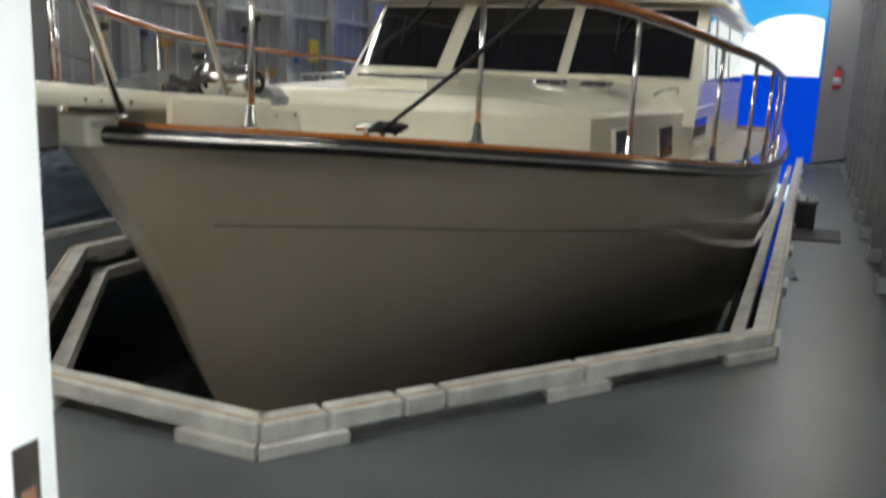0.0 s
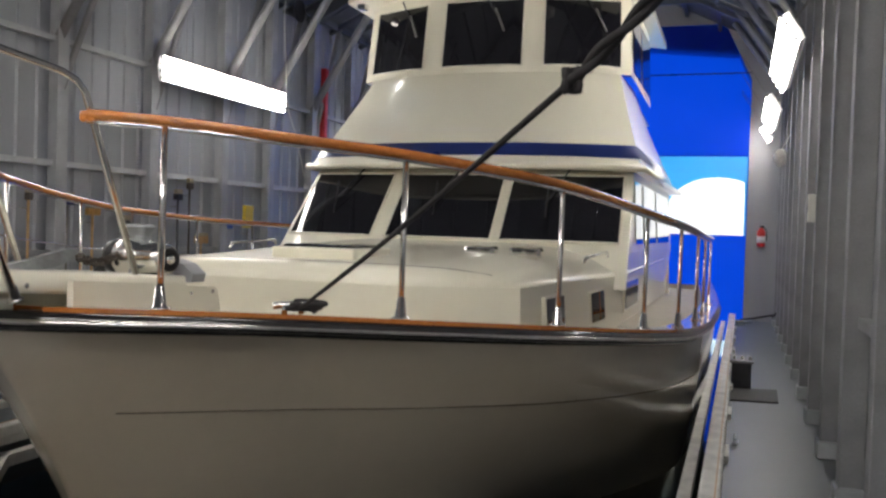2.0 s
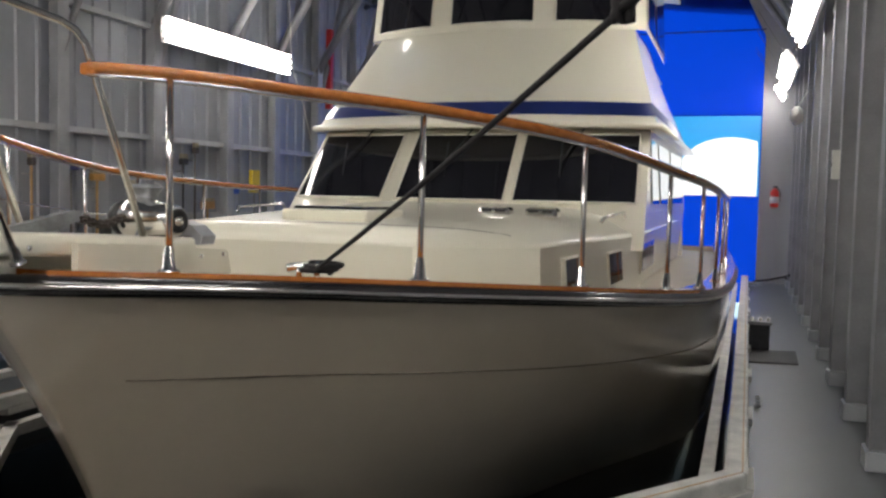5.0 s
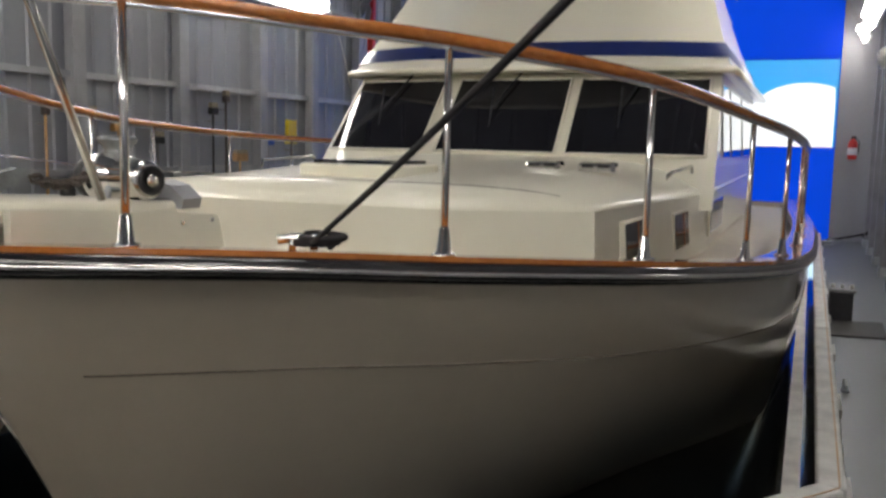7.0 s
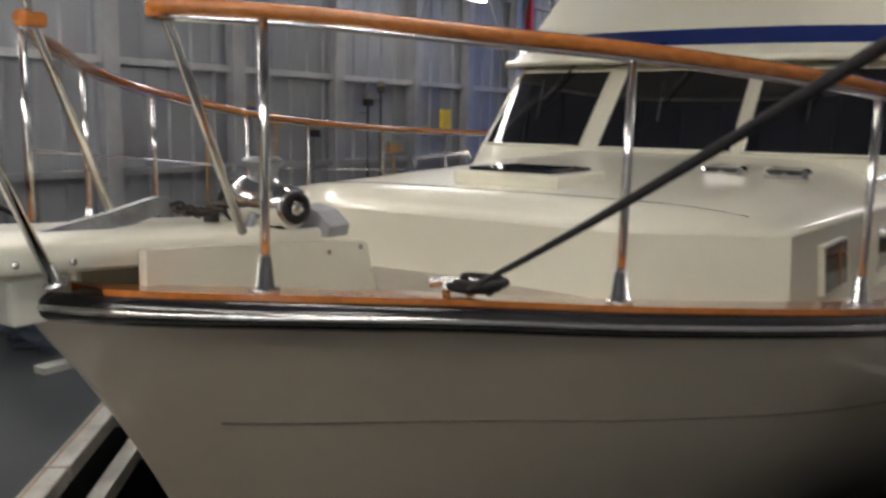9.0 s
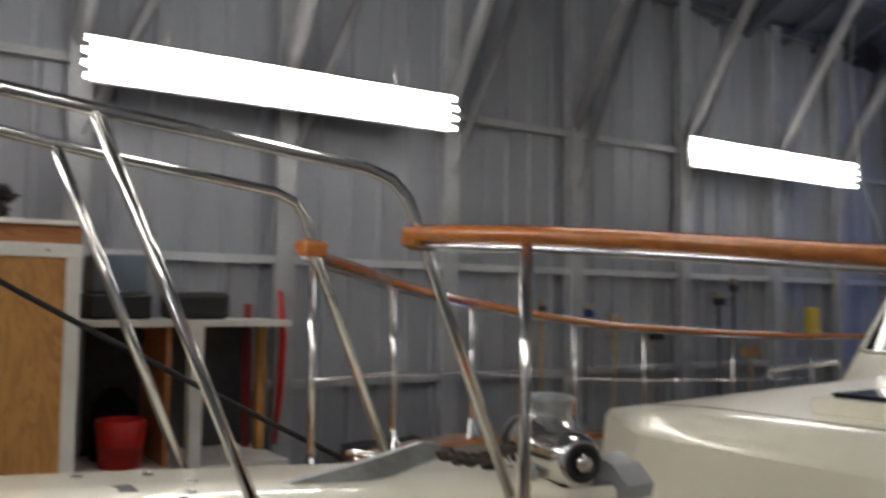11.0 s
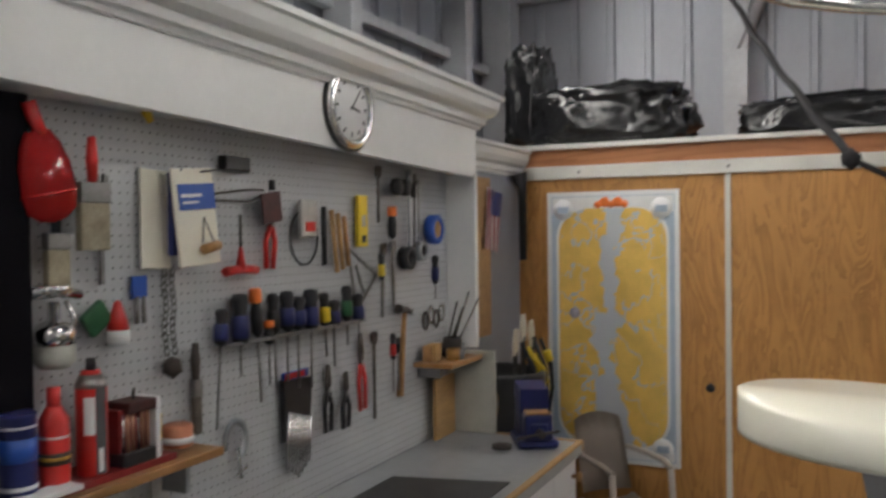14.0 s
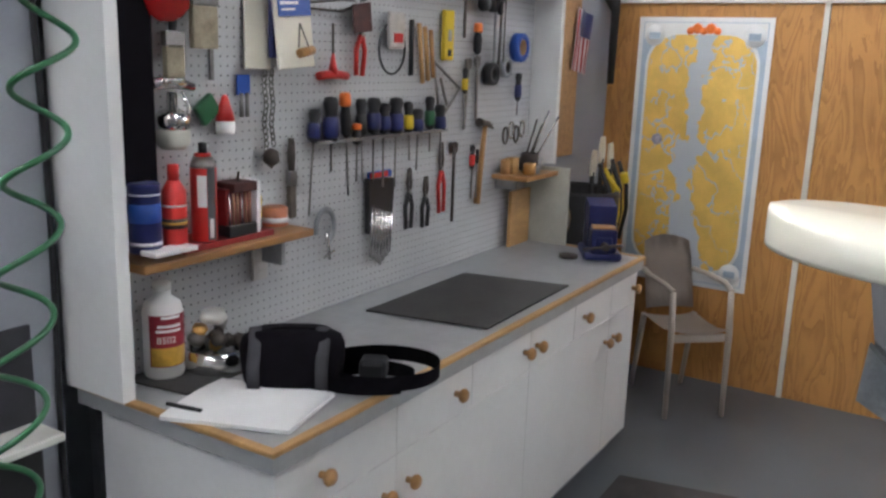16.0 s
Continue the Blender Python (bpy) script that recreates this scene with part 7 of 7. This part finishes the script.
    part("pen", rod((-1.985, 0.87, 0.922), (-2.01, 0.955, 0.917), 0.005), "black", t, "black pen")
    # vise
    v = thing("bench_vise", "dark blue cast iron bench vise bolted on the worktop", "vise", at=pose(-4.185, 1.04, 0.9, 0, 0, 30) @ Matrix.Scale(1.16, 4))
    up = Matrix(((1, 0, 0, 0), (0, 0, -1, 0), (0, 1, 0, 0), (0, 0, 0, 1)))
    part("base", boxed(-0.095, -0.07, 0.0, 0.1, 0.07, 0.03, 0.012), "navy", v)
    part("ear", lathe([(0.035, 0), (0.035, 0.012), (0, 0.014)], 14, Matrix.Translation((0.06, -0.12, 0))), "oldtool", v)
    part("fixed_jaw", prism([(-0.09, 0.02), (0.03, 0.02), (0.02, 0.09), (0.025, 0.19), (-0.08, 0.205), (-0.085, 0.18), (-0.1, 0.17), (-0.1, 0.15), (-0.07, 0.14)], -0.05, 0.05, None, up), "navy", v)
    part("moving_jaw", boxed(0.028, -0.048, 0.03, 0.105, 0.048, 0.118, 0.01), "navy", v)
    part("jaw_face", boxed(0.03, -0.042, 0.118, 0.1, 0.042, 0.123, 0.002), "knob", v, "rusty top of the moving jaw")
    part("slide", boxed(-0.02, -0.03, 0.04, 0.11, 0.03, 0.09, 0.006), "navy", v)
    part("screw", rod((0.1, 0, 0.06), (0.15, 0, 0.06), 0.014), "oldtool", v)
    part("handle", rod((0.14, -0.08, 0.05), (0.14, 0.06, 0.07), 0.006), "oldtool", v)


def build_bay_corner():
    solid("cork_panel", boxed(-4.9, 0.562, 1.24, BX0 - 0.025, 0.575, 2.02), "cork", "plain brown cork board panel by the bench", "board")
    t = thing("small_flag", "small faded striped flag hanging on the cork board", "flag", at=pose(-4.9, 0.577, 1.81, 0, -10, 0))

    def strip(u0, u1, v0, v1, lift, mt, name):
        rows = [[Vector((0.1 - 0.2 * (u0 + (u1 - u0) * i / 12), lift + 0.006 * math.sin(9 * (u0 + (u1 - u0) * i / 12) + 2 * (v0 + (v1 - v0) * q / 6)), 0.15 - 0.3 * (v0 + (v1 - v0) * q / 6))) for i in range(13)] for q in range(7)]
        part(name, grid_mesh(rows), mt, t)
    strip(0, 1, 0, 1, 0.012, "paper", "cloth")
    for k in range(6):
        strip((2 * k + 0.3) / 12, (2 * k + 1.3) / 12, 0.02 if k < 1 or k > 4 else 0.42, 1, 0.0145, "stripe_red", "red_stripe")
    strip(0.18, 0.9, 0, 0.42, 0.0165, "stripe", "canton")
    solid("folding_rod", sweep(bm_new(), [(-5.24, 0.6, 2.06), (-5.25, 0.62, 1.98), (-5.25, 0.62, 1.6)], 0.03, 8, radii=[0.05, 0.025, 0.02]), "black", "long black tool hanging by the plywood wall", "tool")
    t = thing("tool_caddy", "black bin with yellow and black cords and pale oars of plastic", "bin", at=pose(-4.72, 0.7, 0.0))
    part("bin", lathe([(0.17, 0.0), (0.19, 0.5), (0.21, 1.08), (0.2, 1.1), (0.18, 1.08), (0.16, 0.05), (0, 0.05)], 22), "black", t)
    rng = random.Random(12)
    for k in range(7):
        dx, dy = -0.24 + 0.035 * k, 0.14 + rng.uniform(-0.02, 0.03)
        top = 1.2 + rng.uniform(-0.05, 0.06)
        part("cord", sweep(bm_new(), [(dx, dy, 0.82), (dx + rng.uniform(-0.02, 0.02), dy + 0.03, 0.98), (dx, dy + 0.02, 1.1), (dx + 0.01, dy - 0.03, top)], 0.011, 7), "yellow" if k in (1, 4, 5) else "black", t)
    for dx, dz, a in ((-0.26, 0.08, 8), (-0.13, 0.12, 0), (-0.02, 0.06, -8)):
        part("blade", prism([(-0.028, 0), (0.028, 0), (0.036, 0.07), (0.018, 0.13), (-0.018, 0.13), (-0.036, 0.07)], -0.006, 0.006, None, Matrix.Translation((dx, 0.06, 1.1 + dz)) @ Matrix.Rotation(radians(a), 4, "Y") @ Matrix(((1, 0, 0, 0), (0, 0, -1, 0), (0, 1, 0, 0), (0, 0, 0, 1)))), "card", t, "pale plastic blade")
        part("shaft", rod((dx, 0.06, 0.4), (dx, 0.06, 1.12 + dz), 0.012), "black", t)
    part("grip", rod((-0.2, 0.17, 1.12), (-0.19, 0.16, 1.17), 0.022), "yellow", t)
    solid("steel_hook", sweep(bm_new(), [(0.03 * math.cos(a), 0, 0.05 * math.sin(a)) for a in [i * math.pi / 8 for i in range(13)]], 0.009, 8), "chrome", "bright steel ring hung at the bench end", "ring", at=pose(-4.36, 0.8, 1.0))
    solid("floor_mat", prism([(-2.1, 1.3), (-4.0, 1.28), (-4.1, 1.75), (-2.2, 1.8)], 0.0, 0.012), "rubber", "dark rubber floor mat in front of the bench", "mat", "floor mats")
    # hose, cable and pale bracket on the partition
    pts = []
    for i in range(260):
        s = i / 259
        z = 2.3 - 1.6 * s
        a = (1.74 - z) / 0.185 * 2 * math.pi
        pts.append(Vector((-1.675 - 0.16 * (z - 0.95) - 0.062 * math.cos(a), 0.78 + 0.04 * math.sin(a), z)))
    pts.insert(0, Vector((-1.9, 0.5, 2.62)))
    solid("air_hose", sweep(bm_new(), pts, 0.0072, 8), "hose", "coiled green plastic air hose hanging on wall", "hose")
    solid("power_cable", sweep(bm_new(), [(-1.924 + 0.006 * math.sin(k), 0.559, 2.3 - 0.2 * k) for k in range(12)], 0.008, 8), "black", "black power cable running down the wall", "cable")
    t = thing("wall_bracket", "small pale bracket with dark box on the wall", "bracket", at=pose(-1.76, 0.547, 0.82))
    part("plate", boxed(-0.1, 0, 0.0, 0.08, 0.12, 0.02, 0.004), "trim", t)
    part("box", boxed(-0.08, 0, -0.16, 0.06, 0.06, 0.0, 0.006), "black", t)
    structure("wainscot", boxed(-1.86, 0.546, 0.0, -1.0, 0.556, 1.08), "greystrap", "dark grey lower wall panel", "wall")


def crumpled_bag(name, label, c, size, seed, material="bin_bag"):
    rng = random.Random(seed)
    bm = bm_new()
    bmesh.ops.create_icosphere(bm, subdivisions=5, radius=1)
    for v in bm.verts:
        d = v.co.normalized()
        p = Vector([math.copysign(abs(q) ** 0.55, q) for q in d])
        n = noise.noise(d * 2.2 + Vector((seed, 0, 0))) * 0.16 + noise.noise(d * 6 + Vector((0, seed, 0))) * 0.1 + abs(noise.noise(d * 9 + Vector((seed, seed, 0)))) * 0.16 + abs(noise.noise(d * 19)) * 0.06
        p *= 1 + n
        v.co = Vector((p.x * size[0], p.y * size[1], max(p.z, -0.8) * size[2] + size[2] * 0.8))
    for f in bm.faces:
        f.smooth = True
    return solid(name, bm, material, label, "bag", "bagged goods", at=pose(*c))


def build_storage_top():
    crumpled_bag("bin_bag", "bulky goods wrapped in shiny black plastic on storage top", (-5.62, 1.02, 2.21), (0.22, 0.4, 0.18), 2)
    crumpled_bag("bin_bag", "upright black plastic sack in the corner on storage top", (-5.75, 0.5, 2.21), (0.16, 0.12, 0.33), 5)
    crumpled_bag("bin_bag", "long roll wrapped in black plastic on storage top", (-5.62, 2.12, 2.21), (0.13, 0.4, 0.11), 8)
    # covered goods on the dock behind the bow
    crumpled_bag("covered_pile", "low pile of goods under a grey-blue sheet on the dock", (-6.25, 5.75, 0), (0.4, 0.85, 0.33), 11, "crate")
    crumpled_bag("dark_bundle", "dark purple-grey bundle lying on the covered pile", (-6.35, 5.3, 0.5), (0.3, 0.4, 0.15), 14, "greystrap")
    crumpled_bag("dark_bundle", "dark purple-grey bundle lying on the covered pile", (-6.35, 6.1, 0.48), (0.28, 0.36, 0.1), 17, "greystrap")
    # open shelf unit beyond the storage box
    t = thing("shelf_unit", "open shelf unit with white edges holding dark goods", "shelf unit")
    part("top_shelf", boxed(WEST + 0.1, 2.9, 1.66, -6.0, 4.28, 1.7), "trim", t)
    part("upright", boxed(-6.08, 3.62, 0.0, -6.0, 3.7, 1.66), "trim", t)
    part("upright", boxed(-6.5, 4.22, 0.0, -6.44, 4.28, 1.66), "ply", t)
    part("lower_shelf", boxed(WEST + 0.1, 2.9, 0.74, -6.0, 4.28, 0.8), "trim", t)
    part("divider", boxed(WEST + 0.15, 3.5, 0.8, -6.1, 3.53, 1.66), "plyband", t)
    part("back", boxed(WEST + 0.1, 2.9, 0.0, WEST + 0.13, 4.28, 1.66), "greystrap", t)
    solid("plastic_crate", boxed(-6.5, 3.05, 1.7, -6.15, 3.42, 1.86, 0.02), "black", "low black plastic tray on the shelf", "tray")
    solid("blue_crate", boxed(-6.5, 3.07, 1.86, -6.18, 3.4, 2.1, 0.02), "crate", "grey-blue plastic storage crate on shelf", "crate")
    solid("black_case", boxed(-6.5, 3.55, 1.7, -6.15, 3.92, 1.88, 0.04), "black", "black rounded carrying case on shelf", "case")
    solid("red_bucket", lathe([(0.12, 0), (0.15, 0.28), (0.14, 0.29), (0.13, 0.02), (0, 0.02)], 20), "red", "red plastic bucket on the lower shelf", "bucket", at=pose(-6.25, 3.28, 0.8))
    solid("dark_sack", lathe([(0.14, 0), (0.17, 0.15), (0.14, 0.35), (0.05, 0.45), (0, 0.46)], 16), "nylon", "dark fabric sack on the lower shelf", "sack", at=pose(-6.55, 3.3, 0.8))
    solid("red_paddle", sweep(bm_new(), [(0, 0, 0), (0, 0.03, 0.35), (0, 0.05, 0.75), (0, 0.02, 1.1)], 0.05, 8, radii=[0.03, 0.055, 0.06, 0.03], flat=0.35), "red", "red plastic sled leaning against the wall", "sled", at=pose(-6.6, 4.42, 0.8))
    solid("dark_paddle", sweep(bm_new(), [(0, 0, 0), (0, 0.0, 0.6), (0, 0.0, 1.0)], 0.04, 8, radii=[0.03, 0.04, 0.03]), "darkred", "dark red tube standing beside shelves", "tube", at=pose(-6.6, 4.2, 0.8))
    # brooms and mops on the far wall
    def broom(y, z, L, head, hm, pole="tool", label="long-handled brush hanging on the wall"):
        t = thing("broom", label, "broom", "hanging brooms", pose(WEST + 0.12, y, z))
        part("pole", rod((0, 0, 0), (0, 0.0, -L), 0.013), pole, t)
        part("wall_hook", rod((-0.125, 0, -0.1), (0.02, 0, -0.1), 0.006), "tool", t)
        part("head", boxed(-0.03, -head, -0.02, 0.04, head, 0.06 if head < 0.12 else 0.08, 0.012), hm, t)
        part("bristles", boxed(-0.025, -head * 0.95, 0.05, 0.035, head * 0.95, 0.3 if hm == "yellow" else 0.12, 0.01), hm if hm == "yellow" else "bristle", t)
    broom(11.03, 1.52, 1.1, 0.11, "yellow", label="yellow-headed brush hanging head up on the wall")
    broom(10.5, 1.5, 1.0, 0.1, "blue", label="blue-headed brush hanging on the wall")
    broom(9.4, 1.85, 1.2, 0.06, "black", "black")
    broom(9.64, 2.0, 1.3, 0.04, "oldtool", "oldtool")
    broom(8.46, 1.5, 0.9, 0.08, "black")
    broom(9.91, 1.3, 0.8, 0.12, "cork", "wood")
    broom(7.52, 1.72, 1.0, 0.08, "navy")
    broom(7.0, 1.75, 1.2, 0.03, "oldtool", "wood")
    broom(7.9, 1.62, 0.9, 0.09, "brass", "wood")
    solid("red_ladder_part", boxed(WEST + 0.1, 13.2, 2.9, WEST + 0.2, 13.3, 4.2, 0.01), "red", "red ladder rail hanging on the wall", "ladder")
    t = thing("horn_speaker", "dark round loudspeaker high on the wall", "loudspeaker", at=pose(WEST + 0.2, 12.0, 4.85, 0, 90, 0))
    part("horn", lathe([(0.05, -0.1), (0.08, 0.0), (0.17, 0.12), (0.18, 0.14), (0.07, 0.02), (0.0, 0.02)], 20), "black", t)
    part("bracket", rod((0, 0, -0.15), (0, 0, -0.05), 0.02), "oldtool", t)
    solid("lamp_cable", sweep(bm_new(), [(-6.4, 11.4 + 0.05 * math.sin(k), 6.0 - 0.3 * k) for k in range(9)] + [(-6.4, 11.5, 3.3), (-6.35, 11.7, 2.9), (-6.3, 11.9, 2.3)], 0.008, 6), "trim", "thin white cable hanging from roof past the lamp", "cable")
    solid("grey_plank", boxed(-5.72, 4.6, 0.0, -5.6, 7.5, 0.05, 0.004), "kerb", "grey weathered plank lying on the far dock", "plank")


def build_dock_things():
    t = thing("boarding_step", "dark box step with rubber-capped top on the dock", "step")
    part("box", boxed(-0.03, 9.72, 0.0, 0.165, 10.2, 0.27, 0.01), "greystrap", t)
    part("top", boxed(-0.05, 9.69, 0.27, 0.185, 10.23, 0.3, 0.008), "steel_dark", t)
    for k in range(3):
        part("peg", lathe([(0.018, 0), (0.018, 0.035), (0, 0.04)], 8, Matrix.Translation((-0.01 + 0.08 * k, 9.8, 0.3))), "kerb", t)
    solid("dock_mat", prism([(-0.03, 8.98), (0.41, 9.05), (0.42, 9.78), (-0.03, 9.66)], 0.0, 0.014), "rubber", "dark rubber mat on the dock before the step", "mat", "floor mats")
    e = thing("fire_extinguisher", "red fire extinguisher hanging on the end wall", "fire extinguisher", at=pose(0.36, NORTH - 0.1, 1.42))
    part("cylinder", lathe([(0.06, 0), (0.075, 0.02), (0.075, 0.28), (0.04, 0.34), (0.02, 0.36), (0, 0.36)], 18), "red", e)
    part("label", lathe([(0.0765, 0.08), (0.0765, 0.2), (0.075, 0.2), (0.075, 0.08)], 18), "paper", e)
    part("head", boxed(-0.03, -0.02, 0.35, 0.05, 0.02, 0.4, 0.006), "black", e)
    part("hose", sweep(bm_new(), [(0.04, 0, 0.37), (0.1, 0, 0.3), (0.09, 0, 0.12)], 0.01, 6), "black", e)
    part("bracket", boxed(-0.02, 0.06, 0.1, 0.02, 0.1, 0.3), "tool", e)
    t = thing("dock_cleat", "grey metal mooring cleat at the dock end", "dock cleat", "dock cleats", pose(0.05, 16.6, 0))
    part("base", boxed(-0.1, -0.05, 0, 0.1, 0.05, 0.03, 0.01), "galv", t)
    part("horn", sweep(bm_new(), [(-0.2, 0, 0.09), (-0.06, 0, 0.07), (0.06, 0, 0.07), (0.2, 0, 0.09)], 0.03, 8), "galv", t)
    for d in (-0.05, 0.05):
        part("post", rod((d, 0, 0.02), (d, 0, 0.08), 0.025), "galv", t)
    copy_thing(t, pose(0.03, 7.2, 0, 0, 0, 90)).scale = (0.5, 0.5, 0.5)
    t = thing("shore_line", "dark shore line lying across the dock end", "rope")
    part("line", sweep(bm_new(), [(0.05, 16.6, 0.1), (0.3, 16.8, 0.13), (0.62, 16.9, 0.2)], 0.02, 6), "rope", t)
    part("coil", sweep(bm_new(), [(0.64 + 0.03 * math.cos(a), 16.9 + 0.1 * math.sin(a), 0.22 + 0.06 * math.cos(a)) for a in [i * 0.7 for i in range(9)]], 0.03, 6), "rope", t)
    t = thing("hanging_bag", "pale crumpled bag hanging by the east wall lamp", "bag")
    bm = bm_new()
    bmesh.ops.create_icosphere(bm, subdivisions=3, radius=1)
    for v in bm.verts:
        v.co = v.co * (1 + 0.2 * noise.noise(v.co * 3))
        v.co = Vector((v.co.x * 0.09 + 0.5, v.co.y * 0.1 + 13.6, v.co.z * 0.13 + 2.75))
    for f in bm.faces:
        f.smooth = True
    part("sack", bm, "clearbag", t)
    part("cord", rod((0.5, 13.6, 2.85), (0.74, 13.6, 3.3), 0.006), "trim", t)
    t = thing("switch_box", "small pale switch box on a wall post", "switch box", at=pose(0.578, 8.3, 1.85))
    part("box", boxed(-0.03, -0.04, -0.12, 0.03, 0.04, 0.12, 0.006), "trim", t)
    part("switch", boxed(-0.036, -0.01, -0.02, -0.03, 0.01, 0.02), "black", t)


build_floor()
build_shell()
build_posts()
build_north()
build_door()
build_lamps()
build_kerbs()
build_yacht()
build_mooring_line()
build_bench()
build_closet()
build_chart()
build_clock()
build_chair()
build_tools()
build_shelf_items()
build_bay_corner()
build_storage_top()
build_dock_things()
